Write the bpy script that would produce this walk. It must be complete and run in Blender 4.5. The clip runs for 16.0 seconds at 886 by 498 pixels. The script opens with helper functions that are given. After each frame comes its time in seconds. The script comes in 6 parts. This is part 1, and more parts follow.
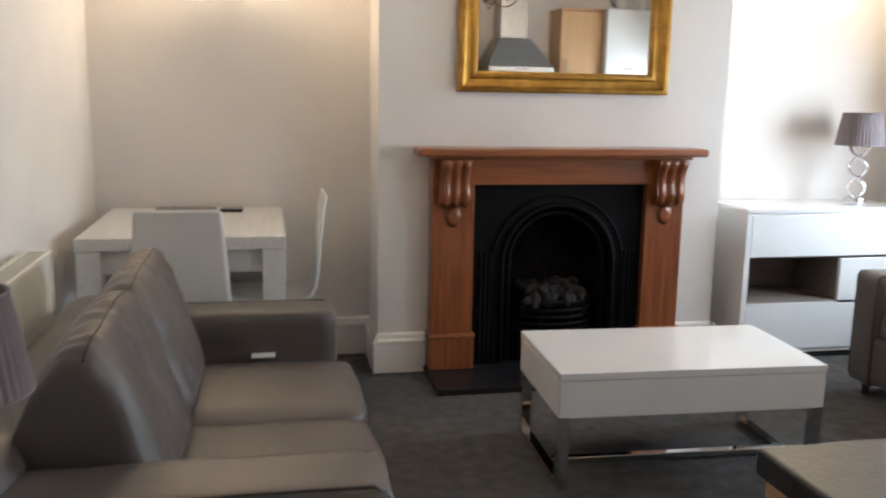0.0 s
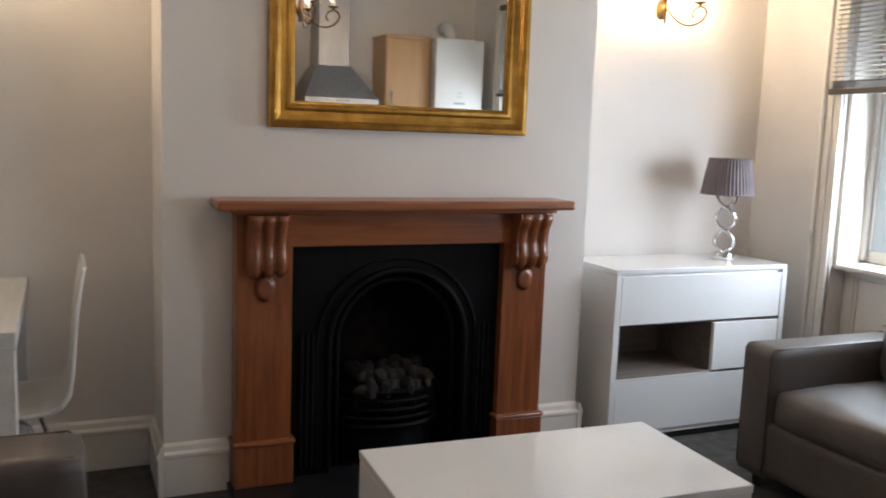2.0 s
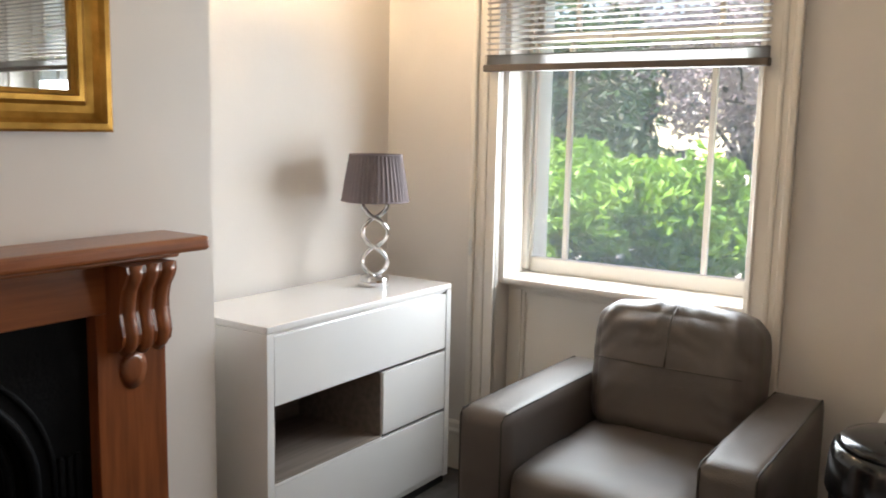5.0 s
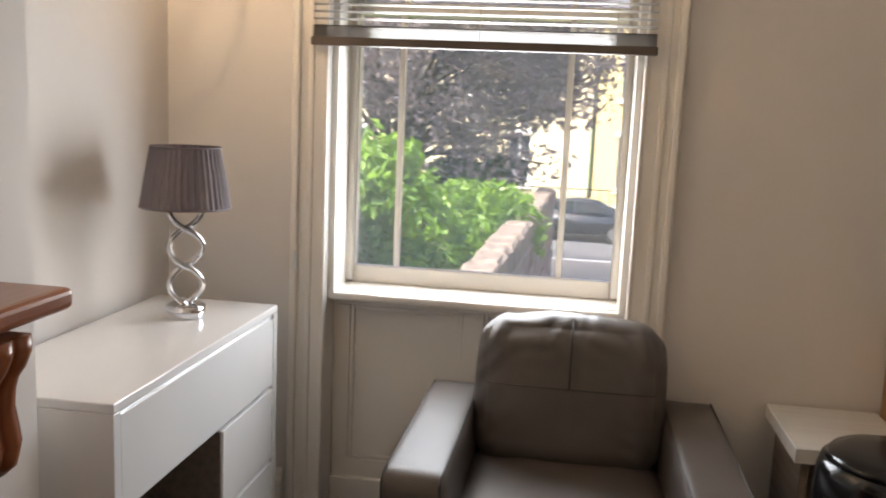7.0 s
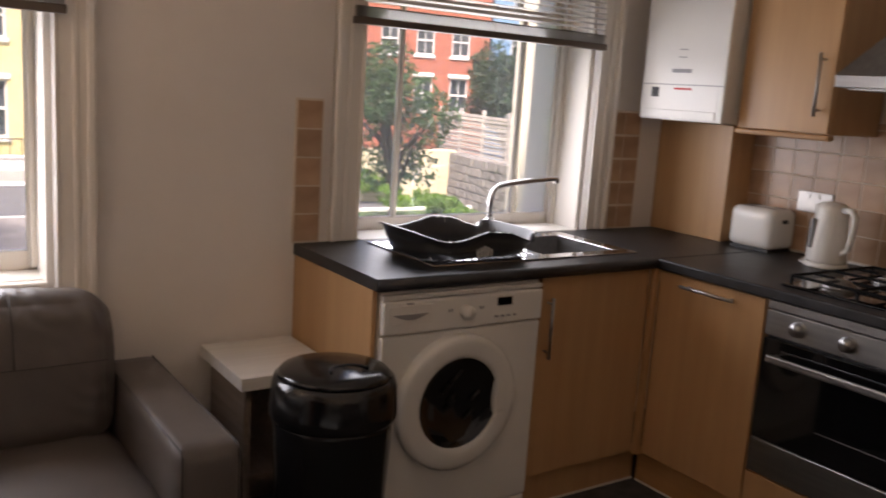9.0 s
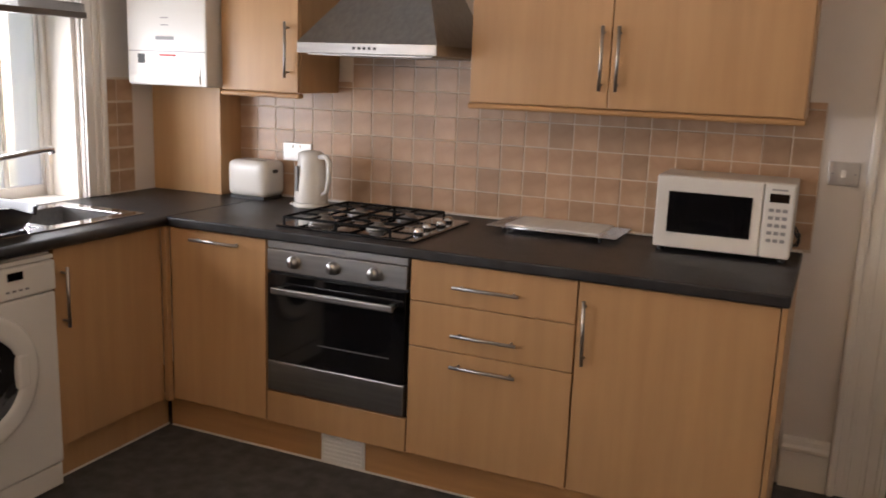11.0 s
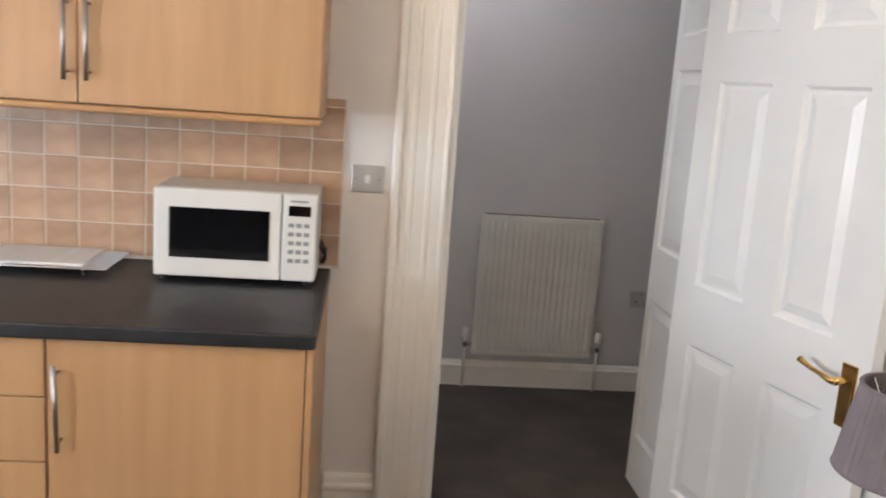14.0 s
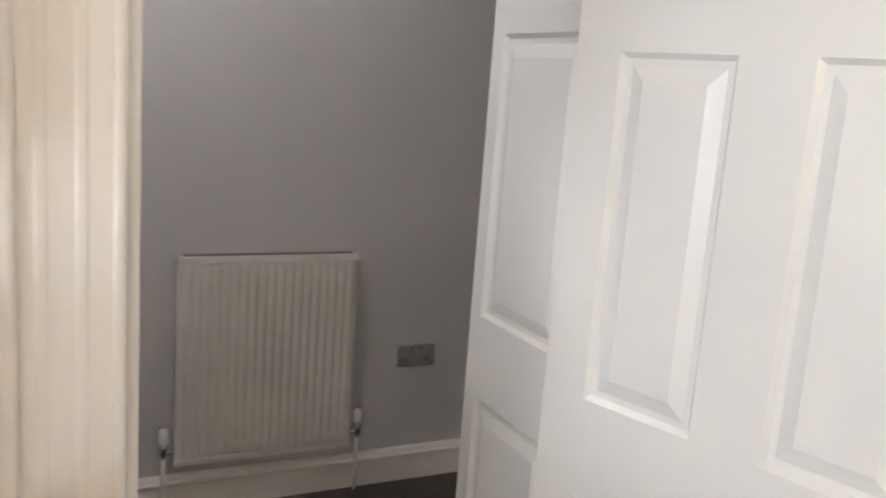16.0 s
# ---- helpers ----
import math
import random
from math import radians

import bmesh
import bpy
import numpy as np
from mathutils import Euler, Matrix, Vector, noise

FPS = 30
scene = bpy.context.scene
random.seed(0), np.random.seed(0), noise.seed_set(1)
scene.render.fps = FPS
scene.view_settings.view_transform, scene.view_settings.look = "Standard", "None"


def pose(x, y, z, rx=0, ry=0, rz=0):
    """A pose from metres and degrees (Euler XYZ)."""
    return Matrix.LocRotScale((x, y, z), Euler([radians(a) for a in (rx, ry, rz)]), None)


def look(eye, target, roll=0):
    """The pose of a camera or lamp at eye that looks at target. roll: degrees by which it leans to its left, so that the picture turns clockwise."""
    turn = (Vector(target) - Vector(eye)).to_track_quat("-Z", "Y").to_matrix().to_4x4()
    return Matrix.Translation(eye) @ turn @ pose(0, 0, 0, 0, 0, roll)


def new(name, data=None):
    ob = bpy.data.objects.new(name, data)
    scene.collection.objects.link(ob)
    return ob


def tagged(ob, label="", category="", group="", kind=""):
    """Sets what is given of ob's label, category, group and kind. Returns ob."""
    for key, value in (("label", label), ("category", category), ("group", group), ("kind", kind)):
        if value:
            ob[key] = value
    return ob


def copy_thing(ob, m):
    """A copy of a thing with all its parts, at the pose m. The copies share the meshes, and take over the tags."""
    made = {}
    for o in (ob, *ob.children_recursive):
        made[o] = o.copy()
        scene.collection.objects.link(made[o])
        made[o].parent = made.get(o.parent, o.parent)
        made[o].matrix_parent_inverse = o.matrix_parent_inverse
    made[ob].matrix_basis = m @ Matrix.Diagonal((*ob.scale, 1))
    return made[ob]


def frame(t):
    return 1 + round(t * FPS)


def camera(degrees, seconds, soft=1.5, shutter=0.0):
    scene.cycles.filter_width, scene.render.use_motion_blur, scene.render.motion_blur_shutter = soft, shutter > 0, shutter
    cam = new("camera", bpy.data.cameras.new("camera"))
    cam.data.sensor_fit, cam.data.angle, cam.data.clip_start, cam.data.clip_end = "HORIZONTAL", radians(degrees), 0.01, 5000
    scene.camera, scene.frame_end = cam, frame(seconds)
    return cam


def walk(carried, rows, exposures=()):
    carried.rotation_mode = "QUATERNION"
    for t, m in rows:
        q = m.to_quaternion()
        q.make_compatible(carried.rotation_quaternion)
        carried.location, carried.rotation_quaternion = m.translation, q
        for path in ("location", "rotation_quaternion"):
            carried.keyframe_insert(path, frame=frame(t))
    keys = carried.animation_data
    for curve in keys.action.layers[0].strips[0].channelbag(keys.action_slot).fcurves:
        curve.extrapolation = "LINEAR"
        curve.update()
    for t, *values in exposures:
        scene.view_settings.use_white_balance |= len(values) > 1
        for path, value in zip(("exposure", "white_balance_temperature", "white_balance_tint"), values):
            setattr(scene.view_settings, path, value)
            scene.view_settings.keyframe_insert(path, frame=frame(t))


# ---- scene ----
cam = camera(54.0, 16.0, soft=1.8, shutter=0.3)
PATH = [
    (0, (-3.536, -0.377, 1.36), (-3.143, 1.552, 1.008), 1.0),
    (0.5, (-3.557, -0.119, 1.375), (-2.931, 1.758, 1.087), 0.5),
    (1, (-3.525, 0.089, 1.383), (-2.835, 1.942, 1.081), 1.7),
    (1.5, (-3.419, 0.313, 1.377), (-2.697, 2.16, 1.119), 2.3),
    (2, (-3.338, 0.508, 1.378), (-2.541, 2.323, 1.109), 2.1),
    (2.5, (-3.291, 0.785, 1.393), (-2.289, 2.496, 1.137), 2.2),
    (3, (-3.188, 1.006, 1.377), (-2.175, 2.702, 1.059), 2.3),
    (3.5, (-3.07, 1.224, 1.392), (-2.079, 2.932, 1.078), 2.1),
    (4, (-3.033, 1.468, 1.393), (-1.779, 2.995, 1.081), 2.2),
    (4.5, (-3.004, 1.653, 1.408), (-1.494, 2.92, 1.069), 2.7),
    (4.7, (-2.965, 1.711, 1.397), (-1.397, 2.913, 1.089), 2.1),
    (6.8, (-2.747, 2.62, 1.412), (-0.816, 3.043, 1.106), 1.7),
    (7, (-2.713, 2.731, 1.419), (-0.759, 3.026, 1.111), 2.5),
    (7.5, (-2.63, 2.885, 1.468), (-0.664, 2.786, 1.114), 4.0),
    (8, (-2.622, 3.025, 1.484), (-0.738, 2.451, 1.133), 4.3),
    (8.5, (-2.664, 3.008, 1.461), (-0.895, 2.13, 1.142), 5.1),
    (9, (-2.762, 3.036, 1.472), (-1.138, 1.926, 1.111), 3.8),
    (9.5, (-2.834, 3.1, 1.484), (-1.419, 1.733, 1.125), 2.9),
    (10, (-2.892, 3.185, 1.49), (-1.747, 1.591, 1.104), 2.7),
    (12.3, (-3.047, 3.25, 1.527), (-2.571, 1.35, 1.125), 2.1),
    (12.5, (-3.051, 3.227, 1.524), (-2.657, 1.31, 1.114), 2.4),
    (13, (-3.038, 3.088, 1.528), (-2.846, 1.139, 1.12), 2.4),
    (13.5, (-3.039, 2.854, 1.53), (-3.014, 0.881, 1.203), 2.6),
    (14, (-3.011, 2.616, 1.524), (-3.195, 0.66, 1.149), 4.1),
    (14.5, (-2.941, 2.322, 1.546), (-3.427, 0.415, 1.191), 2.4),
    (15, (-2.976, 2.004, 1.518), (-3.55, 0.122, 1.16), 2.8),
    (15.5, (-3.066, 1.633, 1.528), (-3.695, -0.229, 1.153), 3.9),
    (16, (-3.121, 1.211, 1.504), (-4.004, -0.547, 1.136), 4.3),
]
EXPOSURES = [(0.0, 2.55, 5800, 7), (1.5, 2.1, 5850, 9), (3.5, 1.95, 6250, 10), (4.5, 2.05, 6400, 9), (7.0, 1.6, 6650, 13), (8.0, 1.25, 6400, 12), (8.5, 1.1, 6600, 18),
             (9.0, 1.2, 6850, 23), (9.5, 1.6, 6850, 21), (10.0, 1.85, 6950, 23), (12.5, 2.65, 5900, 10), (13.0, 3.0, 5650, 9), (13.5, 3.1, 5650, 9), (14.5, 3.2, 5850, 11), (16.0, 3.2, 5900, 10)]
walk(cam, [(t, look(eye, target, roll)) for t, eye, target, roll in PATH], EXPOSURES)

# ---- world and sun ----
world = bpy.data.worlds.new("world")
scene.world = world
world.use_nodes = True
wn = world.node_tree.nodes
sky = wn.new("ShaderNodeTexSky")
sky.sky_type, sky.sun_disc = "NISHITA", False
sky.sun_elevation, sky.sun_rotation = radians(57), radians(310)
sky.air_density, sky.dust_density = 1.0, 4.0
wn["Background"].inputs["Strength"].default_value = 0.15
world.node_tree.links.new(sky.outputs[0], wn["Background"].inputs["Color"])
sun_data = bpy.data.lights.new("sun", "SUN")
sun_data.energy, sun_data.angle, sun_data.color = 5.0, radians(6), (1.0, 0.95, 0.88)
sun = new("sun", sun_data)
sun.matrix_world = look((-6, 5, 12), (0, 0, 0))

# daylight of the open sky, entering through the two window openings
for wy, wz, wh, watts in ((3.04, 1.25, 0.66, 6.5), (0.98, 1.30, 0.66, 4.4)):
    ld = bpy.data.lights.new("window_daylight", "AREA")
    ld.shape, ld.size, ld.size_y, ld.energy, ld.color = "RECTANGLE", 0.78, wh, watts, (0.90, 0.96, 1.0)
    lo_ = new("window_daylight", ld)
    lo_.matrix_world = look((0.15, wy, wz), (-2.0, wy, wz - 0.15))

SCONCE_GLOW = 1100.0
CHANDELIER_GLOW = 46.0
HALL_GLOW = 4.9

# ---- materials ----
def mat(name, color, rough=0.5, metal=0.0, vary=0.08, scale=6.0, bump=0.0, bump_scale=80.0, stretch=(1, 1, 1), coat=0.0, color2=None, spec=0.5, per_piece=0.0, detail=5.0):
    m = bpy.data.materials.new(name)
    m.use_nodes = True
    n, l = m.node_tree.nodes, m.node_tree.links
    b = n["Principled BSDF"]
    b.inputs["Roughness"].default_value, b.inputs["Metallic"].default_value = rough, metal
    b.inputs["Coat Weight"].default_value, b.inputs["Coat Roughness"].default_value = coat, 0.08
    b.inputs["Specular IOR Level"].default_value = spec
    tc, mp = n.new("ShaderNodeTexCoord"), n.new("ShaderNodeMapping")
    mp.inputs["Scale"].default_value = stretch
    l.new(tc.outputs["Object"], mp.inputs["Vector"])
    big, fine = n.new("ShaderNodeTexNoise"), n.new("ShaderNodeTexNoise")
    big.inputs["Scale"].default_value, big.inputs["Detail"].default_value = scale, detail
    fine.inputs["Scale"].default_value, fine.inputs["Detail"].default_value = bump_scale, 3.0
    for q in (big, fine):
        l.new(mp.outputs[0], q.inputs["Vector"])
    ramp = n.new("ShaderNodeValToRGB")
    c2 = color2 or tuple(c * (1 - vary * 2) for c in color)
    ramp.color_ramp.elements[0].position, ramp.color_ramp.elements[1].position = 0.3, 0.7
    ramp.color_ramp.elements[0].color = (*c2, 1)
    ramp.color_ramp.elements[1].color = (*[min(1, c * (1 + vary * 0.4)) for c in color], 1)
    l.new(big.outputs[0], ramp.inputs[0])
    last = ramp.outputs[0]
    if per_piece:
        info, hsv, mr = n.new("ShaderNodeObjectInfo"), n.new("ShaderNodeHueSaturation"), n.new("ShaderNodeMapRange")
        mr.inputs["To Min"].default_value, mr.inputs["To Max"].default_value = 1 - per_piece, 1 + per_piece
        l.new(info.outputs["Random"], mr.inputs[0])
        l.new(mr.outputs[0], hsv.inputs["Value"])
        l.new(last, hsv.inputs["Color"])
        last = hsv.outputs[0]
    l.new(last, b.inputs["Base Color"])
    mr2 = n.new("ShaderNodeMapRange")
    mr2.inputs["To Min"].default_value, mr2.inputs["To Max"].default_value = max(0.02, rough * 0.85), min(1, rough * 1.15)
    l.new(fine.outputs[0], mr2.inputs[0])
    l.new(mr2.outputs[0], b.inputs["Roughness"])
    if bump:
        bp = n.new("ShaderNodeBump")
        bp.inputs["Strength"].default_value, bp.inputs["Distance"].default_value = bump, 0.004
        l.new(fine.outputs[0], bp.inputs["Height"])
        l.new(bp.outputs[0], b.inputs["Normal"])
    return m


def glow(name, color, strength):
    m = bpy.data.materials.new(name)
    m.use_nodes = True
    b = m.node_tree.nodes["Principled BSDF"]
    b.inputs["Base Color"].default_value = (*color, 1)
    b.inputs["Emission Color"].default_value, b.inputs["Emission Strength"].default_value = (*color, 1), strength
    return m


def clear(name, tint=(1, 1, 1), rough=0.0):
    m = bpy.data.materials.new(name)
    m.use_nodes = True
    b = m.node_tree.nodes["Principled BSDF"]
    b.inputs["Base Color"].default_value = (*tint, 1)
    b.inputs["Transmission Weight"].default_value, b.inputs["Roughness"].default_value, b.inputs["IOR"].default_value = 1.0, rough, 1.45
    return m


def hazed(m, amount):
    """Mixes a faint, uneven translucent veil into a pane, imitating glare over the outdoors."""
    n, l = m.node_tree.nodes, m.node_tree.links
    veil, mix, mottle, mr = n.new("ShaderNodeBsdfTranslucent"), n.new("ShaderNodeMixShader"), n.new("ShaderNodeTexNoise"), n.new("ShaderNodeMapRange")
    veil.inputs["Color"].default_value = (0.92, 0.95, 1.0, 1)
    mottle.inputs["Scale"].default_value, mottle.inputs["Detail"].default_value = 4.0, 6.0
    mr.inputs["To Min"].default_value, mr.inputs["To Max"].default_value = amount * 0.6, amount * 1.4
    l.new(mottle.outputs[0], mr.inputs[0])
    l.new(mr.outputs[0], mix.inputs[0])
    l.new(n["Principled BSDF"].outputs[0], mix.inputs[1])
    l.new(veil.outputs[0], mix.inputs[2])
    l.new(mix.outputs[0], n["Material Output"].inputs["Surface"])
    return m


def leafy(m, amount):
    """Thin leaves let part of the light through."""
    n, l = m.node_tree.nodes, m.node_tree.links
    b = n["Principled BSDF"]
    thin, mix = n.new("ShaderNodeBsdfTranslucent"), n.new("ShaderNodeMixShader")
    mix.inputs[0].default_value = amount
    l.new(b.inputs["Base Color"].links[0].from_socket, thin.inputs["Color"])
    l.new(b.outputs[0], mix.inputs[1])
    l.new(thin.outputs[0], mix.inputs[2])
    l.new(mix.outputs[0], n["Material Output"].inputs["Surface"])
    return m


PAINT = mat("wall_paint", (0.76, 0.715, 0.675), 0.7, vary=0.035, scale=1.6, bump=0.12, bump_scale=35)
# the room's white paint again, greyed to carry the hall's shade
HALL_SHADED = mat("hall_paint_shaded", (0.58, 0.563, 0.562), 0.75, vary=0.03, scale=1.5, bump=0.1, bump_scale=35)
CEIL = mat("ceiling_paint", (0.8, 0.79, 0.77), 0.8, vary=0.02, bump=0.1, bump_scale=40)
GLOSS = mat("gloss_trim_paint", (0.80, 0.76, 0.70), 0.30, vary=0.01, scale=2)
DOORW = mat("door_white_paint", (0.83, 0.81, 0.78), 0.33, vary=0.02, scale=3, bump=0.06, bump_scale=30)
CARPET = mat("grey_carpet", (0.10, 0.094, 0.090), 0.95, vary=0.25, color2=(0.068, 0.064, 0.061), scale=16, bump=0.9, bump_scale=260, spec=0.1, detail=10)
HALLCARPET = mat("brown_carpet", (0.10, 0.084, 0.072), 0.95, vary=0.15, scale=4, bump=0.8, bump_scale=240, spec=0.1, detail=8)
BEECH = mat("beech_laminate", (0.49, 0.295, 0.142), 0.38, vary=0.1, scale=5, bump=0.05, bump_scale=40, stretch=(4.2, 4.2, 0.32), color2=(0.445, 0.260, 0.122))
BEECHH = mat("beech_laminate_trim", (0.47, 0.26, 0.11), 0.4, vary=0.1, scale=5, bump=0.05, bump_scale=40, stretch=(0.5, 6, 6), color2=(0.40, 0.215, 0.09))
PINE = mat("stained_pine", (0.27, 0.085, 0.028), 0.32, vary=0.2, scale=5, bump=0.1, bump_scale=30, stretch=(9, 9, 0.7), color2=(0.16, 0.045, 0.015), coat=0.25)
PINEH = mat("stained_pine_shelf", (0.29, 0.095, 0.032), 0.3, vary=0.2, scale=5, bump=0.1, bump_scale=30, stretch=(0.7, 9, 9), color2=(0.20, 0.06, 0.02), coat=0.3)
IRON = mat("black_cast_iron", (0.004, 0.004, 0.005), 0.6, spec=0.12, vary=0.3, scale=9, bump=0.35, bump_scale=120)
IRONIN = mat("sooty_firebrick", (0.012, 0.009, 0.008), 0.9, spec=0.1, vary=0.4, scale=12, bump=0.6, bump_scale=60)
SLATE = mat("black_hearth_slate", (0.014, 0.014, 0.016), 0.35, vary=0.3, scale=6, bump=0.15, bump_scale=50)
COAL = mat("ash_coal", (0.016, 0.011, 0.009), 0.9, vary=0.4, scale=30, bump=0.8, bump_scale=90, per_piece=0.6, color2=(0.02, 0.015, 0.012))
GOLD = mat("gilt_frame", (0.46, 0.26, 0.06), 0.36, 1.0, vary=0.22, scale=14, bump=0.25, bump_scale=70, stretch=(1, 1, 1), color2=(0.28, 0.145, 0.028))
BRASS = mat("polished_brass", (0.80, 0.52, 0.16), 0.16, 1.0, vary=0.08, scale=12)
OLDBRASS = mat("aged_brass", (0.36, 0.22, 0.08), 0.35, 1.0, vary=0.2, scale=20)
DARKBRONZE = mat("dark_bronze", (0.10, 0.055, 0.028), 0.4, 0.8, vary=0.2, scale=20)
CHROME = mat("chrome", (0.75, 0.75, 0.76), 0.07, 1.0, vary=0.04, scale=10)
STEEL = mat("brushed_steel", (0.42, 0.41, 0.40), 0.32, 1.0, vary=0.08, scale=5, bump=0.08, bump_scale=60, stretch=(0.6, 12, 12))
STEELV = mat("hood_steel", (0.40, 0.395, 0.39), 0.34, 1.0, vary=0.08, scale=5, bump=0.06, bump_scale=50, stretch=(12, 12, 0.8))
WGLOSS = mat("white_gloss_lacquer", (0.86, 0.86, 0.86), 0.12, vary=0.015, scale=3, coat=0.5)
WLAM = mat("white_ash_laminate", (0.72, 0.71, 0.69), 0.4, vary=0.05, scale=6, bump=0.1, bump_scale=40, stretch=(8, 0.6, 8))
WPLY = mat("white_chair_lacquer", (0.74, 0.73, 0.70), 0.3, vary=0.03, scale=4)
GREYIN = mat("grey_wood_lining", (0.23, 0.19, 0.165), 0.5, vary=0.15, scale=6, stretch=(0.7, 8, 8), bump=0.08)
LEATHER = mat("taupe_grey_leather", (0.112, 0.094, 0.085), 0.4, spec=0.5, vary=0.12, scale=5, bump=0.35, bump_scale=260)
SEAM = mat("dark_seam_thread", (0.05, 0.043, 0.039), 0.6, vary=0.1)
DARKFOOT = mat("dark_wood_foot", (0.02, 0.016, 0.014), 0.4, vary=0.15)
SHADE = mat("mauve_grey_pleated_fabric", (0.20, 0.168, 0.178), 0.85, vary=0.1, scale=10, bump=0.4, bump_scale=300)
WORKTOP = mat("black_slate_worktop", (0.022, 0.022, 0.024), 0.42, vary=0.35, scale=14, bump=0.2, bump_scale=110)
GROUT = mat("cream_grout", (0.66, 0.56, 0.45), 0.85, vary=0.08, scale=10, bump=0.3, bump_scale=120)
TILE = mat("terracotta_beige_tile", (0.47, 0.315, 0.205), 0.32, vary=0.16, scale=9, bump=0.12, bump_scale=25, per_piece=0.14, color2=(0.34, 0.205, 0.125))
WHITEGOODS = mat("white_enamel", (0.74, 0.73, 0.70), 0.25, vary=0.015, scale=4)
CREAM = mat("cream_plastic", (0.72, 0.68, 0.58), 0.3, vary=0.03, scale=6)
GREYPL = mat("grey_print", (0.28, 0.28, 0.29), 0.5, vary=0.05)
REDPRINT = mat("red_print", (0.5, 0.05, 0.05), 0.5, vary=0.05)
SOCKET = mat("metal_plate", (0.52, 0.50, 0.48), 0.35, 0.6, vary=0.05, scale=12)
BLACKPL = mat("black_plastic", (0.010, 0.010, 0.011), 0.42, vary=0.2, scale=10, bump=0.08)
BINPL = mat("glossy_black_plastic", (0.010, 0.010, 0.011), 0.16, vary=0.2, scale=10, bump=0.05, bump_scale=30)
RACKPL = mat("dark_grey_plastic", (0.035, 0.035, 0.037), 0.35, vary=0.15, scale=10)
BLACKGL = mat("black_glass", (0.006, 0.006, 0.007), 0.05, vary=0.1, coat=0.6)
DRUM = mat("dark_drum_steel", (0.12, 0.115, 0.11), 0.3, 1.0, vary=0.4, scale=18, bump=0.6, bump_scale=40)
RADW = mat("radiator_enamel", (0.70, 0.68, 0.62), 0.35, vary=0.04, scale=5)
BLIND = mat("brown_blind_rail", (0.105, 0.078, 0.06), 0.4, vary=0.1, scale=8)
SLAT = mat("pewter_blind_slat", (0.40, 0.37, 0.34), 0.35, 0.4, vary=0.05, scale=8)
# bright haze over the outdoor view is mixed into the glass itself
GLASS = hazed(clear("window_glass"), 0.11)
MIRROR = mat("silvered_mirror", (0.92, 0.92, 0.91), 0.015, 1.0, vary=0.0)
BULB = glow("candle_bulb_glow", (1.0, 0.74, 0.46), SCONCE_GLOW)
BIGBULB = glow("chandelier_bulb_glow", (1.0, 0.76, 0.50), CHANDELIER_GLOW)
HALLFILL = glow("hall_fill_glow", (1.0, 0.95, 0.93), HALL_GLOW)
SEAL = mat("white_sealant", (0.72, 0.70, 0.66), 0.5, vary=0.06, scale=20)
PAPER = mat("grey_paper", (0.35, 0.33, 0.31), 0.6, vary=0.4, scale=40)
# outdoors
ASPHALT = mat("asphalt", (0.11, 0.11, 0.115), 0.9, vary=0.15, scale=3, bump=0.5, bump_scale=60)
PAVING = mat("paving_stone", (0.30, 0.27, 0.245), 0.85, vary=0.15, scale=2, bump=0.3, bump_scale=30)
REDBRICKPAVE = mat("red_brick_paving", (0.30, 0.14, 0.10), 0.85, vary=0.2, scale=8, bump=0.3, bump_scale=40)
GRASS = mat("grass_ground", (0.075, 0.13, 0.03), 0.95, vary=0.35, scale=5, bump=0.8, bump_scale=50)
LAUREL = leafy(mat("bright_laurel_leaf", (0.19, 0.33, 0.03), 0.4, vary=0.3, scale=2.2, color2=(0.08, 0.18, 0.018)), 0.40)
DARKLEAF = leafy(mat("dark_green_leaf", (0.035, 0.075, 0.022), 0.5, vary=0.35, scale=1.5), 0.30)
MIDLEAF = leafy(mat("mid_green_leaf", (0.075, 0.15, 0.045), 0.5, vary=0.35, scale=1.5), 0.40)
COPPER = leafy(mat("copper_beech_leaf", (0.30, 0.255, 0.27), 0.45, vary=0.35, scale=1.2, color2=(0.15, 0.12, 0.13)), 0.35)
BARK = mat("tree_bark", (0.05, 0.04, 0.03), 0.9, vary=0.3, scale=6, bump=0.8, bump_scale=40)
YELLOW = mat("yellow_render", (0.66, 0.55, 0.27), 0.85, vary=0.06, scale=1.0, bump=0.2, bump_scale=20)
CREAMR = mat("cream_yellow_render", (0.68, 0.60, 0.40), 0.85, vary=0.06, scale=1.2, bump=0.2, bump_scale=20)
REDBRICK = mat("red_brick_wall", (0.36, 0.115, 0.07), 0.9, vary=0.15, scale=4, bump=0.3, bump_scale=30)
WINGPAINT = mat("pale_cream_masonry_paint", (0.84, 0.79, 0.66), 0.8, vary=0.05, scale=1.5, bump=0.2, bump_scale=20)
BLUER = mat("blue_render", (0.15, 0.27, 0.42), 0.85, vary=0.06, scale=1.0)
STONE = mat("rubble_stone", (0.24, 0.22, 0.20), 0.9, vary=0.25, scale=5, bump=0.8, bump_scale=14, per_piece=0.2)
RUBBLE = mat("red_stone_wall", (0.25, 0.20, 0.165), 0.9, vary=0.3, scale=5, bump=0.8, bump_scale=14)
FENCE = mat("weathered_fence_wood", (0.52, 0.48, 0.43), 0.85, vary=0.15, scale=4, bump=0.3, bump_scale=30, per_piece=0.15)
STONEW = mat("white_stone_trim", (0.70, 0.69, 0.66), 0.8, vary=0.05, scale=3)
FARGLASS = mat("far_window_glass", (0.05, 0.06, 0.07), 0.08, vary=0.2, scale=1.0, coat=0.3)
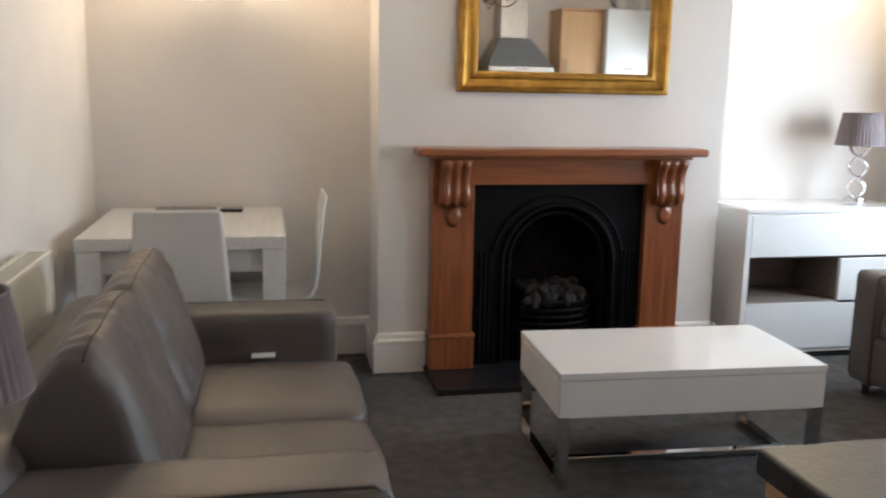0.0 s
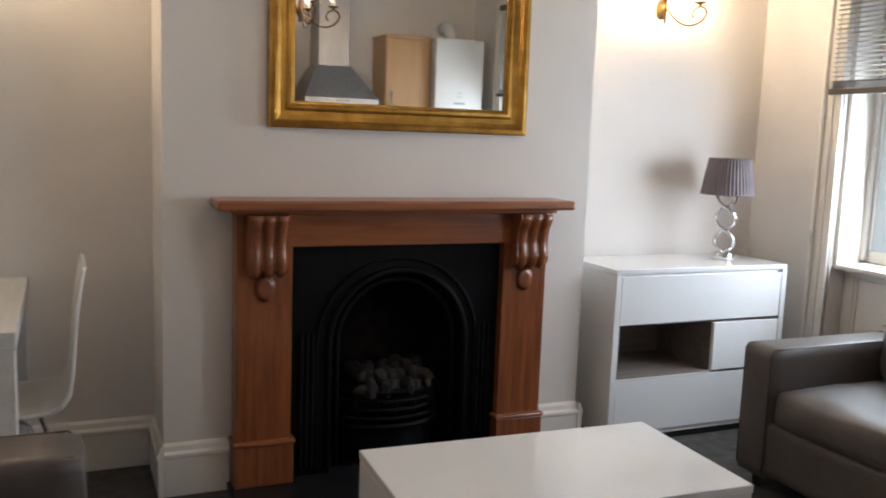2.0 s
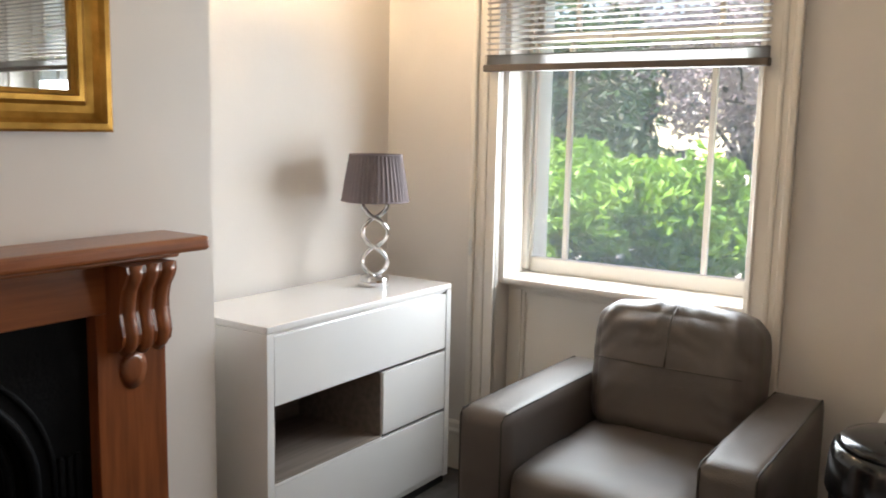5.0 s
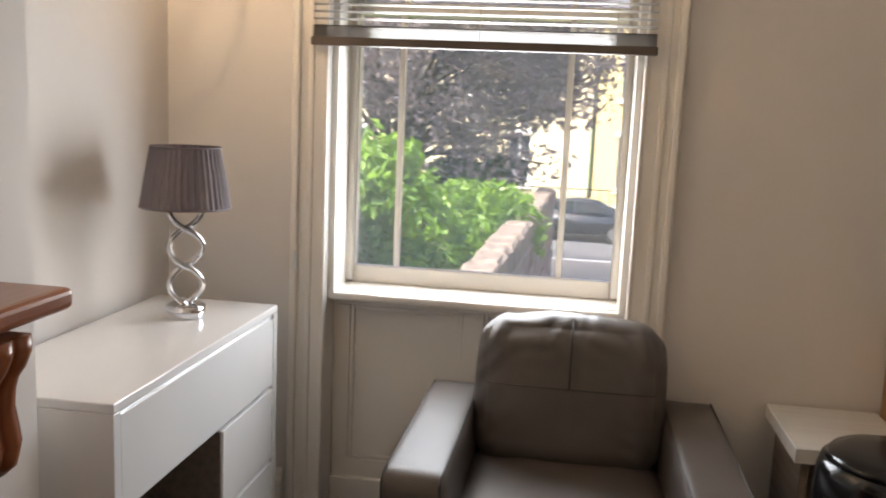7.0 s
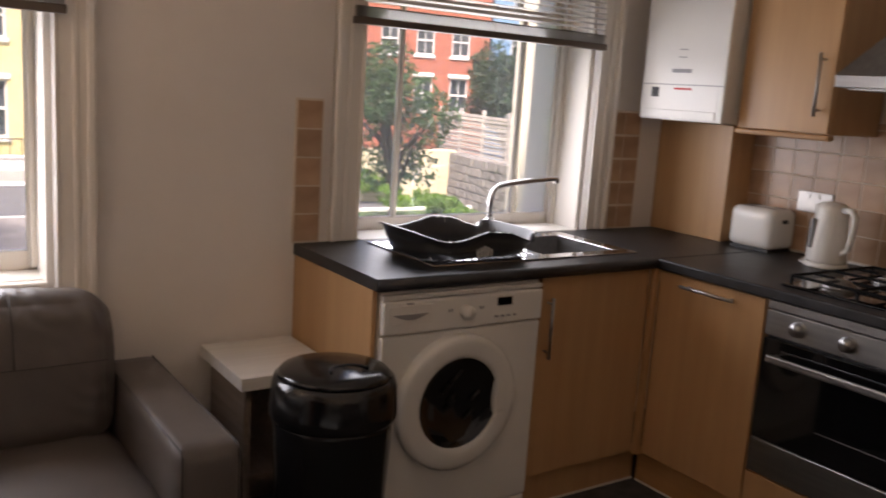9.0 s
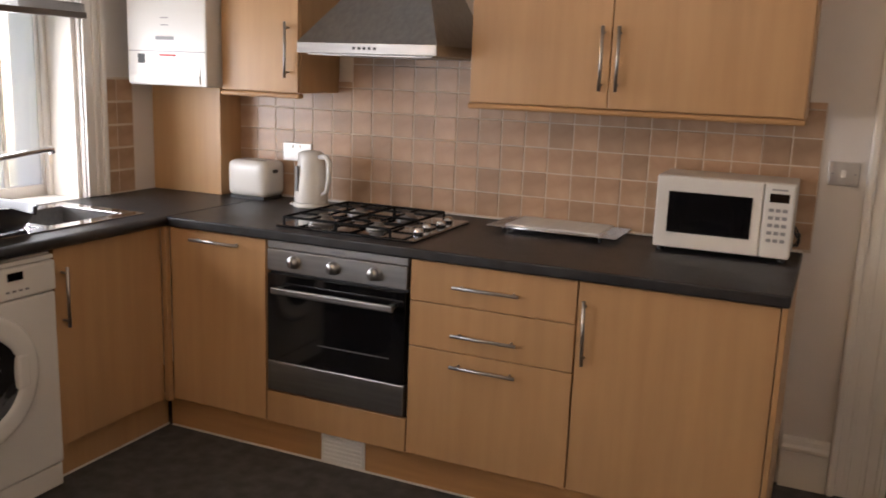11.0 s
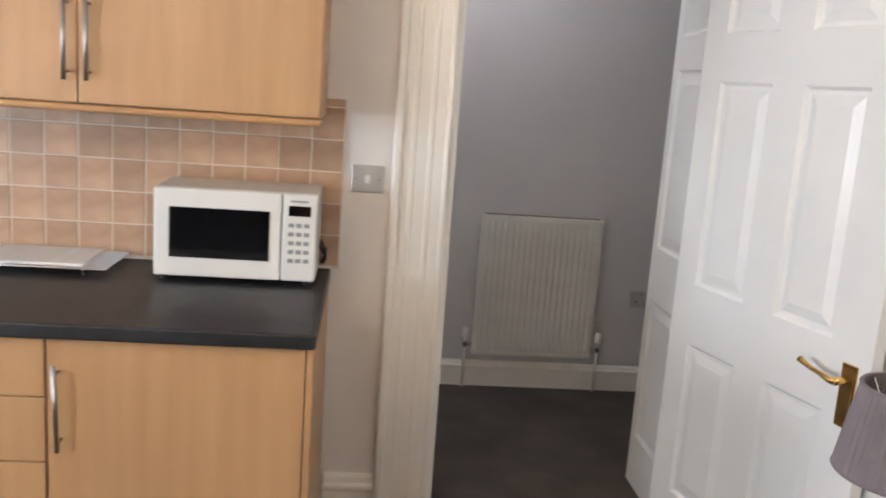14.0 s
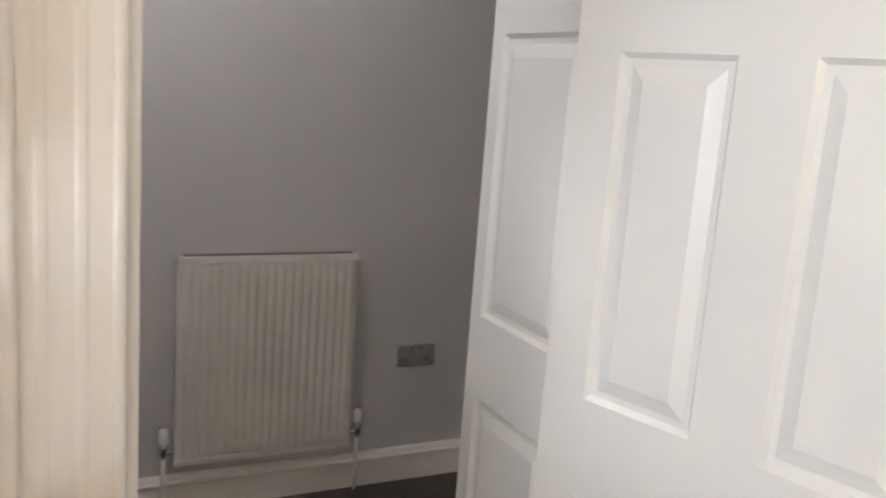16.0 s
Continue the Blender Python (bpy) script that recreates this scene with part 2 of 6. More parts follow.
ROOF = mat("slate_roof", (0.10, 0.10, 0.115), 0.8, vary=0.2, scale=3, bump=0.4, bump_scale=20)
CARPAINT = mat("dark_grey_car_paint", (0.030, 0.034, 0.042), 0.25, 0.3, vary=0.05, coat=0.8)
TYRE = mat("tyre_rubber", (0.015, 0.015, 0.015), 0.8, vary=0.1)
RIM = mat("alloy_rim", (0.42, 0.42, 0.43), 0.3, 0.9, vary=0.05)

# ---- helpers of this scene ----
BASE = {}


def thing(name, label, category, at=(0, 0, 0), group="", kind=""):
    ob = tagged(new(name), label, category, group, kind)
    ob.location = at
    BASE[ob] = Vector(at)
    return ob


def part(name, bm, material, parent=None, label="", smooth=False):
    """Link a bmesh, in world coordinates, as one mesh under a thing."""
    base = BASE.get(parent, Vector((0, 0, 0)))
    bm.transform(Matrix.Translation(-base))
    me = bpy.data.meshes.new(name)
    bm.normal_update()
    bm.to_mesh(me)
    bm.free()
    me.materials.append(material)
    if smooth:
        me.polygons.foreach_set("use_smooth", [True] * len(me.polygons))
    ob = new(name, me)
    ob.parent = parent
    BASE[ob] = base
    if label:
        tagged(ob, label)
    return ob


def piece(name, me, parent, loc, rot=None, scale=None):
    """An object of its own on shared mesh data, at a world place."""
    ob = new(name, me)
    ob.parent = parent
    ob.location = Vector(loc) - BASE.get(parent, Vector((0, 0, 0)))
    if rot:
        ob.rotation_euler = rot
    if scale:
        ob.scale = scale
    return ob


def struct(name, bm, material, label="", smooth=False, category="structure"):
    return tagged(part(name, bm, material, None, "", smooth), label, category, "", "structure")


def box(x0, x1, y0, y1, z0, z1, r=0.0, bm=None, seg=2):
    bm = bm or bmesh.new()
    t = bmesh.new()
    bmesh.ops.create_cube(t, size=1.0)
    sx, sy, sz = abs(x1 - x0), abs(y1 - y0), abs(z1 - z0)
    for v in t.verts:
        v.co = Vector(((x0 + x1) / 2 + v.co.x * sx, (y0 + y1) / 2 + v.co.y * sy, (z0 + z1) / 2 + v.co.z * sz))
    if r > 0:
        bmesh.ops.bevel(t, geom=t.edges[:], offset=min(r, 0.45 * min(sx, sy, sz)), segments=seg, affect="EDGES", profile=0.5)
    join(bm, t)
    return bm


def join(bm, t):
    idx = {}
    for v in t.verts:
        idx[v] = bm.verts.new(v.co)
    for f in t.faces:
        bm.faces.new([idx[v] for v in f.verts])
    t.free()
    return bm


def lathe(profile, cx=0, cy=0, seg=32, bm=None, close=True):
    """Turn (radius, z) pairs about the upright line through cx, cy."""
    bm = bm or bmesh.new()
    rings = []
    for r, z in profile:
        rings.append([bm.verts.new((cx + r * math.cos(2 * math.pi * i / seg), cy + r * math.sin(2 * math.pi * i / seg), z)) for i in range(seg)])
    for a, b in zip(rings, rings[1:]):
        for i in range(seg):
            j = (i + 1) % seg
            bm.faces.new((a[i], a[j], b[j], b[i]))
    if close:
        bm.faces.new(rings[0][::-1])
        bm.faces.new(rings[-1])
    return bm


def tube(points, r=0.01, seg=8, bm=None, closed=False):
    bm = bm or bmesh.new()
    pts = [Vector(p) for p in points]
    n = len(pts)
    rings, side = [], None
    for i, p in enumerate(pts):
        a = pts[i - 1] if (i or closed) else p
        b = pts[(i + 1) % n] if (i < n - 1 or closed) else p
        d = (b - a).normalized()
        if side is None:
            side = d.orthogonal().normalized()
        side = (side - d * side.dot(d)).normalized()
        up = d.cross(side)
        rr = r[i] if isinstance(r, (list, tuple)) else r
        rings.append([bm.verts.new(p + (side * math.cos(2 * math.pi * k / seg) + up * math.sin(2 * math.pi * k / seg)) * rr) for k in range(seg)])
    pairs = list(zip(rings, rings[1:])) + ([(rings[-1], rings[0])] if closed else [])
    for a, b in pairs:
        for k in range(seg):
            j = (k + 1) % seg
            bm.faces.new((a[k], a[j], b[j], b[k]))
    if not closed:
        bm.faces.new(rings[0][::-1])
        bm.faces.new(rings[-1])
    return bm


def disc(c, axis, r, depth, seg=32, bm=None):
    """A short cylinder centred on c along axis."""
    bm = bm or bmesh.new()
    a = Vector(axis).normalized()
    return tube([Vector(c) - a * depth / 2, Vector(c) + a * depth / 2], r, seg, bm)


def prism(outline, axis, a, b, bm=None):
    """Extrude an outline of pairs along axis x, y or z from a to b; the pairs are the two other coordinates in order."""
    bm = bm or bmesh.new()
    def place(p, v):
        return {"x": (v, p[0], p[1]), "y": (p[0], v, p[1]), "z": (p[0], p[1], v)}[axis]
    lo = [bm.verts.new(place(p, a)) for p in outline]
    hi = [bm.verts.new(place(p, b)) for p in outline]
    n = len(outline)
    for i in range(n):
        j = (i + 1) % n
        bm.faces.new((lo[i], lo[j], hi[j], hi[i]))
    bm.faces.new(lo[::-1])
    bm.faces.new(hi)
    bmesh.ops.recalc_face_normals(bm, faces=bm.faces[:])
    return bm


def soft(x0, x1, y0, y1, z0, z1, r=0.05, puff=0.02, wrinkle=0.006, cuts=9, seed=0.0, axis="z"):
    """A stuffed cushion: a rounded box that swells in the middle."""
    bm = bmesh.new()
    bmesh.ops.create_cube(bm, size=2.0)
    bmesh.ops.subdivide_edges(bm, edges=bm.edges[:], cuts=cuts, use_grid_fill=True)
    c = Vector(((x0 + x1) / 2, (y0 + y1) / 2, (z0 + z1) / 2))
    h = Vector((abs(x1 - x0) / 2, abs(y1 - y0) / 2, abs(z1 - z0) / 2))
    for v in bm.verts:
        u = v.co.copy()
        p = Vector((u.x * h.x, u.y * h.y, u.z * h.z))
        core = Vector([max(-(h[k] - r), min(h[k] - r, p[k])) for k in range(3)])
        d = p - core
        if d.length > 1e-9:
            p = core + d.normalized() * min(r, d.length)
        for k in range(3):
            o = [m for m in range(3) if m != k]
            p[k] += puff * u[k] * (1 - u[o[0]] ** 2) * (1 - u[o[1]] ** 2)
        w = noise.noise(Vector((p.x * 7 + seed, p.y * 7, p.z * 7))) + 0.5 * noise.noise(Vector((p.x * 19, p.y * 19 + seed, p.z * 19)))
        p += u.normalized() * wrinkle * w
        v.co = c + p
    return bm


def bar_handle(name, a, b, out, parent, mat_=None, r=0.006):
    """A round bar with two posts, standing out from a front."""
    a, b, out = Vector(a), Vector(b), Vector(out)
    bm = tube([a, b], r, 10)
    for p in (a.lerp(b, 0.1), a.lerp(b, 0.9)):
        tube([p, p - out], r * 0.7, 8, bm)
    return part(name, bm, mat_ or STEEL, parent, "brushed steel bar handle", True)

# ---- plan: x to the windows, y to the chimney, floor at z 0 ----
XE, XW, YS, YN, YC, ZC = 0.0, -4.36, -0.16, 4.07, 3.725, 2.75
CX0, CX1 = -3.02, -1.25            # chimney breast
DX0, DX1, DTOP = -4.15, -3.27, 2.06   # doorway to the hall
W1Y0, W1Y1, W2Y0, W2Y1 = 2.555, 3.525, 0.425, 1.54
WTOP = 2.45
YH = -1.66                        # hall's far wall

bm = box(-6.0, 0.45, -0.17, 4.4, -0.25, 0.0)
struct("floor", bm, CARPET, "dark grey short-pile carpet over the whole room", category="floor")
struct("floor_hall", box(-6.0, -1.2, -2.1, -0.172, -0.25, 0.0), HALLCARPET, "brown-grey carpet in the hall beyond the door", category="floor")
tagged(part("threshold_bar", box(DX0, DX1, -0.19, -0.145, 0.0, 0.005, 0.002), OLDBRASS), "thin brass threshold bar between two carpets", "trim", kind="structure")
struct("ceiling", box(-6.0, 0.45, -2.1, 4.4, ZC, ZC + 0.1), CEIL, "plain white ceiling", category="ceiling")

# north wall: recess backs and chimney breast with the fire opening
bm = box(XW - 0.3, 0.45, YN, YN + 0.2, 0, ZC)
struct("wall_north", bm, PAINT, "off-white painted plaster wall of the two recesses", category="wall")
bm = prism([(CX0, 0), (CX0, ZC), (CX1, ZC), (CX1, 0), (-1.76, 0), (-1.76, 0.90), (-2.50, 0.90), (-2.50, 0)], "y", YC, YN - 0.002)
struct("chimney_breast", bm, PAINT, "off-white painted chimney breast with a fire opening", category="wall")
struct("wall_west", box(XW - 0.2, XW, YS - 0.455, YN, 0, ZC), PAINT, "off-white painted plaster side wall", category="wall")

# south wall, thick, with the doorway
bm = box(DX1, 0.45, YS - 0.455, YS, 0, ZC)
box(XW, DX0, YS - 0.455, YS, 0, ZC, bm=bm)
box(DX0, DX1, YS - 0.455, YS, DTOP, ZC, bm=bm)
struct("wall_south", bm, PAINT, "off-white painted wall behind the kitchen units", category="wall")

# east wall with two tall sash windows; the first opens to the floor with a panelled back
bm = box(XE, 0.42, W1Y1, YN, 0, ZC)
box(XE, 0.42, W2Y1, W1Y0, 0, ZC, bm=bm)
box(XE, 0.42, YS, W2Y0, 0, ZC, bm=bm)
box(XE, 0.42, W1Y0, W1Y1, WTOP, ZC, bm=bm)
box(XE, 0.42, W2Y0, W2Y1, WTOP, ZC, bm=bm)
box(0.13, 0.42, W1Y0, W1Y1, 0, 0.782, bm=bm)
box(XE, 0.42, W2Y0, W2Y1, 0, 0.868, bm=bm)
struct("wall_east", bm, PAINT, "off-white painted wall with two sash windows", category="wall")

# hall shell
bm = box(-6.0, -1.2, YH - 0.15, YH, 0, ZC)
struct("wall_hall_far", bm, HALL_SHADED, "white painted hall wall, with its shade put into a grey colour", category="wall")
struct("wall_hall_west", box(-6.1, -6.0, YH, YS - 0.455, 0, ZC), HALL_SHADED, "plain hall end wall", category="wall")
struct("wall_hall_east", box(-1.2, -1.1, YH, YS - 0.455, 0, ZC), HALL_SHADED, "plain hall end wall", category="wall")
struct("wall_hall_near", box(-6.0, XW - 0.2, YS - 0.45, YS - 0.3, 0, ZC), HALL_SHADED, "plain hall wall beside the doorway", category="wall")


# skirting: profile of (out, z)
SK = [(0, 0), (0.022, 0), (0.022, 0.145), (0.027, 0.15), (0.027, 0.162), (0.018, 0.172), (0.014, 0.19), (0.006, 0.198), (0, 0.2)]


def skirting(name, a, b, out, k=1.0):
    """A moulded board along the floor from a to b; out: unit way off the wall."""
    bm = bmesh.new()
    ends = []
    for q in (a, b):
        ends.append([bm.verts.new((q[0] + out[0] * o, q[1] + out[1] * o, z * k)) for o, z in SK])
    n = len(SK)
    for i in range(n):
        j = (i + 1) % n
        bm.faces.new((ends[0][i], ends[0][j], ends[1][j], ends[1][i]))
    bm.faces.new(ends[0][::-1])
    bm.faces.new(ends[1])
    bmesh.ops.recalc_face_normals(bm, faces=bm.faces[:])
    struct(name, bm, GLOSS, "moulded cream gloss skirting board", category="skirting")


skirting("baseboard", (XW + 0.028, YN - 0.001), (CX0, YN - 0.001), (0, -1))
skirting("baseboard", (CX0 - 0.001, YN - 0.03), (CX0 - 0.001, YC - 0.027), (-1, 0))
skirting("baseboard", (CX0, YC - 0.001), (-2.785, YC - 0.001), (0, -1))
skirting("baseboard", (-1.488, YC - 0.001), (CX1, YC - 0.001), (0, -1))
skirting("baseboard", (CX1 + 0.001, YC - 0.027), (CX1 + 0.001, YN - 0.03), (1, 0))
skirting("baseboard", (CX1 + 0.03, YN - 0.001), (XE - 0.03, YN - 0.001), (0, -1))
skirting("baseboard", (XW + 0.001, YS + 0.05), (XW + 0.001, YN), (1, 0))
skirting("baseboard", (XE - 0.001, YN), (XE - 0.001, 3.66), (-1, 0))
skirting("baseboard", (XE - 0.001, 2.41), (XE - 0.001, 1.81), (-1, 0))
skirting("baseboard", (-2.92, YS + 0.001), (-3.088, YS + 0.001), (0, 1))
skirting("baseboard", (-5.9, YH + 0.001), (-1.2, YH + 0.001), (0, 1), 0.66)


# ---- windows ----
def casing(name, y0, y1, z0, top):
    """Moulded casing boards round an opening in the east wall."""
    bm = bmesh.new()
    for ya, yb, s in ((y1, y1 + 0.115, 1), (y0 - 0.115, y0, -1)):
        box(-0.018, 0.002, ya, yb, z0, top + 0.115, 0.004, bm)
        e = yb if s > 0 else ya
        box(-0.034, 0.0, e - 0.024 if s > 0 else e, e if s > 0 else e + 0.024, z0, top + 0.115, 0.006, bm)
        m = ya + 0.045
        box(-0.025, 0.0, m, m + 0.018, z0, top, 0.005, bm)
        i = ya if s > 0 else yb - 0.012
        box(-0.024, 0.0, i, i + 0.012, z0, top, 0.004, bm)
    box(-0.018, 0.002, y0, y1, top, top + 0.115, 0.004, bm)
    struct(name, bm, GLOSS, "moulded cream gloss window casing", category="trim")


casing("trim_window_casing", W1Y0, W1Y1, 0.0, WTOP)
casing("trim_window_casing", W2Y0, W2Y1, 0.912, WTOP)


def sash_window(name, y0, y1, zb, zm, zt, bars, label):
    win = tagged(thing(name, label, "window", (0.2, (y0 + y1) / 2, zb)), kind="structure")
    # jamb linings of the box frame, butting the plaster
    bm = box(0.02, 0.30, y1 - 0.022, y1 + 0.001, zb - 0.03, zt, 0.003)
    box(0.02, 0.30, y0 - 0.001, y0 + 0.022, zb - 0.03, zt, 0.003, bm)
    box(0.02, 0.30, y0 + 0.022, y1 - 0.022, zt - 0.02, zt + 0.001, 0.003, bm)
    box(0.165, 0.19, y1 - 0.042, y1 - 0.022, zb, zt - 0.02, 0.004, bm)
    box(0.165, 0.19, y0 + 0.022, y0 + 0.042, zb, zt - 0.02, 0.004, bm)
    part("window_frame", bm, GLOSS, win)
    bm = box(0.05, 0.36, y0 + 0.001, y1 - 0.001, zb - 0.045, zb - 0.012, 0.006)
    part("window_sill", bm, GLOSS, win)
    for nm, xa, za, zc, rail in (("lower_sash", 0.195, zb - 0.012, zm + 0.02, 0.06), ("upper_sash", 0.24, zm - 0.02, zt - 0.02, 0.04)):
        xb = xa + 0.04
        ya, yb = y0 + 0.023, y1 - 0.023
        st = 0.022
        bm = box(xa, xb, ya, ya + st, za, zc, 0.004)
        box(xa, xb, yb - st, yb, za, zc, 0.004, bm)
        box(xa, xb, ya + st, yb - st, za, za + rail, 0.004, bm)
        box(xa, xb, ya + st, yb - st, zc - 0.04, zc, 0.004, bm)
        sash = part(nm, bm, GLOSS, win)
        lo, hi = za + rail, zc - 0.04
        for yy in bars:
            part("glazing_bar", box(xa + 0.008, xb - 0.006, yy - 0.010, yy + 0.010, lo, hi, 0.004), GLOSS, sash)
        if nm == "upper_sash":
            part("glazing_bar", box(xa + 0.010, xb - 0.008, ya + st, yb - st, lo + 0.13, lo + 0.15, 0.004), GLOSS, sash)
        edges = [ya + st, *sorted(bars), yb - st]
        for p, q in zip(edges, edges[1:]):
            g = part("pane", box(xa + 0.018, xa + 0.022, p + 0.002, q - 0.002, lo + 0.001, hi - 0.001), GLASS, sash, "clear window glass")
            g.visible_shadow = False
    return win


sash_window("window_1", W1Y0, W1Y1, 0.837, 1.755, WTOP, (2.775, 3.335), "white painted timber sash window with margin lights")
sash_window("window_2", W2Y0, W2Y1, 0.91, 1.80, WTOP, (0.655, 1.258), "white painted timber sash window over the sink")

# panelled back under the first window
bk = thing("window_back", "cream gloss two-panel timber window back below the sill", "panelling", (0.12, 3.04, 0), kind="structure")
bm = box(0.085, 0.129, W1Y0 + 0.001, W1Y1 - 0.001, 0.0, 0.15, 0.004)
box(0.10, 0.129, W1Y0 + 0.001, W1Y1 - 0.001, 0.15, 0.215, 0.003, bm)
box(0.10, 0.129, W1Y0 + 0.001, W1Y1 - 0.001, 0.764, 0.793, 0.003, bm)
for a, b in ((W1Y0 + 0.001, W1Y0 + 0.06), (3.005, 3.08), (W1Y1 - 0.06, W1Y1 - 0.001)):
    box(0.10, 0.129, a, b, 0.215, 0.764, 0.003, bm)
part("frame", bm, GLOSS, bk)
for a, b in ((W1Y0 + 0.06, 3.005), (3.08, W1Y1 - 0.06)):
    bm = box(0.118, 0.129, a, b, 0.215, 0.764)
    for q in ((a, a + 0.014, 0.215, 0.764), (b - 0.014, b, 0.215, 0.764), (a + 0.014, b - 0.014, 0.215, 0.229), (a + 0.014, b - 0.014, 0.750, 0.764)):
        box(0.106, 0.122, *q, 0.004, bm)
    part("panel", bm, GLOSS, bk)
tagged(part("window_board", box(0.02, 0.19, W1Y0 + 0.001, W1Y1 - 0.001, 0.794, 0.820, 0.008), GLOSS), "cream gloss window board below the sash", "trim", kind="structure")


# ---- blinds ----
def blind(y0, y1, zb, zt, x):
    b = thing("venetian_blind", "half-raised pewter venetian blind with a brown bottom rail", "blind", (x, (y0 + y1) / 2, zb), "window blinds")
    part("bottom_rail", box(x - 0.016, x + 0.016, y0, y1, zb - 0.012, zb + 0.014, 0.004), BLIND, b, "dark brown bottom rail")
    part("head_rail", box(x - 0.02, x + 0.02, y0, y1, zt - 0.04, zt, 0.004), BLIND, b)
    t = prism([(-0.0125, 0.0), (-0.006, 0.0022), (0.0, 0.003), (0.006, 0.0022), (0.0125, 0.0), (0.006, 0.0016), (0.0, 0.0024), (-0.006, 0.0016)], "y", -(y1 - y0) / 2 + 0.004, (y1 - y0) / 2 - 0.004)
    me = bpy.data.meshes.new("slat")
    t.to_mesh(me)
    t.free()
    me.materials.append(SLAT)
    z = zb + 0.016
    for i in range(9):
        piece("slat", me, b, (x, (y0 + y1) / 2, z), (0, 0, 0))
        z += 0.0035
    while z < zt - 0.05:
        piece("slat", me, b, (x, (y0 + y1) / 2, z), (0, radians(10), 0))
        z += 0.0215
    for yy in (y0 + 0.12, (y0 + y1) / 2, y1 - 0.12):
        part("ladder_cord", tube([(x - 0.014, yy, zb), (x - 0.014, yy, zt - 0.03)], 0.0011, 5), SLAT, b)
    return b


blind(2.525, 3.572, 1.623, 2.40, -0.05)
blind(0.437, 1.607, 1.684, 2.40, -0.05)
pull = thing("blind_cord_pull", "white acorn cord pull hanging by the window", "blind cord", (-0.04, 3.62, 0.93))
part("cord", tube([(-0.045, 3.62, 0.96), (-0.045, 3.60, 2.38)], 0.0012, 6), WPLY, pull)
part("acorn", lathe([(0.003, 0.965), (0.008, 0.955), (0.010, 0.93), (0.007, 0.905), (0.003, 0.90)], -0.045, 3.62, 12), WPLY, pull, smooth=True)

# ---- doorway, lining and six-panel door ----
bm = bmesh.new()
for x0, x1, s in ((DX1, DX1 + 0.18, 1), (DX0 - 0.16, DX0, -1)):
    box(x0, x1, YS - 0.001, YS + 0.018, 0, DTOP + 0.17, 0.004, bm)
    o = (x1 - 0.03, x1) if s > 0 else (x0, x0 + 0.03)
    box(o[0], o[1], YS, YS + 0.038, 0, DTOP + 0.17, 0.009, bm)
    for m in (x0 + 0.05, x0 + 0.105):
        box(m, m + 0.022, YS, YS + 0.0205, 0, DTOP + 0.1, 0.006, bm)
    i = (x0, x0 + 0.018) if s > 0 else (x1 - 0.018, x1)
    box(i[0], i[1], YS, YS + 0.025, 0, DTOP, 0.006, bm)
box(DX0, DX1, YS - 0.001, YS + 0.018, DTOP, DTOP + 0.17, 0.004, bm)
box(DX0, DX1, YS, YS + 0.034, DTOP + 0.14, DTOP + 0.17, 0.008, bm)
struct("trim_door_casing", bm, GLOSS, "wide moulded cream gloss door casing", category="trim")


def raised_panel(bm, x, y0, y1, z0, z1, out):
    """A raised and fielded panel on a plane of constant x; out: +1 or -1."""
    def ring(inset, depth):
        return [bm.verts.new((x + out * depth, a, b)) for a, b in ((y0 + inset, z0 + inset), (y1 - inset, z0 + inset), (y1 - inset, z1 - inset), (y0 + inset, z1 - inset))]
    rings = [ring(0, 0), ring(0.010, -0.011), ring(0.022, -0.011), ring(0.052, -0.002)]
    for a, b in zip(rings, rings[1:]):
        for i in range(4):
            j = (i + 1) % 4
            bm.faces.new((a[i], a[j], b[j], b[i]))
    bm.faces.new(rings[-1])


def leaf(x, y0, y1, z0, z1, cols, rows, out, thick):
    """Door leaf on constant x: one sheet with panels sunk into it, and its back and edges."""
    bm = bmesh.new()
    ys = sorted({y0, y1, *[v for c in cols for v in c]})
    zs = sorted({z0, z1, *[v for r in rows for v in r]})
    for ya, yb in zip(ys, ys[1:]):
        for za, zb in zip(zs, zs[1:]):
            if (ya, yb) in cols and (za, zb) in rows:
                raised_panel(bm, x, ya, yb, za, zb, out)
            else:
                bm.faces.new([bm.verts.new((x, a, b)) for a, b in ((ya, za), (yb, za), (yb, zb), (ya, zb))])
    xb = x - out * thick
    c = [(y0, z0), (y1, z0), (y1, z1), (y0, z1)]
    f = [bm.verts.new((x, *p)) for p in c]
    g = [bm.verts.new((xb, *p)) for p in c]
    for i in range(4):
        j = (i + 1) % 4
        bm.faces.new((f[i], f[j], g[j], g[i]))
    bm.faces.new(g)
    bmesh.ops.remove_doubles(bm, verts=bm.verts[:], dist=1e-5)
    bmesh.ops.recalc_face_normals(bm, faces=bm.faces[:])
    return bm


# panelled lining of the doorway's west side
struct("door_lining_west", leaf(DX0 + 0.022, YS - 0.455, YS - 0.001, 0, DTOP, [(-0.565, -0.235)], [(0.2, 0.76), (0.965, 1.63), (1.75, 1.96)], 1, 0.02), DOORW,
       "white gloss panelled door lining in a deep wall", category="door lining")
struct("door_lining_east", leaf(DX1 - 0.022, YS - 0.455, YS - 0.001, 0, DTOP, [(-0.565, -0.235)], [(0.2, 0.76), (0.965, 1.63), (1.75, 1.96)], -1, 0.02), DOORW,
       "white gloss panelled door lining in a deep wall", category="door lining")

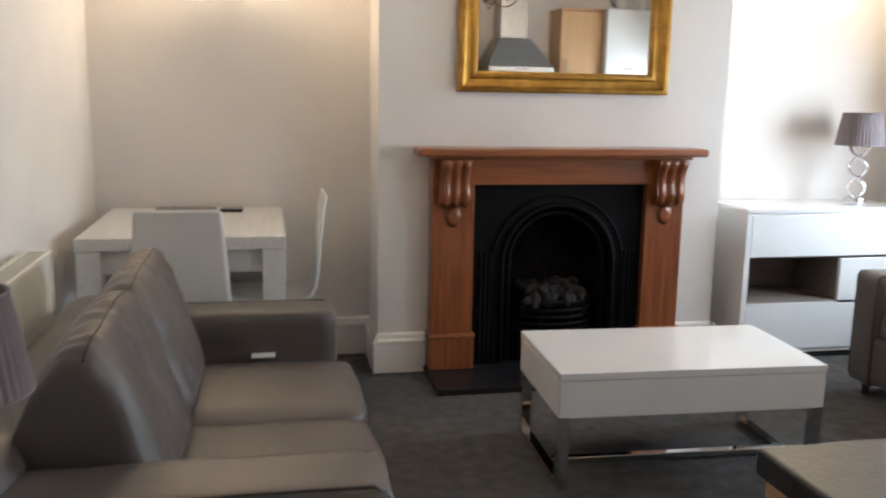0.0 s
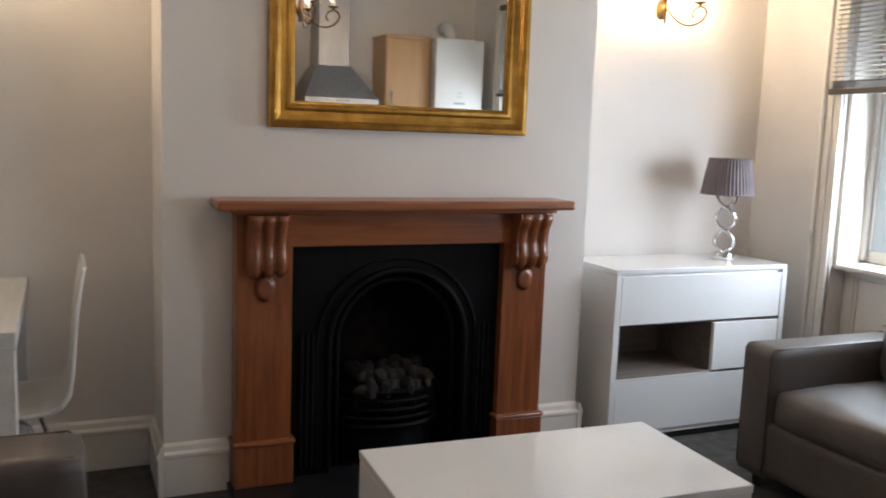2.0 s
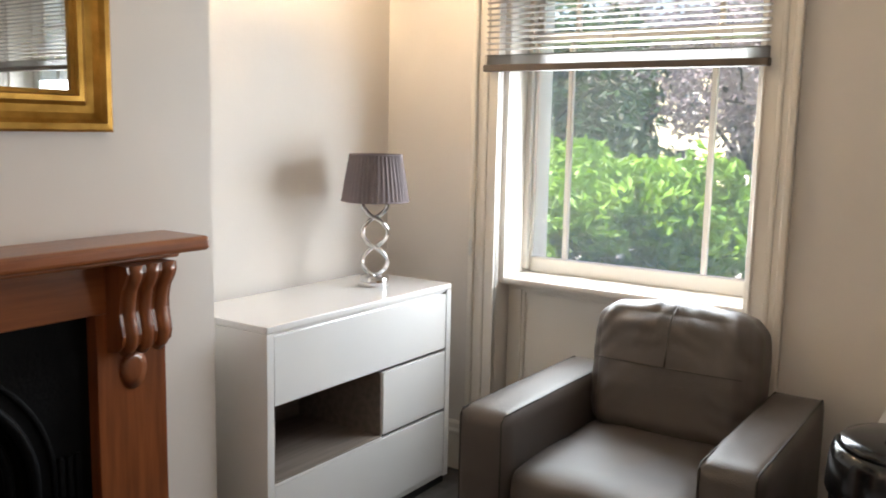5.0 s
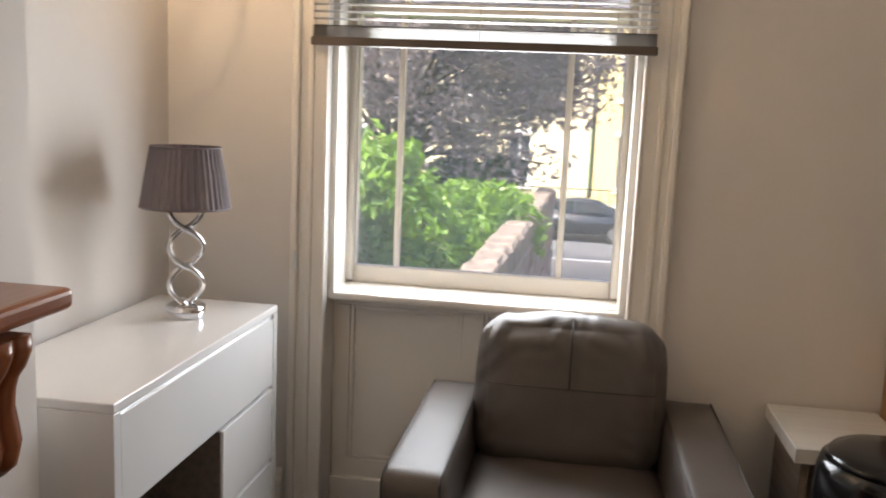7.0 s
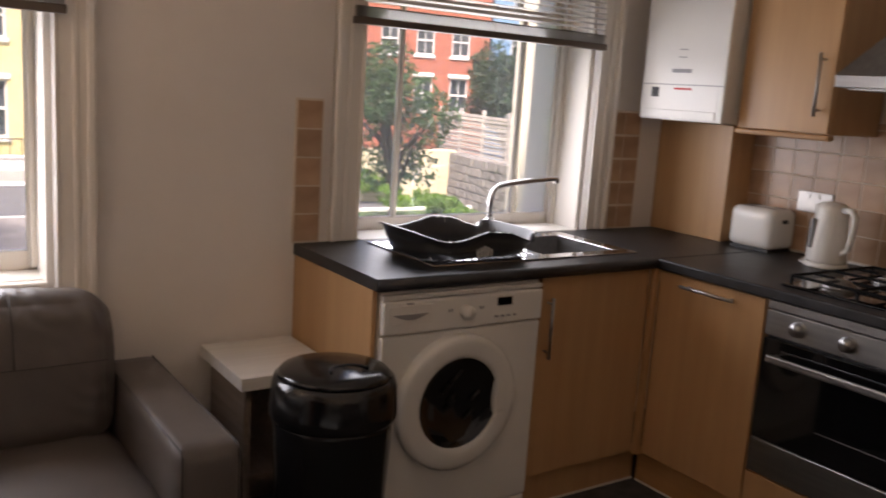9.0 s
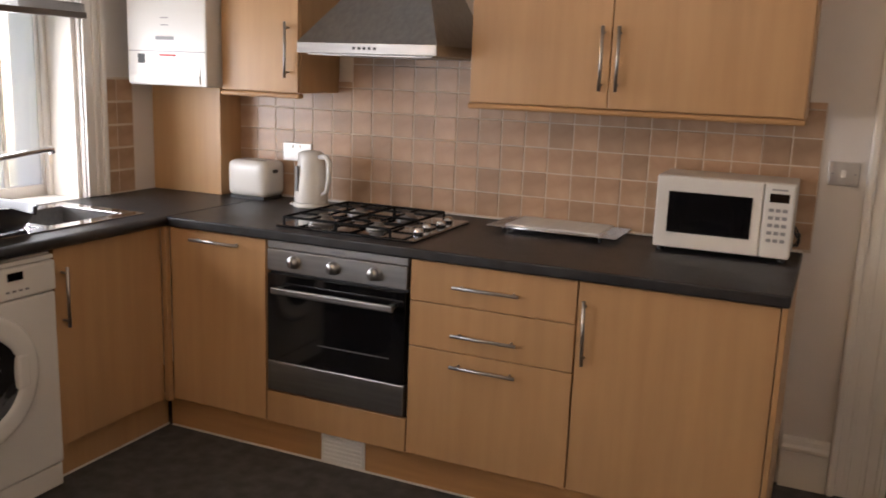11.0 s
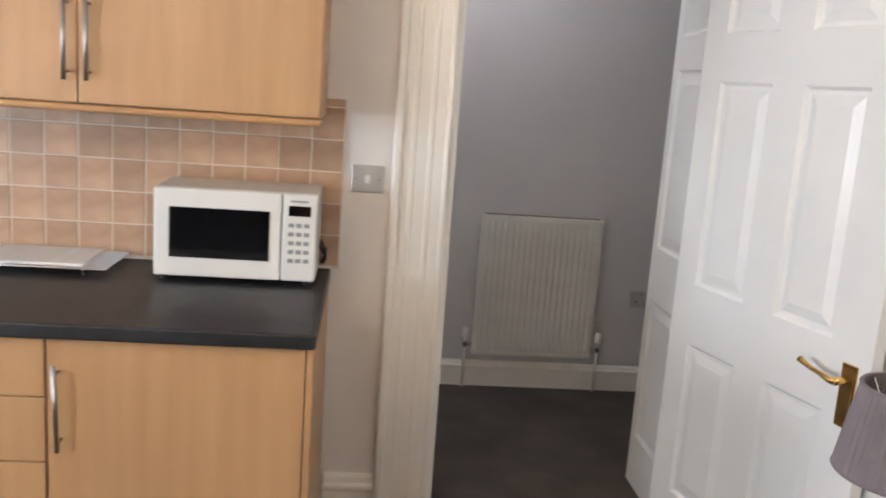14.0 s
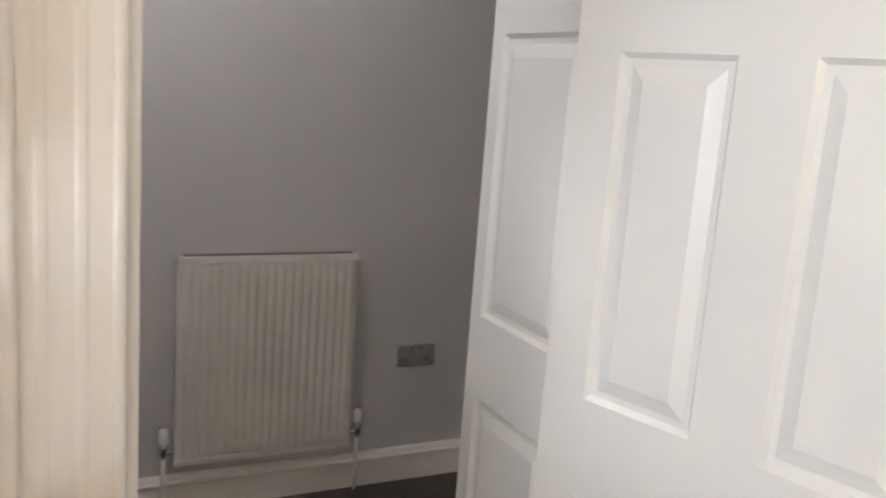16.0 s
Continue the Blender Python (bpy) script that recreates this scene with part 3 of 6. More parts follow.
door = thing("door_1", "white moulded six-panel door standing open into the room", "door", (0, 0, 0), kind="structure")
rows_ = [(0.20, 0.728), (0.928, 1.588), (1.735, 1.925)]
slab = part("door_leaf", leaf(0, 0, 0.835, 0.008, 2.035, [(0.102, 0.336), (0.466, 0.697)], rows_, 1, 0.038), DOORW, door)
hd = part("back_plate", box(0.0, 0.006, 0.748, 0.800, 0.708, 0.880, 0.003), BRASS, door, "polished brass lever plate")
bm = box(0.006, 0.009, 0.754, 0.794, 0.716, 0.872, 0.002)
part("plate_rim", bm, OLDBRASS, hd)
lv = disc((0.025, 0.774, 0.838), (1, 0, 0), 0.010, 0.05, 16)
tube([(0.05, 0.778, 0.838), (0.052, 0.758, 0.836), (0.052, 0.725, 0.843), (0.052, 0.69, 0.846), (0.052, 0.662, 0.854), (0.052, 0.648, 0.858)], [0.011, 0.0095, 0.007, 0.006, 0.008, 0.010], 12, lv)
part("lever", lv, BRASS, hd, "scrolled brass lever", True)
part("latch_plate", box(-0.03, -0.008, 0.835, 0.837, 0.78, 0.88, 0.001), BRASS, door, "brass latch plate on the door's edge")
part("hinge", disc((-0.042, 0.0, 1.8), (0, 0, 1), 0.006, 0.09, 10), BRASS, door)
part("hinge", disc((-0.042, 0.0, 0.25), (0, 0, 1), 0.006, 0.09, 10), BRASS, door)
door.matrix_basis = pose(-4.079, -0.195, 0, 0, 0, 16.0)


# ---- hall things ----
def radiator(name, label, x0, x1, y, z0, z1, face=1):
    """A ribbed steel panel radiator on constant y; face: +1 looks to +y."""
    r = thing(name, label, "radiator", ((x0 + x1) / 2, y, z0))
    bm = bmesh.new()
    n = max(8, int(round((x1 - x0) / 0.0335)))
    w = (x1 - x0 - 0.03) / n
    sec = []
    sec.append((x0, 0.0))
    x = x0 + 0.015
    for i in range(n):
        for u, d in ((0.0, 0.0), (0.2, 0.010), (0.55, 0.010), (0.75, 0.0)):
            sec.append((x + u * w, d))
        x += w
    sec.append((x1, 0.0))
    zs = [z0 + 0.02, z0 + 0.045, z1 - 0.045, z1 - 0.02]
    rings = []
    for z, k in zip(zs, (0, 1, 1, 0)):
        rings.append([bm.verts.new((px, y + face * d * k, z)) for px, d in sec])
    for a, b in zip(rings, rings[1:]):
        for i in range(len(sec) - 1):
            bm.faces.new((a[i], a[i + 1], b[i + 1], b[i]))
    part("ribbed_face", bm, RADW, r)
    part("panel", box(x0, x1, y - face * 0.022, y - face * 0.001, z0, z1, 0.004), RADW, r)
    part("rim", box(x0, x1, y - face * 0.001, y + face * 0.004, z1 - 0.022, z1, 0.003), RADW, r)
    part("rim", box(x0, x1, y - face * 0.001, y + face * 0.004, z0, z0 + 0.022, 0.003), RADW, r)
    part("top_grille", box(x0 + 0.02, x1 - 0.02, y - face * 0.03, y - face * 0.012, z1 - 0.004, z1 + 0.006, 0.002), GREYIN, r, "dark slotted top grille")
    for xx in (x0 - 0.035, x1 + 0.035):
        s = tube([(xx, y - face * 0.012, 0.0), (xx, y - face * 0.012, z0 + 0.05)], 0.0075, 8)
        part("pipe", s, RADW, r, smooth=True)
        v = lathe([(0.011, z0 + 0.03), (0.014, z0 + 0.045), (0.014, z0 + 0.075), (0.010, z0 + 0.085)], xx, y - face * 0.012, 14)
        tube([(xx, y - face * 0.012, z0 + 0.05), ((x0 if xx < x0 else x1), y - face * 0.012, z0 + 0.05)], 0.009, 8, v)
        part("valve", v, CHROME, r, smooth=True)
        part("valve_cap", lathe([(0.014, z0 + 0.085), (0.016, z0 + 0.09), (0.015, z0 + 0.13), (0.008, z0 + 0.135)], xx, y - face * 0.012, 14), WPLY, r, "white valve cap", True)
    return r


radiator("radiator", "ribbed white steel radiator on the hall wall", -4.21, -3.59, YH + 0.05, 0.178, 0.90, 1)


def wall_plate(name, label, cat, x0, x1, y, z0, z1, face, marks):
    t = thing(name, label, cat, ((x0 + x1) / 2, y, z0))
    f = face
    part("plate", box(x0, x1, y, y + f * 0.009, z0, z1, 0.003), SOCKET, t)
    for m_, (a, b, c, d), mt in marks:
        part(m_, box(a, b, y + f * 0.009, y + f * 0.0125, c, d, 0.001), mt, t)
    return t


wall_plate("double_socket", "double power socket on the hall wall", "socket", -4.555, -4.40, YH + 0.001, 0.453, 0.54, 1,
           [("rocker", (-4.505, -4.492, 0.515, 0.53), GREYPL), ("rocker", (-4.463, -4.45, 0.515, 0.53), GREYPL), ("socket_slot", (-4.53, -4.51, 0.475, 0.49), GREYPL), ("socket_slot", (-4.44, -4.42, 0.475, 0.49), GREYPL)])
wall_plate("light_switch", "single metal light switch beside the door casing", "switch", -3.066, -2.963, YS + 0.001, 1.163, 1.25, 1,
           [("rocker", (-3.023, -3.006, 1.193, 1.219), WHITEGOODS), ("screw", (-3.055, -3.049, 1.203, 1.209), GREYPL), ("screw", (-2.980, -2.974, 1.203, 1.209), GREYPL)])

# added globe light, out of view under the hall ceiling, to brighten the hall
hl = thing("hall_pendant", "added glowing globe, out of view, that brightens the hall", "ceiling lamp", (-3.2, -1.05, ZC))
part("rose", lathe([(0.045, ZC), (0.045, ZC - 0.02), (0.02, ZC - 0.04)], -3.2, -1.05, 20), WPLY, hl, smooth=True)
part("globe", lathe([(0.02, ZC - 0.04), (0.08, ZC - 0.075), (0.1, ZC - 0.13), (0.08, ZC - 0.19), (0.02, ZC - 0.225)], -3.2, -1.05, 24), HALLFILL, hl, "added glowing globe", True)

# ---- fireplace ----
fp = thing("fireplace_surround", "stained pine fire surround with scrolled corbels", "fireplace", (-2.13, 3.66, 0))
for x0, x1, nm in ((-2.775, -2.57, "jamb"), (-1.695, -1.495, "jamb")):
    part(nm, box(x0, x1, 3.63, YC - 0.002, 0.032, 0.935, 0.003), PINE, fp)
    part("plinth_block", box(x0 - 0.008, x1 + 0.008, 3.612, YC - 0.002, 0.032, 0.19, 0.004), PINE, fp)
    part("plinth_cap", box(x0 - 0.014, x1 + 0.014, 3.606, YC - 0.002, 0.19, 0.208, 0.006), PINEH, fp)
part("frieze", box(-2.775, -1.495, 3.63, YC - 0.002, 0.935, 1.072, 0.003), PINEH, fp)
bm = box(-2.795, -1.475, 3.59, YC - 0.002, 1.058, 1.074, 0.006)
part("bed_mould", bm, PINEH, fp)
bm = box(-2.854, -1.42, 3.535, YC - 0.002, 1.075, 1.113, 0.012, seg=3)
part("shelf", bm, PINEH, fp, "thick rounded pine mantel shelf")


def corbel(cx):
    """A scrolled bracket of three rolls."""
    side = [(3.63, 1.058), (3.545, 1.058), (3.543, 1.04), (3.552, 1.02), (3.566, 1.0), (3.574, 0.97), (3.576, 0.94), (3.570, 0.91), (3.566, 0.885), (3.572, 0.86), (3.59, 0.845), (3.63, 0.84)]
    c = part("corbel", prism(side, "x", cx - 0.072, cx + 0.072), PINE, fp)
    for k in (-1, 0, 1):
        x = cx + k * 0.046
        path = [(x, p[0] + 0.006, p[1]) for p in side[1:-1]]
        part("corbel_roll", tube(path, 0.019, 10), PINE, c, smooth=True)
    bm = lathe([(0.001, 0), (0.03, 0.006), (0.04, 0.012), (0.02, 0.016), (0.001, 0.018)], 0, 0, 16, close=False)
    bm.transform(Matrix.Translation((cx, 3.63, 0.785)) @ Euler((radians(90), 0, 0)).to_matrix().to_4x4() @ Matrix.Diagonal((0.95, 1.3, 0.35, 1)))
    part("corbel_leaf", bm, PINE, fp, smooth=True)


corbel(-2.672)
corbel(-1.595)

ins = thing("fireplace_insert", "black cast-iron arched fire insert with a coal grate", "fire insert", (-2.13, 3.68, 0))
ACX, AR, AZ = -2.13, 0.275, 0.545
outer = [(-2.57, 0.032), (-2.57, 0.935), (-1.695, 0.935), (-1.695, 0.032)]
arch = [(ACX - AR, 0.032)] + [(ACX - AR * math.cos(a), AZ + AR * math.sin(a)) for a in [math.pi * i / 24 for i in range(25)]] + [(ACX + AR, 0.032)]
bm = bmesh.new()
# plate between the square surround and the arch, as strips
top = [(-2.57, 0.032)] + [(-2.57 + 0.875 * i / 24, 0.935) for i in range(25)] + [(-1.695, 0.032)]
top[1] = (-2.57, 0.935)
for yy in (3.668, 3.70):
    a = [bm.verts.new((p[0], yy, p[1])) for p in top]
    b = [bm.verts.new((p[0], yy, p[1])) for p in arch]
    for i in range(len(a) - 1):
        bm.faces.new((a[i], a[i + 1], b[i + 1], b[i]))
bmesh.ops.recalc_face_normals(bm, faces=bm.faces[:])
part("face_plate", bm, IRON, ins)
for rr, w, yy in ((AR + 0.012, 0.013, 3.664), (AR + 0.06, 0.008, 3.666), (AR - 0.03, 0.012, 3.70)):
    pts = [(ACX - rr, yy, 0.05)] + [(ACX - rr * math.cos(a), yy, AZ + rr * math.sin(a)) for a in [math.pi * i / 28 for i in range(29)]] + [(ACX + rr, yy, 0.05)]
    part("arch_mould", tube(pts, w, 10), IRON, ins, smooth=True)
for sx in (-1, 1):
    for k in range(3):
        x = ACX + sx * (AR + 0.075 + k * 0.022)
        part("fluted_strip", box(x - 0.008, x + 0.008, 3.655, 3.67, 0.06, 0.60, 0.005), IRON, ins)
# splayed fire chamber
bm = bmesh.new()
inn = [(ACX + (p[0] - ACX) * 0.72, 3.93, 0.032 + (p[1] - 0.032) * 0.9) for p in arch]
a = [bm.verts.new((p[0], 3.70, p[1])) for p in arch]
b = [bm.verts.new(p) for p in inn]
for i in range(len(a) - 1):
    bm.faces.new((a[i], b[i], b[i + 1], a[i + 1]))
bm.faces.new(b)
part("fire_chamber", bm, IRONIN, ins)
# basket, bowed to the front
def bow(r, n=15, span=1.0):
    return [(ACX + r * math.sin(t), 3.80 - (r * 0.62) * math.cos(t)) for t in [-1.5 * span + 3.0 * span * i / (n - 1) for i in range(n)]]
for z, w in ((0.335, 0.012), (0.295, 0.008), (0.26, 0.008), (0.225, 0.008), (0.19, 0.012)):
    part("grate_bar", tube([(p[0], p[1], z) for p in bow(0.215)], w, 8), IRON, ins, smooth=True)
bm = bmesh.new()
for i, p in enumerate(bow(0.214, 9)):
    tube([(p[0], p[1], 0.19), (p[0], p[1], 0.335)], 0.005, 6, bm)
part("grate_lattice", bm, IRON, ins)
bm = bmesh.new()
ring = bow(0.20, 15)
lo = [bm.verts.new((p[0], p[1], 0.035)) for p in ring]
hi = [bm.verts.new((p[0], p[1], 0.185)) for p in ring]
for i in range(14):
    bm.faces.new((lo[i], lo[i + 1], hi[i + 1], hi[i]))
part("ash_cover", bm, IRON, ins, "bowed black ash cover", True)
part("coal_bed", box(ACX - 0.18, ACX + 0.18, 3.70, 3.92, 0.25, 0.33, 0.02), IRONIN, ins)
rng = random.Random(4)
coal_meshes = []
for v in range(4):
    bm = bmesh.new()
    bmesh.ops.create_icosphere(bm, subdivisions=2, radius=1.0)
    for w in bm.verts:
        w.co *= 1 + 0.35 * noise.noise(w.co * 1.4 + Vector((v * 7.0, 0, 0)))
    me = bpy.data.meshes.new("coal")
    bm.to_mesh(me)
    bm.free()
    me.materials.append(COAL)
    coal_meshes.append(me)
for row, (yy, zz, n) in enumerate(((3.69, 0.352, 7), (3.735, 0.385, 7), (3.79, 0.405, 6), (3.85, 0.40, 5))):
    for i in range(n):
        s = rng.uniform(0.024, 0.036)
        x = ACX - 0.16 + 0.32 * (i + 0.5) / n + rng.uniform(-0.01, 0.01)
        piece("coal", coal_meshes[rng.randrange(4)], ins, (x, yy + rng.uniform(-0.01, 0.01) + 0.05 * abs(x - ACX), zz + rng.uniform(-0.008, 0.008)), (rng.random() * 6, rng.random() * 6, rng.random() * 6), (s * 1.15, s, s * 0.8))

tagged(part("hearth", box(-2.795, -1.475, 3.33, YC - 0.002, 0.0, 0.031, 0.004), SLATE), "black slate hearth slab in front of the fire", "hearth")

# ---- gilt mirror ----
mi = thing("wall_mirror", "large rectangular mirror in a wide gilt frame", "mirror", (-2.12, YC - 0.02, 1.375))
MX0, MX1, MZ0, MZ1, MW = -2.650, -1.588, 1.370, 2.20, 0.098


def frame_side(a, b, inward):
    """One mitred rail of the frame with a stepped profile; a, b outer corners (x, z)."""
    prof = [(0.0, 0.0), (0.0, 0.032), (0.006, 0.038), (0.020, 0.040), (0.030, 0.028), (0.045, 0.022), (0.062, 0.020), (0.072, 0.026), (0.084, 0.026), (0.088, 0.016), (MW, 0.014), (MW, 0.0)]
    bm = bmesh.new()
    d = Vector((b[0] - a[0], 0, b[1] - a[1])).normalized()
    n = Vector((inward[0], 0, inward[1]))
    rings = []
    for q, s in ((a, 1), (b, -1)):
        rings.append([bm.verts.new(Vector((q[0], YC - 0.003 - h, q[1])) + n * o + d * (o * s)) for o, h in prof])
    for i in range(len(prof) - 1):
        bm.faces.new((rings[0][i], rings[0][i + 1], rings[1][i + 1], rings[1][i]))
    bmesh.ops.recalc_face_normals(bm, faces=bm.faces[:])
    part("frame_rail", bm, GOLD, mi, "worn gilt moulded frame rail")


frame_side((MX0, MZ0), (MX1, MZ0), (0, 1))
frame_side((MX0, MZ1), (MX1, MZ1), (0, -1))
frame_side((MX0, MZ0), (MX0, MZ1), (1, 0))
frame_side((MX1, MZ0), (MX1, MZ1), (-1, 0))
part("mirror_glass", box(MX0 + MW - 0.004, MX1 - MW + 0.004, YC - 0.010, YC - 0.004, MZ0 + MW - 0.004, MZ1 - MW + 0.004), MIRROR, mi, "clear silvered mirror glass")


# ---- wall sconces ----
def curve_through(ctrl, n=5):
    """A smooth line through the given points."""
    q = [Vector(c) for c in ctrl]
    q = [q[0] * 2 - q[1]] + q + [q[-1] * 2 - q[-2]]
    out = []
    for i in range(1, len(q) - 2):
        p0, p1, p2, p3 = q[i - 1:i + 3]
        for k in range(n):
            t = k / n
            out.append(0.5 * (2 * p1 + (p2 - p0) * t + (2 * p0 - 5 * p1 + 4 * p2 - p3) * t * t + (3 * p1 - p0 - 3 * p2 + p3) * t ** 3))
    return out + [q[-2]]


SCROLL = [(0.008, 0.0), (0.030, -0.030), (0.060, -0.054), (0.095, -0.062), (0.130, -0.050), (0.148, -0.026), (0.143, -0.006), (0.125, 0.002), (0.106, -0.008), (0.098, -0.026), (0.108, -0.038)]


def candle_arm(s, hub, ang, k, metal, lamp, b=1.0):
    """A scrolled arm with drip pan, candle tube and lit bulb, leaving the hub at a given bearing."""
    c, d = math.cos(ang), math.sin(ang)
    x, y, z = hub
    part("arm", tube([(x + c * r * k, y + d * r * k, z + h * k) for r, h in [(p.x, p.y) for p in curve_through([(r, h, 0) for r, h in SCROLL])]], 0.0048, 8), metal, s, smooth=True)
    ex, ey, ez = x + c * 0.125 * k, y + d * 0.125 * k, z + 0.004 * k
    part("drip_pan", lathe([(0.005, ez), (0.010, ez + 0.008), (0.029, ez + 0.014), (0.031, ez + 0.019), (0.026, ez + 0.017), (0.011, ez + 0.016), (0.011, ez + 0.020)], ex, ey, 20), metal, s, smooth=True)
    part("candle_tube", lathe([(0.011, ez + 0.018), (0.011, ez + 0.058)], ex, ey, 14), CREAM, s, "cream candle tube", True)
    part("bulb", lathe([(0.002, ez + 0.058), (0.0015, ez + 0.068), (0.004 * b, ez + 0.071), (0.004 * b, ez + 0.082), (0.001, ez + 0.082 + 0.006 * b)], ex, ey, 12), lamp, s, "glowing candle bulb", True)


def sconce(x, y, z, f):
    s = thing("wall_sconce", "aged brass two-arm candle wall light, lit", "wall light", (x, y, z), "wall lights")
    pl = lathe([(0.001, 0), (0.040, 0.0), (0.040, 0.006), (0.030, 0.013), (0.026, 0.026), (0.012, 0.034), (0.001, 0.036)], 0, 0, 24, close=False)
    pl.transform(Matrix.Translation((x, y, z)) @ Euler((radians(90 if f < 0 else -90), 0, 0)).to_matrix().to_4x4() @ Matrix.Diagonal((0.8, 1.25, 1, 1)))
    part("wall_plate", pl, OLDBRASS, s, smooth=True)
    for a in (54, 126):
        candle_arm(s, (x, y + f * 0.028, z), radians(a) * f, 1.34, OLDBRASS, BULB)
    return s


sconce(-0.665, YN - 0.001, 2.0, -1)
sconce(-3.69, YN - 0.001, 2.0, -1)

# five-arm candle light hanging from the middle of the ceiling
CHX, CHY, CHZ = -2.10, 1.98, 2.03
ch = thing("chandelier", "dark bronze five-arm candle ceiling light, lit", "ceiling light", (CHX, CHY, ZC))
part("ceiling_rose", lathe([(0.012, ZC - 0.045), (0.030, ZC - 0.035), (0.055, ZC - 0.012), (0.058, ZC - 0.001)], CHX, CHY, 24), DARKBRONZE, ch, smooth=True)
part("rod", lathe([(0.006, CHZ + 0.05), (0.006, ZC - 0.04)], CHX, CHY, 10), DARKBRONZE, ch, smooth=True)
part("hub", lathe([(0.002, CHZ - 0.075), (0.010, CHZ - 0.062), (0.006, CHZ - 0.048), (0.022, CHZ - 0.02), (0.028, CHZ), (0.016, CHZ + 0.022), (0.010, CHZ + 0.05), (0.014, CHZ + 0.06), (0.006, CHZ + 0.07)], CHX, CHY, 20), DARKBRONZE, ch, smooth=True)
for i in range(5):
    candle_arm(ch, (CHX, CHY, CHZ), radians(10 + 72 * i), 1.5, DARKBRONZE, BIGBULB, 4.0)


# ---- table lamps ----
def table_lamp(at, label):
    L = thing("table_lamp", label, "table lamp", (0, 0, 0), "table lamps")
    part("base", lathe([(0.052, 0.0), (0.055, 0.003), (0.055, 0.032), (0.05, 0.036), (0.012, 0.037)], 0, 0, 32), CHROME, L, "round chrome base", True)
    for ph in (0, math.pi):
        pts = []
        for i in range(49):
            t = i / 48
            w = 0.047 * abs(math.sin(t * 2.5 * math.pi)) ** 0.75 * (1 if int(t * 2.5) % 2 == 0 else -1)
            c = math.cos(ph)
            pts.append((w * c, 0.012 * math.cos(t * 2.5 * math.pi) * c, 0.036 + t * 0.275))
        part("twist_strand", tube(pts, 0.0088, 10), CHROME, L, "twisted chrome strand", True)
    part("lamp_holder", lathe([(0.012, 0.305), (0.016, 0.31), (0.016, 0.36), (0.010, 0.365)], 0, 0, 16), CHROME, L, smooth=True)
    bm = bmesh.new()
    n = 84
    rings = []
    for z, r in ((0.318, 0.124), (0.322, 0.1245), (0.40, 0.112), (0.488, 0.096), (0.492, 0.0955)):
        rings.append([bm.verts.new(((r + (0.0022 if i % 2 else -0.0022)) * math.cos(2 * math.pi * i / n), (r + (0.0022 if i % 2 else -0.0022)) * math.sin(2 * math.pi * i / n), z)) for i in range(n)])
    for a, b in zip(rings, rings[1:]):
        for i in range(n):
            j = (i + 1) % n
            bm.faces.new((a[i], a[j], b[j], b[i]))
    sh = part("shade", bm, SHADE, L, "pleated mauve-grey fabric drum shade")
    md = sh.modifiers.new("thick", "SOLIDIFY")
    md.thickness, md.offset = 0.003, -1
    for z, r in ((0.320, 0.1255), (0.490, 0.097)):
        part("shade_trim", tube([(r * math.cos(a), r * math.sin(a), z) for a in [2 * math.pi * i / 48 for i in range(48)]], 0.003, 6, closed=True), SHADE, L, smooth=True)
    bm = bmesh.new()
    for a in (0, 2.094, 4.189):
        tube([(0.014 * math.cos(a), 0.014 * math.sin(a), 0.35), (0.094 * math.cos(a), 0.094 * math.sin(a), 0.486)], 0.0015, 5, bm)
    part("shade_spider", bm, CHROME, L)
    L.matrix_basis = pose(*at)
    return L


table_lamp((-0.38, 3.832, 0.804, 0, 0, 125), "chrome twist table lamp with pleated mauve-grey shade on the sideboard")
table_lamp((-4.06, 1.145, 0.531, 0, 0, 50), "chrome twist table lamp with pleated mauve-grey shade beside the sofa")

# ---- sideboard ----
sb = thing("sideboard", "white gloss sideboard with drawers and an open niche", "sideboard", (-0.64, 3.84, 0))
SX0, SX1, SY0, SY1, SZ = -1.13, -0.148, 3.636, YN - 0.03, 0.803
part("top", box(SX0, SX1, SY0, SY1, SZ - 0.022, SZ, 0.003), WGLOSS, sb)
for a, b in ((SX0, SX0 + 0.03), (SX1 - 0.03, SX1)):
    part("side_panel", box(a, b, SY0, SY1, 0.03, SZ - 0.023, 0.002), WGLOSS, sb)
part("back_panel", box(SX0 + 0.03, SX1 - 0.03, SY1 - 0.012, SY1 - 0.001, 0.06, SZ - 0.023), GREYIN, sb)
part("base_panel", box(SX0 + 0.03, SX1 - 0.03, SY0 + 0.01, SY1 - 0.012, 0.03, 0.05), WGLOSS, sb)
part("plinth", box(SX0 + 0.015, SX1 - 0.015, SY0 + 0.012, SY1 - 0.02, 0.0, 0.03), BLACKPL, sb, "recessed black plinth")
part("drawer_front", box(SX0 + 0.033, SX1 - 0.033, SY0 + 0.002, SY0 + 0.022, 0.552, 0.770, 0.002), WGLOSS, sb)
part("top_rail", box(SX0 + 0.031, SX1 - 0.031, SY0 + 0.010, SY0 + 0.0215, 0.7705, 0.7805), WGLOSS, sb)
part("drawer_front", box(SX0 + 0.033, SX1 - 0.033, SY0 + 0.002, SY0 + 0.022, 0.052, 0.296, 0.002), WGLOSS, sb)
part("drawer_front", box(-0.566, SX1 - 0.033, SY0 + 0.002, SY0 + 0.022, 0.31, 0.538, 0.002), WGLOSS, sb)
part("niche_floor", box(SX0 + 0.032, -0.572, SY0 + 0.004, SY1 - 0.012, 0.298, 0.312, 0.001), GREYIN, sb, "grey wood niche lining")
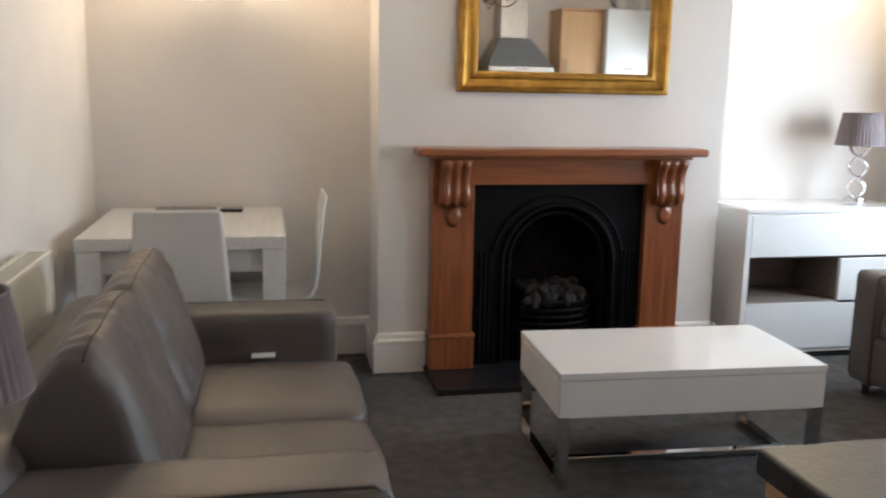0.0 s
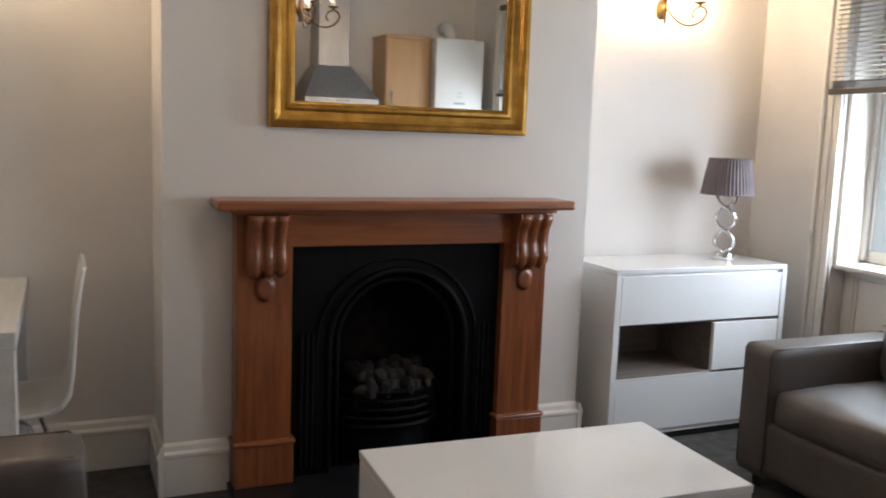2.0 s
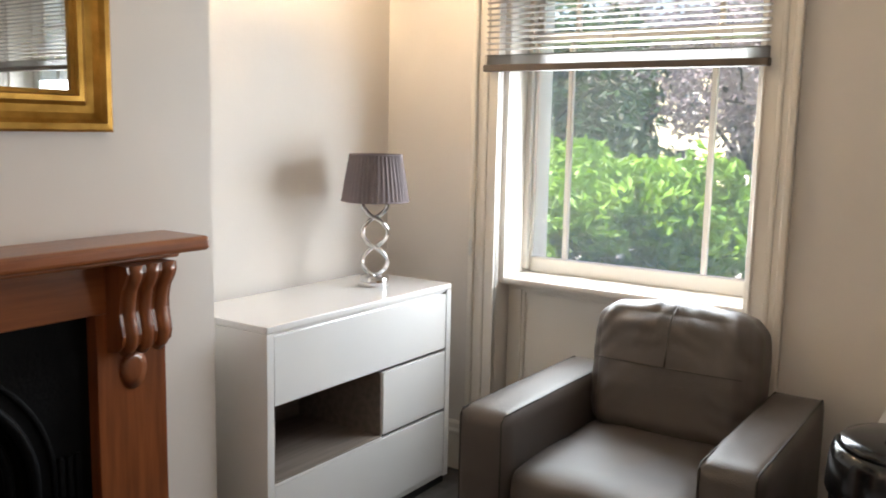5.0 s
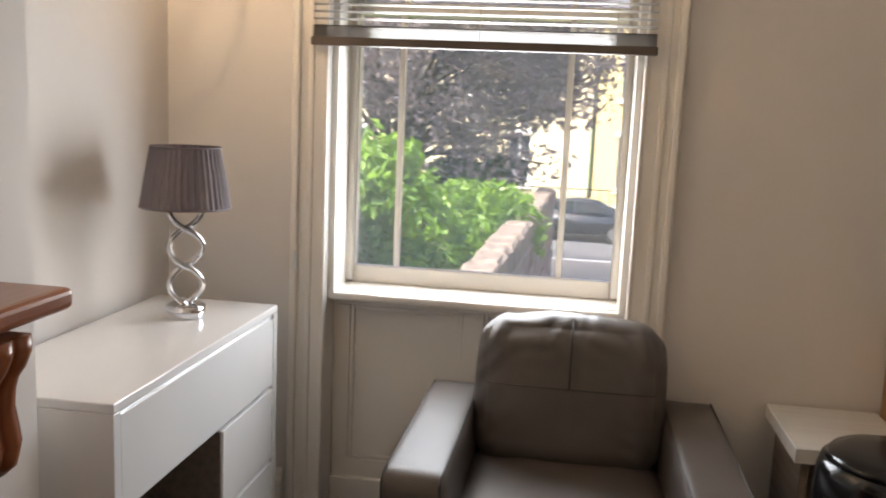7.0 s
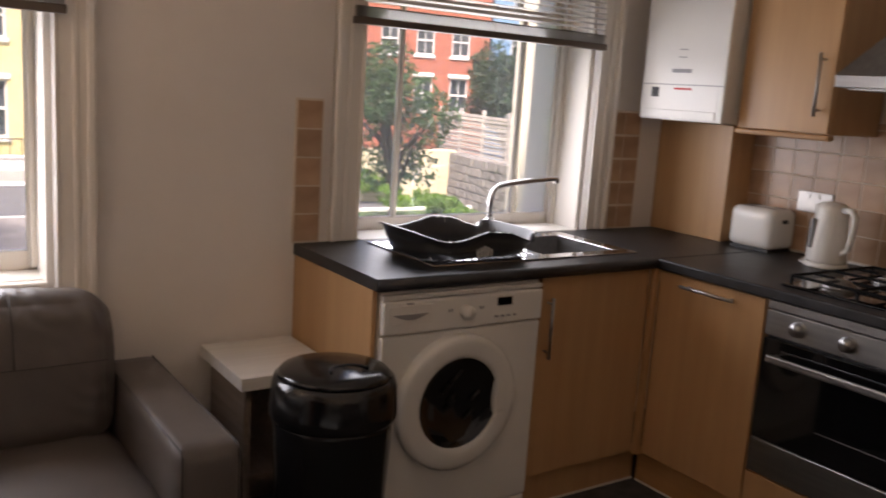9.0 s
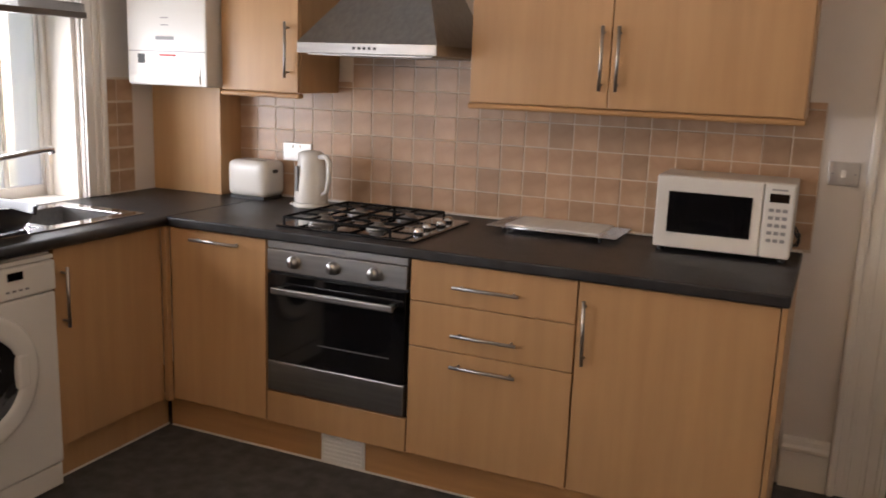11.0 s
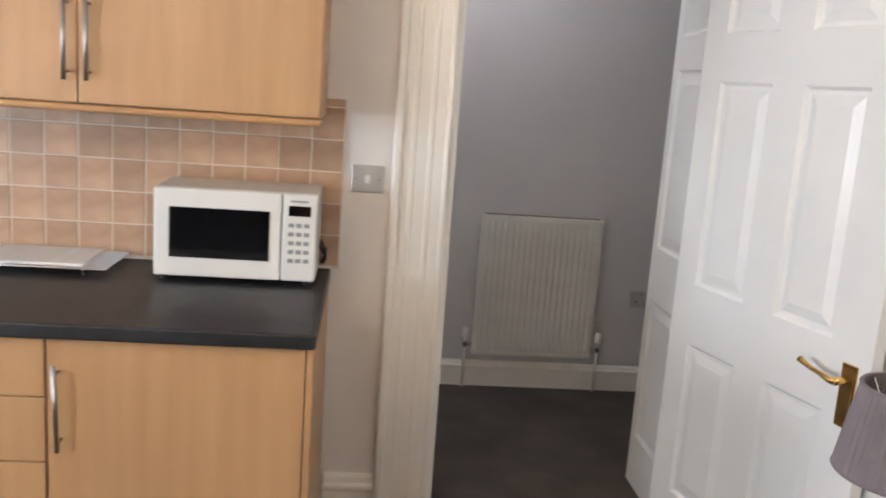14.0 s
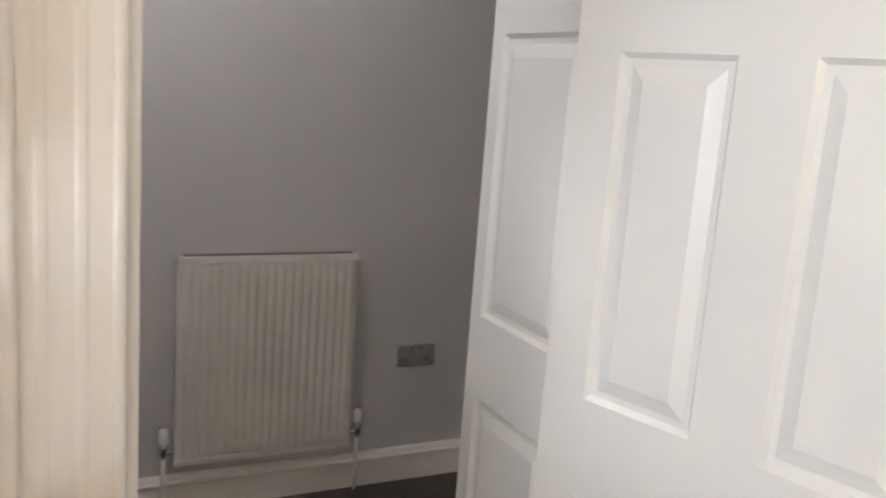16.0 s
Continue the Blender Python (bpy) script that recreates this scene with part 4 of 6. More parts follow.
part("niche_top", box(SX0 + 0.032, SX1 - 0.032, SY0 + 0.024, SY1 - 0.012, 0.54, 0.552), GREYIN, sb)
part("niche_side", box(-0.58, -0.568, SY0 + 0.004, SY1 - 0.012, 0.312, 0.54), GREYIN, sb)
part("niche_wall", box(SX0 + 0.03, SX0 + 0.036, SY0 + 0.004, SY1 - 0.012, 0.312, 0.54), GREYIN, sb)
part("niche_edge", box(SX0 + 0.032, -0.572, SY0 + 0.001, SY0 + 0.004, 0.298, 0.306), WGLOSS, sb)
part("drawer_tab", box(SX1 - 0.062, SX1 - 0.035, SY0 - 0.002, SY0 + 0.002, 0.768, 0.776), CHROME, sb, "small chrome pull tab")

# ---- coffee table ----
ct = thing("coffee_table", "white gloss block coffee table on chrome frame legs", "coffee table")
part("top", box(-0.497, 0.497, -0.277, 0.277, 0.398, 0.425, 0.003), WGLOSS, ct)
part("body", box(-0.495, 0.495, -0.275, 0.275, 0.262, 0.396, 0.003), WGLOSS, ct)
for sx in (-1, 1):
    for sy in (-1, 1):
        part("leg", box(sx * 0.475 - 0.02, sx * 0.475 + 0.02, sy * 0.255 - 0.02, sy * 0.255 + 0.02, 0.0, 0.268, 0.003), CHROME, ct, "square chrome leg")
    part("floor_rail", box(sx * 0.475 - 0.02, sx * 0.475 + 0.02, -0.235, 0.235, 0.0, 0.026, 0.003), CHROME, ct, "chrome floor rail")
part("stretcher", box(-0.455, 0.455, -0.07, -0.035, 0.002, 0.026, 0.003), CHROME, ct, "chrome stretcher bar")
ct.matrix_basis = pose(-2.06, 2.585, 0, 0, 0, -2.4)


# ---- sofa and armchair ----
def seat_feet(t, xs, ys, h):
    for x in xs:
        for y in ys:
            part("foot", lathe([(0.02, 0.0), (0.028, h)], x, y, 4), DARKFOOT, t, "dark tapered wooden foot")


sf = thing("sofa", "taupe-grey leather two-seat sofa with loose back cushions", "sofa", (-3.75, 2.0, 0))
part("base", soft(-4.205, -3.285, 1.20, 2.81, 0.07, 0.30, 0.03, 0.0, 0.002, 8), LEATHER, sf, smooth=True)
for y0, y1 in ((1.20, 1.415), (2.605, 2.81)):
    a = part("arm", soft(-4.2, -3.305, y0, y1, 0.08, 0.60, 0.028, 0.004, 0.003, 12, y0), LEATHER, sf, smooth=True)
    yo = y0 + 0.016 if y0 < 2 else y1 - 0.016
    part("piping", tube([(-4.15, yo, 0.599), (-3.34, yo, 0.599), (-3.312, yo, 0.575), (-3.306, yo, 0.12)], 0.0035, 6), SEAM, a, smooth=True)
    part("piping", tube([(-4.15, y1 - 0.02 if y0 < 2 else y0 + 0.02, 0.592), (-3.33, y1 - 0.02 if y0 < 2 else y0 + 0.02, 0.592), (-3.311, y1 - 0.02 if y0 < 2 else y0 + 0.02, 0.56), (-3.309, y1 - 0.02 if y0 < 2 else y0 + 0.02, 0.12)], 0.004, 6), SEAM, a, smooth=True)
part("back_frame", soft(-4.215, -4.03, 1.21, 2.80, 0.10, 0.655, 0.05, 0.0, 0.003, 10), LEATHER, sf, smooth=True)
WEDGE = [(-4.12, 0.445), (-3.95, 0.432), (-3.80, 0.436), (-3.752, 0.47), (-3.758, 0.53), (-3.788, 0.63), (-3.830, 0.745), (-3.860, 0.815), (-3.898, 0.856), (-3.950, 0.850), (-4.000, 0.795), (-4.04, 0.71), (-4.075, 0.62), (-4.11, 0.53)]


def wedge_cushion(y0, y1, seed):
    """A loose back cushion: thick at the seat, closing to a ridge at the top, with slack gathered ends."""
    sec = curve_through([(x, 0, z) for x, z in WEDGE] + [(WEDGE[0][0], 0, WEDGE[0][1])], 4)[:-1]
    c = Vector((-3.97, 0, 0.60))
    bm, rings, ridge = bmesh.new(), [], []
    for j in range(61):
        u = -1 + 2 * j / 60
        k = (1 - abs(u) ** 6 * 0.20) * (1 if abs(u) < 0.97 else 0.9)
        yy = (y0 + y1) / 2 + u * (y1 - y0) / 2
        ring = []
        for p in sec:
            d = p - c
            q = c + Vector((d.x * (k if d.x > 0 else 1 - (1 - k) * 0.6), 0, d.z * (k if d.z > 0 else 1)))
            fold = math.sin(yy * 95 + 9 * noise.noise(Vector((yy * 7 + seed, q.z * 9, 0)))) * 0.0025 * max(0, min(1, (q.z - 0.66) / 0.16))
            w = noise.noise(Vector((q.x * 8 + seed, yy * 6, q.z * 5))) * 0.016 + noise.noise(Vector((q.x * 22, yy * 16 + seed, q.z * 12))) * 0.008 + fold
            ring.append(q + d.normalized() * w + Vector((0, yy, 0)))
        ridge.append(ring[32] + Vector((0, 0, 0.001)))
        rings.append([bm.verts.new(q) for q in ring])
    m = len(sec)
    for a_, b_ in zip(rings, rings[1:]):
        for i in range(m):
            bm.faces.new((a_[i], a_[(i + 1) % m], b_[(i + 1) % m], b_[i]))
    bm.faces.new(rings[0])
    bm.faces.new(rings[-1])
    bmesh.ops.recalc_face_normals(bm, faces=bm.faces[:])
    return bm, ridge


for i, (y0, y1) in enumerate(((1.42, 2.02), (2.03, 2.60))):
    part("seat_cushion", soft(-4.03, -3.262, y0 + (0.0 if i == 0 else 0.02), y1 + (0.02 if i == 0 else 0.0), 0.285, 0.435, 0.035, 0.022, 0.006, 12, 3 + i), LEATHER, sf, smooth=True)
    bm, ridge = wedge_cushion(y0, y1, 4.0 + 7 * i)
    b = part("back_cushion", bm, LEATHER, sf, "plump leather back cushion", True)
    part("seam", tube(ridge[1:-1], 0.0026, 6), SEAM, b, "stitched ridge seam", True)
part("tag", box(-3.60, -3.52, 2.555, 2.600, 0.456, 0.462, 0.001), WPLY, sf, "small white fabric care tag")
seat_feet(sf, (-4.1, -3.38), (1.28, 2.73), 0.08)

ac = thing("armchair", "taupe-grey leather armchair with square arms before the window", "armchair", (-0.45, 2.71, 0))
part("base", soft(-0.835, -0.10, 2.29, 3.13, 0.07, 0.30, 0.03, 0.0, 0.002, 8), LEATHER, ac, smooth=True)
for y0, y1, yi in ((2.276, 2.44, 2.435), (2.985, 3.147, 2.99)):
    a = part("arm", soft(-0.842, -0.06, y0, y1, 0.06, 0.585, 0.022, 0.003, 0.003, 12, y0), LEATHER, ac, smooth=True)
    for yy in (y0 + 0.012, y1 - 0.012):
        part("piping", tube([(-0.08, yy, 0.582), (-0.825, yy, 0.582), (-0.84, yy, 0.565), (-0.841, yy, 0.09)], 0.0035, 6), SEAM, a, smooth=True)
part("back_frame", soft(-0.20, -0.05, 2.30, 3.12, 0.10, 0.565, 0.04, 0.0, 0.003, 10), LEATHER, ac, smooth=True)
part("seat_cushion", soft(-0.835, -0.20, 2.445, 2.98, 0.285, 0.435, 0.035, 0.02, 0.006, 12, 5), LEATHER, ac, smooth=True)
bm = soft(-0.325, -0.09, 2.452, 2.978, 0.40, 0.832, 0.075, 0.018, 0.0, 44, 21)
for v in bm.verts:
    # slack leather: creases fan out from the seams at the top and both ends
    dy, dz = (v.co.y - 2.715) / 0.263, (v.co.z - 0.40) / 0.432
    edge = max(0.0, abs(dy) - 0.45) / 0.55 + max(0.0, dz - 0.62) / 0.38
    g = math.sin(38 * dz + 16 * abs(dy) + 7 * noise.noise(Vector((dy * 2.2, dz * 2.2, 3)))) * 0.0030 * min(1, edge)
    g += math.sin(30 * dy + 8 * noise.noise(Vector((dy * 2, dz * 3, 9)))) * 0.0024 * max(0, dz - 0.6) / 0.4
    g += noise.noise(Vector((dy * 2.4, dz * 2.8, 5))) * 0.012
    v.co.x -= g if v.co.x < -0.2 else -g
    v.co.z += g * max(0, dz - 0.7)
bm.transform(Matrix.Translation((-0.2, 0, 0.42)) @ Euler((0, radians(8), 0)).to_matrix().to_4x4() @ Matrix.Translation((0.2, 0, -0.42)))
b = part("back_cushion", bm, LEATHER, ac, "creased leather back cushion", True)
LEAN = Matrix.Translation((-0.2, 0, 0.42)) @ Euler((0, radians(8), 0)).to_matrix().to_4x4() @ Matrix.Translation((0.2, 0, -0.42))
bm = tube([(-0.336 - 0.018 * math.sin(math.pi * (i + 1) / 14), 2.475 + 0.48 * i / 12, 0.645) for i in range(13)], 0.0018, 6)
tube([(-0.353, 2.715, 0.645), (-0.350, 2.715, 0.70), (-0.343, 2.715, 0.76), (-0.325, 2.715, 0.805), (-0.28, 2.715, 0.838)], 0.0022, 6, bm)
bm.transform(LEAN)
part("cross_seam", bm, SEAM, b, "stitched cross seam", True)
part("seam", tube([(-0.205, 2.50, 0.822), (-0.19, 2.715, 0.845), (-0.205, 2.93, 0.822)], 0.003, 6), SEAM, b, smooth=True)
seat_feet(ac, (-0.78, -0.14), (2.34, 3.08), 0.07)


# ---- side tables ----
def side_table(x0, x1, y0, y1, h, label):
    t = thing("side_table", label, "side table", ((x0 + x1) / 2, (y0 + y1) / 2, 0), "side tables")
    part("top", box(x0, x1, y0, y1, h - 0.042, h, 0.003), WLAM, t, "pale wood-effect top")
    for a, b in ((y0 + 0.03, y0 + 0.055), (y1 - 0.055, y1 - 0.03)):
        part("side_panel", box(x0 + 0.05, x1 - 0.02, a, b, 0.0, h - 0.042, 0.002), GREYIN, t, "dark grey side panel")
    part("shelf", box(x0 + 0.06, x1 - 0.03, y0 + 0.055, y1 - 0.055, 0.22, 0.24), GREYIN, t)
    part("back_panel", box(x1 - 0.045, x1 - 0.03, y0 + 0.055, y1 - 0.055, 0.02, h - 0.042), GREYIN, t)


side_table(-0.40, -0.025, 1.795, 2.115, 0.585, "pale-topped dark grey side table between armchair and kitchen")
side_table(-4.30, -3.92, 0.90, 1.197, 0.53, "pale-topped dark grey side table beside the sofa arm")

# ---- dining table and chairs ----
dt = thing("dining_table", "white ash-effect dining table with block legs", "dining table", (-3.86, 3.58, 0))
TX0, TX1, TY0, TY1 = -4.27, -3.468, 3.115, 4.03
part("tabletop", box(TX0, TX1, TY0, TY1, 0.735, 0.787, 0.003), WLAM, dt)
for x in (TX0 + 0.004, TX1 - 0.094):
    for y in (TY0 + 0.004, TY1 - 0.094):
        part("leg", box(x, x + 0.09, y, y + 0.09, 0.0, 0.734, 0.003), WLAM, dt)
part("apron", box(TX0 + 0.095, TX1 - 0.095, TY0 + 0.03, TY0 + 0.05, 0.64, 0.734), WLAM, dt)
part("apron", box(TX0 + 0.095, TX1 - 0.095, TY1 - 0.05, TY1 - 0.03, 0.64, 0.734), WLAM, dt)
part("apron", box(TX0 + 0.03, TX0 + 0.05, TY0 + 0.095, TY1 - 0.095, 0.64, 0.734), WLAM, dt)
part("apron", box(TX1 - 0.05, TX1 - 0.03, TY0 + 0.095, TY1 - 0.095, 0.64, 0.734), WLAM, dt)
mg = tagged(part("magazine", box(-4.06, -3.78, 3.83, 3.99, 0.788, 0.796, 0.001), PAPER), "grey printed magazine lying on the dining table", "magazine")
ph = thing("phone", "dark slim phone lying on the dining table", "phone", (-3.70, 3.88, 0.788))
part("body", box(-3.76, -3.655, 3.83, 3.92, 0.788, 0.803, 0.003), BLACKPL, ph)
part("screen", box(-3.755, -3.66, 3.834, 3.916, 0.8032, 0.8042), GREYPL, ph)


def dining_chair():
    """Bent ply shell on a chrome frame; the sitter looks to +x."""
    c = thing("dining_chair", "white bent-ply dining chair on thin chrome legs", "dining chair", group="chairs at the dining table")
    side = [(0.21, 0.445), (0.19, 0.455), (0.10, 0.452), (0.0, 0.447), (-0.10, 0.445), (-0.16, 0.45), (-0.195, 0.47), (-0.215, 0.51), (-0.225, 0.58), (-0.232, 0.68), (-0.245, 0.80), (-0.262, 0.90), (-0.266, 0.91)]
    bm = bmesh.new()
    rows = []
    for i, (x, z) in enumerate(side):
        w = 0.20 if i > 1 else 0.185
        w -= 0.046 * max(0, i - 6) / 6
        rows.append([bm.verts.new((x, w * u, z + 0.008 * u * u * (1 if i < 7 else 0))) for u in (-1, -0.9, -0.5, 0, 0.5, 0.9, 1)])
    for a, b in zip(rows, rows[1:]):
        for i in range(6):
            bm.faces.new((a[i], a[i + 1], b[i + 1], b[i]))
    s = part("seat_shell", bm, WPLY, c, smooth=True)
    md = s.modifiers.new("thick", "SOLIDIFY")
    md.thickness = 0.012
    for sy in (-1, 1):
        part("leg", tube([(0.03, sy * 0.05, 0.43), (0.05, sy * 0.14, 0.428), (0.09, sy * 0.17, 0.41), (0.20, sy * 0.20, 0.0)], 0.0085, 8), CHROME, c, "thin chrome leg", True)
        part("leg", tube([(-0.03, sy * 0.05, 0.43), (-0.06, sy * 0.14, 0.428), (-0.10, sy * 0.17, 0.41), (-0.22, sy * 0.20, 0.0)], 0.0085, 8), CHROME, c, "thin chrome leg", True)
    part("mount", box(-0.07, 0.07, -0.07, 0.07, 0.424, 0.436, 0.003), BLACKPL, c)
    return c


ch = dining_chair()
ch.matrix_basis = pose(-3.87, 3.27, 0, 0, 0, 90)
copy_thing(ch, pose(-3.555, 3.60, 0, 0, 0, 180))

# radiator on the west wall, beside the sofa's back
rw = thing("radiator", "cream steel panel radiator with a slotted top behind the sofa", "radiator", (XW + 0.08, 2.2, 0.3))
for xa in (0.035, 0.100):
    part("panel", box(XW + xa, XW + xa + 0.014, 1.45, 2.66, 0.30, 0.812, 0.004), RADW, rw)
part("end_cover", box(XW + 0.032, XW + 0.117, 2.661, 2.666, 0.305, 0.822, 0.002), RADW, rw)
part("top_rail", box(XW + 0.031, XW + 0.043, 1.449, 2.66, 0.8125, 0.825, 0.003), CREAM, rw)
part("top_rail", box(XW + 0.106, XW + 0.118, 1.449, 2.66, 0.8125, 0.825, 0.003), CREAM, rw)
for i in range(46):
    y = 1.455 + i * 0.026
    part("grille_bar", box(XW + 0.044, XW + 0.105, y, y + 0.012, 0.816, 0.8205), RADW, rw)
for y in (1.7, 2.5):
    part("bracket", box(XW + 0.001, XW + 0.035, y, y + 0.03, 0.35, 0.75), RADW, rw)

# ---- kitchen ----
FY, FX = 0.578, -0.578      # door faces of the two runs
WZ0, WZ1 = 0.872, 0.91      # worktop

wt = thing("worktop", "black slate-effect L-shaped worktop with rounded edges", "worktop", (-0.6, 0.6, WZ0))
bm = box(-2.912, -0.602, YS + 0.001, 0.60, WZ0, WZ1, 0.006, seg=3)
part("south_run", bm, WORKTOP, wt)
# the run under the window, cut round the sink bowl
bm = bmesh.new()
box(-0.60, -0.002, YS + 0.001, 0.66, WZ0, WZ1, 0.0, bm)
box(-0.60, -0.002, 1.02, 1.782, WZ0, WZ1, 0.0, bm)
box(-0.60, -0.46, 0.66, 1.02, WZ0, WZ1, 0.0, bm)
box(-0.10, -0.002, 0.66, 1.02, WZ0, WZ1, 0.0, bm)
part("window_run", bm, WORKTOP, wt)
part("rounded_edge", tube([(-0.60, 0.602, 0.891), (-0.60, 1.78, 0.891)], 0.0189, 12), WORKTOP, wt, smooth=True)
part("sill_slab", box(-0.002, 0.18, W2Y0 + 0.023, W2Y1 - 0.023, 0.869, 0.912, 0.003), GLOSS, wt, "cream painted sill at worktop level")
tagged(part("sealant_bead", box(-2.91, -0.41, YS + 0.0085, YS + 0.017, WZ1, WZ1 + 0.006, 0.002), SEAL), "white sealant line along the worktop", "trim", kind="structure")


def front(name, parent, x0, x1, z0, z1, material=None):
    return part(name, box(x0, x1, FY - 0.018, FY, z0, z1, 0.002), material or BEECH, parent)


def unit(label, x0, x1):
    u = thing("base_cabinet", label, "kitchen cabinet", ((x0 + x1) / 2, 0.3, 0), "base cabinets")
    part("body", box(x0 + 0.001, x1 - 0.001, YS + 0.05, FY - 0.02, 0.14, WZ0 - 0.002), BEECH, u)
    return u


# corner door, oven housing, drawers and end cupboard along the south wall
u = unit("beech-effect corner base cabinet beside the oven", -1.066, -0.60)
d = front("door", u, -1.062, -0.604, 0.145, 0.866)
bar_handle("handle", (-0.725, FY + 0.03, 0.832), (-0.955, FY + 0.03, 0.832), (0, 0.03, 0), d)
u = unit("beech-effect three-drawer base cabinet", -2.277, -1.674)
for z0, z1, hz in ((0.722, 0.866, 0.792), (0.556, 0.719, 0.622), (0.145, 0.553, 0.509)):
    d = front("drawer_front", u, -2.275, -1.677, z0, z1)
    bar_handle("handle", (-1.848, FY + 0.03, hz), (-2.085, FY + 0.03, hz), (0, 0.03, 0), d)
u = unit("beech-effect single-door base cabinet at the run's end", -2.89, -2.279)
d = front("door", u, -2.888, -2.281, 0.145, 0.866)
bar_handle("handle", (-2.306, FY + 0.03, 0.81), (-2.312, FY + 0.03, 0.595), (0, 0.03, 0), d)
part("end_panel", box(-2.908, -2.891, YS + 0.002, FY, 0.0, WZ0 - 0.001, 0.002), BEECH, u)
tagged(part("plinth", box(-2.89, -0.545, 0.51, 0.528, 0.0, 0.138, 0.002), BEECHH), "beech-effect plinth under the base cabinets", "plinth", kind="structure")
tagged(part("plinth", box(-0.528, -0.51, 0.53, 1.125, 0.0, 0.138, 0.002), BEECH), "beech-effect plinth under the sink cabinet", "plinth", kind="structure")
tagged(part("sealant_bead", box(-2.89, -0.55, 0.528, 0.535, 0.0, 0.007, 0.002), SEAL), "white sealant line along the plinth", "trim", kind="structure")
tagged(part("sealant_bead", box(-0.535, -0.528, 0.53, 1.12, 0.0, 0.007, 0.002), SEAL), "white sealant line along the plinth", "trim", kind="structure")
vt = thing("plinth_vent", "white slatted plinth vent below the oven", "vent", (-1.385, 0.53, 0.01))
part("frame", box(-1.483, -1.29, 0.528, 0.535, 0.008, 0.128, 0.002), WHITEGOODS, vt)
for i in range(6):
    z = 0.02 + i * 0.0175
    part("slat", box(-1.47, -1.303, 0.535, 0.540, z, z + 0.010, 0.002), WHITEGOODS, vt)

tagged(part("corner_post", box(-0.6035, -0.5785, 0.5785, 0.6035, 0.14, WZ0 - 0.002, 0.002), BEECH), "beech-effect corner post between the two cabinet runs", "kitchen panel")

# oven
ov = thing("oven", "stainless steel built-in oven with a dark glass door", "oven", (-1.37, 0.3, 0.27))
part("body", box(-1.664, -1.072, 0.0, FY - 0.02, 0.275, 0.866), BLACKPL, ov)
part("control_panel", box(-1.664, -1.072, FY - 0.02, FY + 0.002, 0.752, 0.835, 0.003), STEEL, ov)
part("top_strip", box(-1.664, -1.072, FY - 0.02, FY - 0.002, 0.839, 0.866, 0.002), STEEL, ov)
dr = part("door_glass", box(-1.662, -1.074, FY - 0.02, FY + 0.004, 0.398, 0.742, 0.003), BLACKGL, ov, "dark reflecting oven glass")
part("door_bottom", box(-1.662, -1.074, FY - 0.02, FY + 0.004, 0.278, 0.396, 0.003), STEEL, ov)
bm = box(-1.632, -1.118, FY + 0.035, FY + 0.05, 0.674, 0.699, 0.005)
box(-1.622, -1.602, FY + 0.004, FY + 0.036, 0.679, 0.695, 0.003, bm)
box(-1.148, -1.128, FY + 0.004, FY + 0.036, 0.679, 0.695, 0.003, bm)
part("handle", bm, STEEL, ov, "wide flat steel handle")
for x in (-1.195, -1.365, -1.535):
    k = disc((x, FY + 0.014, 0.795), (0, 1, 0), 0.021, 0.026, 24)
    disc((x, FY + 0.004, 0.795), (0, 1, 0), 0.026, 0.006, 24, k)
    box(x - 0.003, x + 0.003, FY + 0.026, FY + 0.031, 0.777, 0.813, 0.001, k)
    part("knob", k, STEEL, ov, "round steel knob", True)
part("oven_rack", tube([(-1.60, FY + 0.0052, 0.49), (-1.30, FY + 0.0052, 0.49)], 0.0012, 5), STEEL, ov)
part("badge", box(-1.41, -1.35, FY - 0.002, FY - 0.001, 0.848, 0.856), GREYPL, ov)
hz = thing("oven_filler_panel", "beech-effect filler panel below the oven", "kitchen panel", (-1.37, 0.56, 0.14))
part("panel", box(-1.672, -1.068, FY - 0.018, FY, 0.142, 0.27, 0.002), BEECH, hz)

# run below the window: washing machine, sink cupboard
u = thing("base_cabinet", "beech-effect sink base cabinet under the window", "kitchen cabinet", (-0.3, 0.85, 0), "base cabinets")
part("body", box(FX + 0.02, -0.04, 0.60, 1.125, 0.14, 0.70), BEECH, u)
d = part("door", box(FX, FX + 0.018, 0.604, 1.126, 0.145, 0.866, 0.002), BEECH, u)
bar_handle("handle", (FX - 0.03, 1.095, 0.80), (FX - 0.03, 1.095, 0.585), (-0.03, 0, 0), d)
part("end_panel", box(-0.575, -0.012, 1.765, 1.782, 0.0, WZ0 - 0.001, 0.002), BEECH, u)

wm = thing("washing_machine", "white front-loading washing machine under the worktop", "washing machine", (-0.32, 1.45, 0))
MY0, MY1, MF = 1.142, 1.758, -0.60
part("body", box(MF + 0.02, -0.06, MY0, MY1, 0.012, 0.862, 0.006), WHITEGOODS, wm)
part("front_panel", box(MF, MF + 0.022, MY0, MY1, 0.10, 0.728, 0.008), WHITEGOODS, wm)
part("kick_panel", box(MF + 0.004, MF + 0.022, MY0 + 0.005, MY1 - 0.005, 0.014, 0.097, 0.004), WHITEGOODS, wm)
part("control_panel", box(MF - 0.006, MF + 0.022, MY0, MY1, 0.732, 0.838, 0.008), WHITEGOODS, wm)
part("lid", box(MF + 0.002, -0.06, MY0, MY1, 0.840, 0.856, 0.004), WHITEGOODS, wm)
DCY, DCZ = 1.478, 0.492


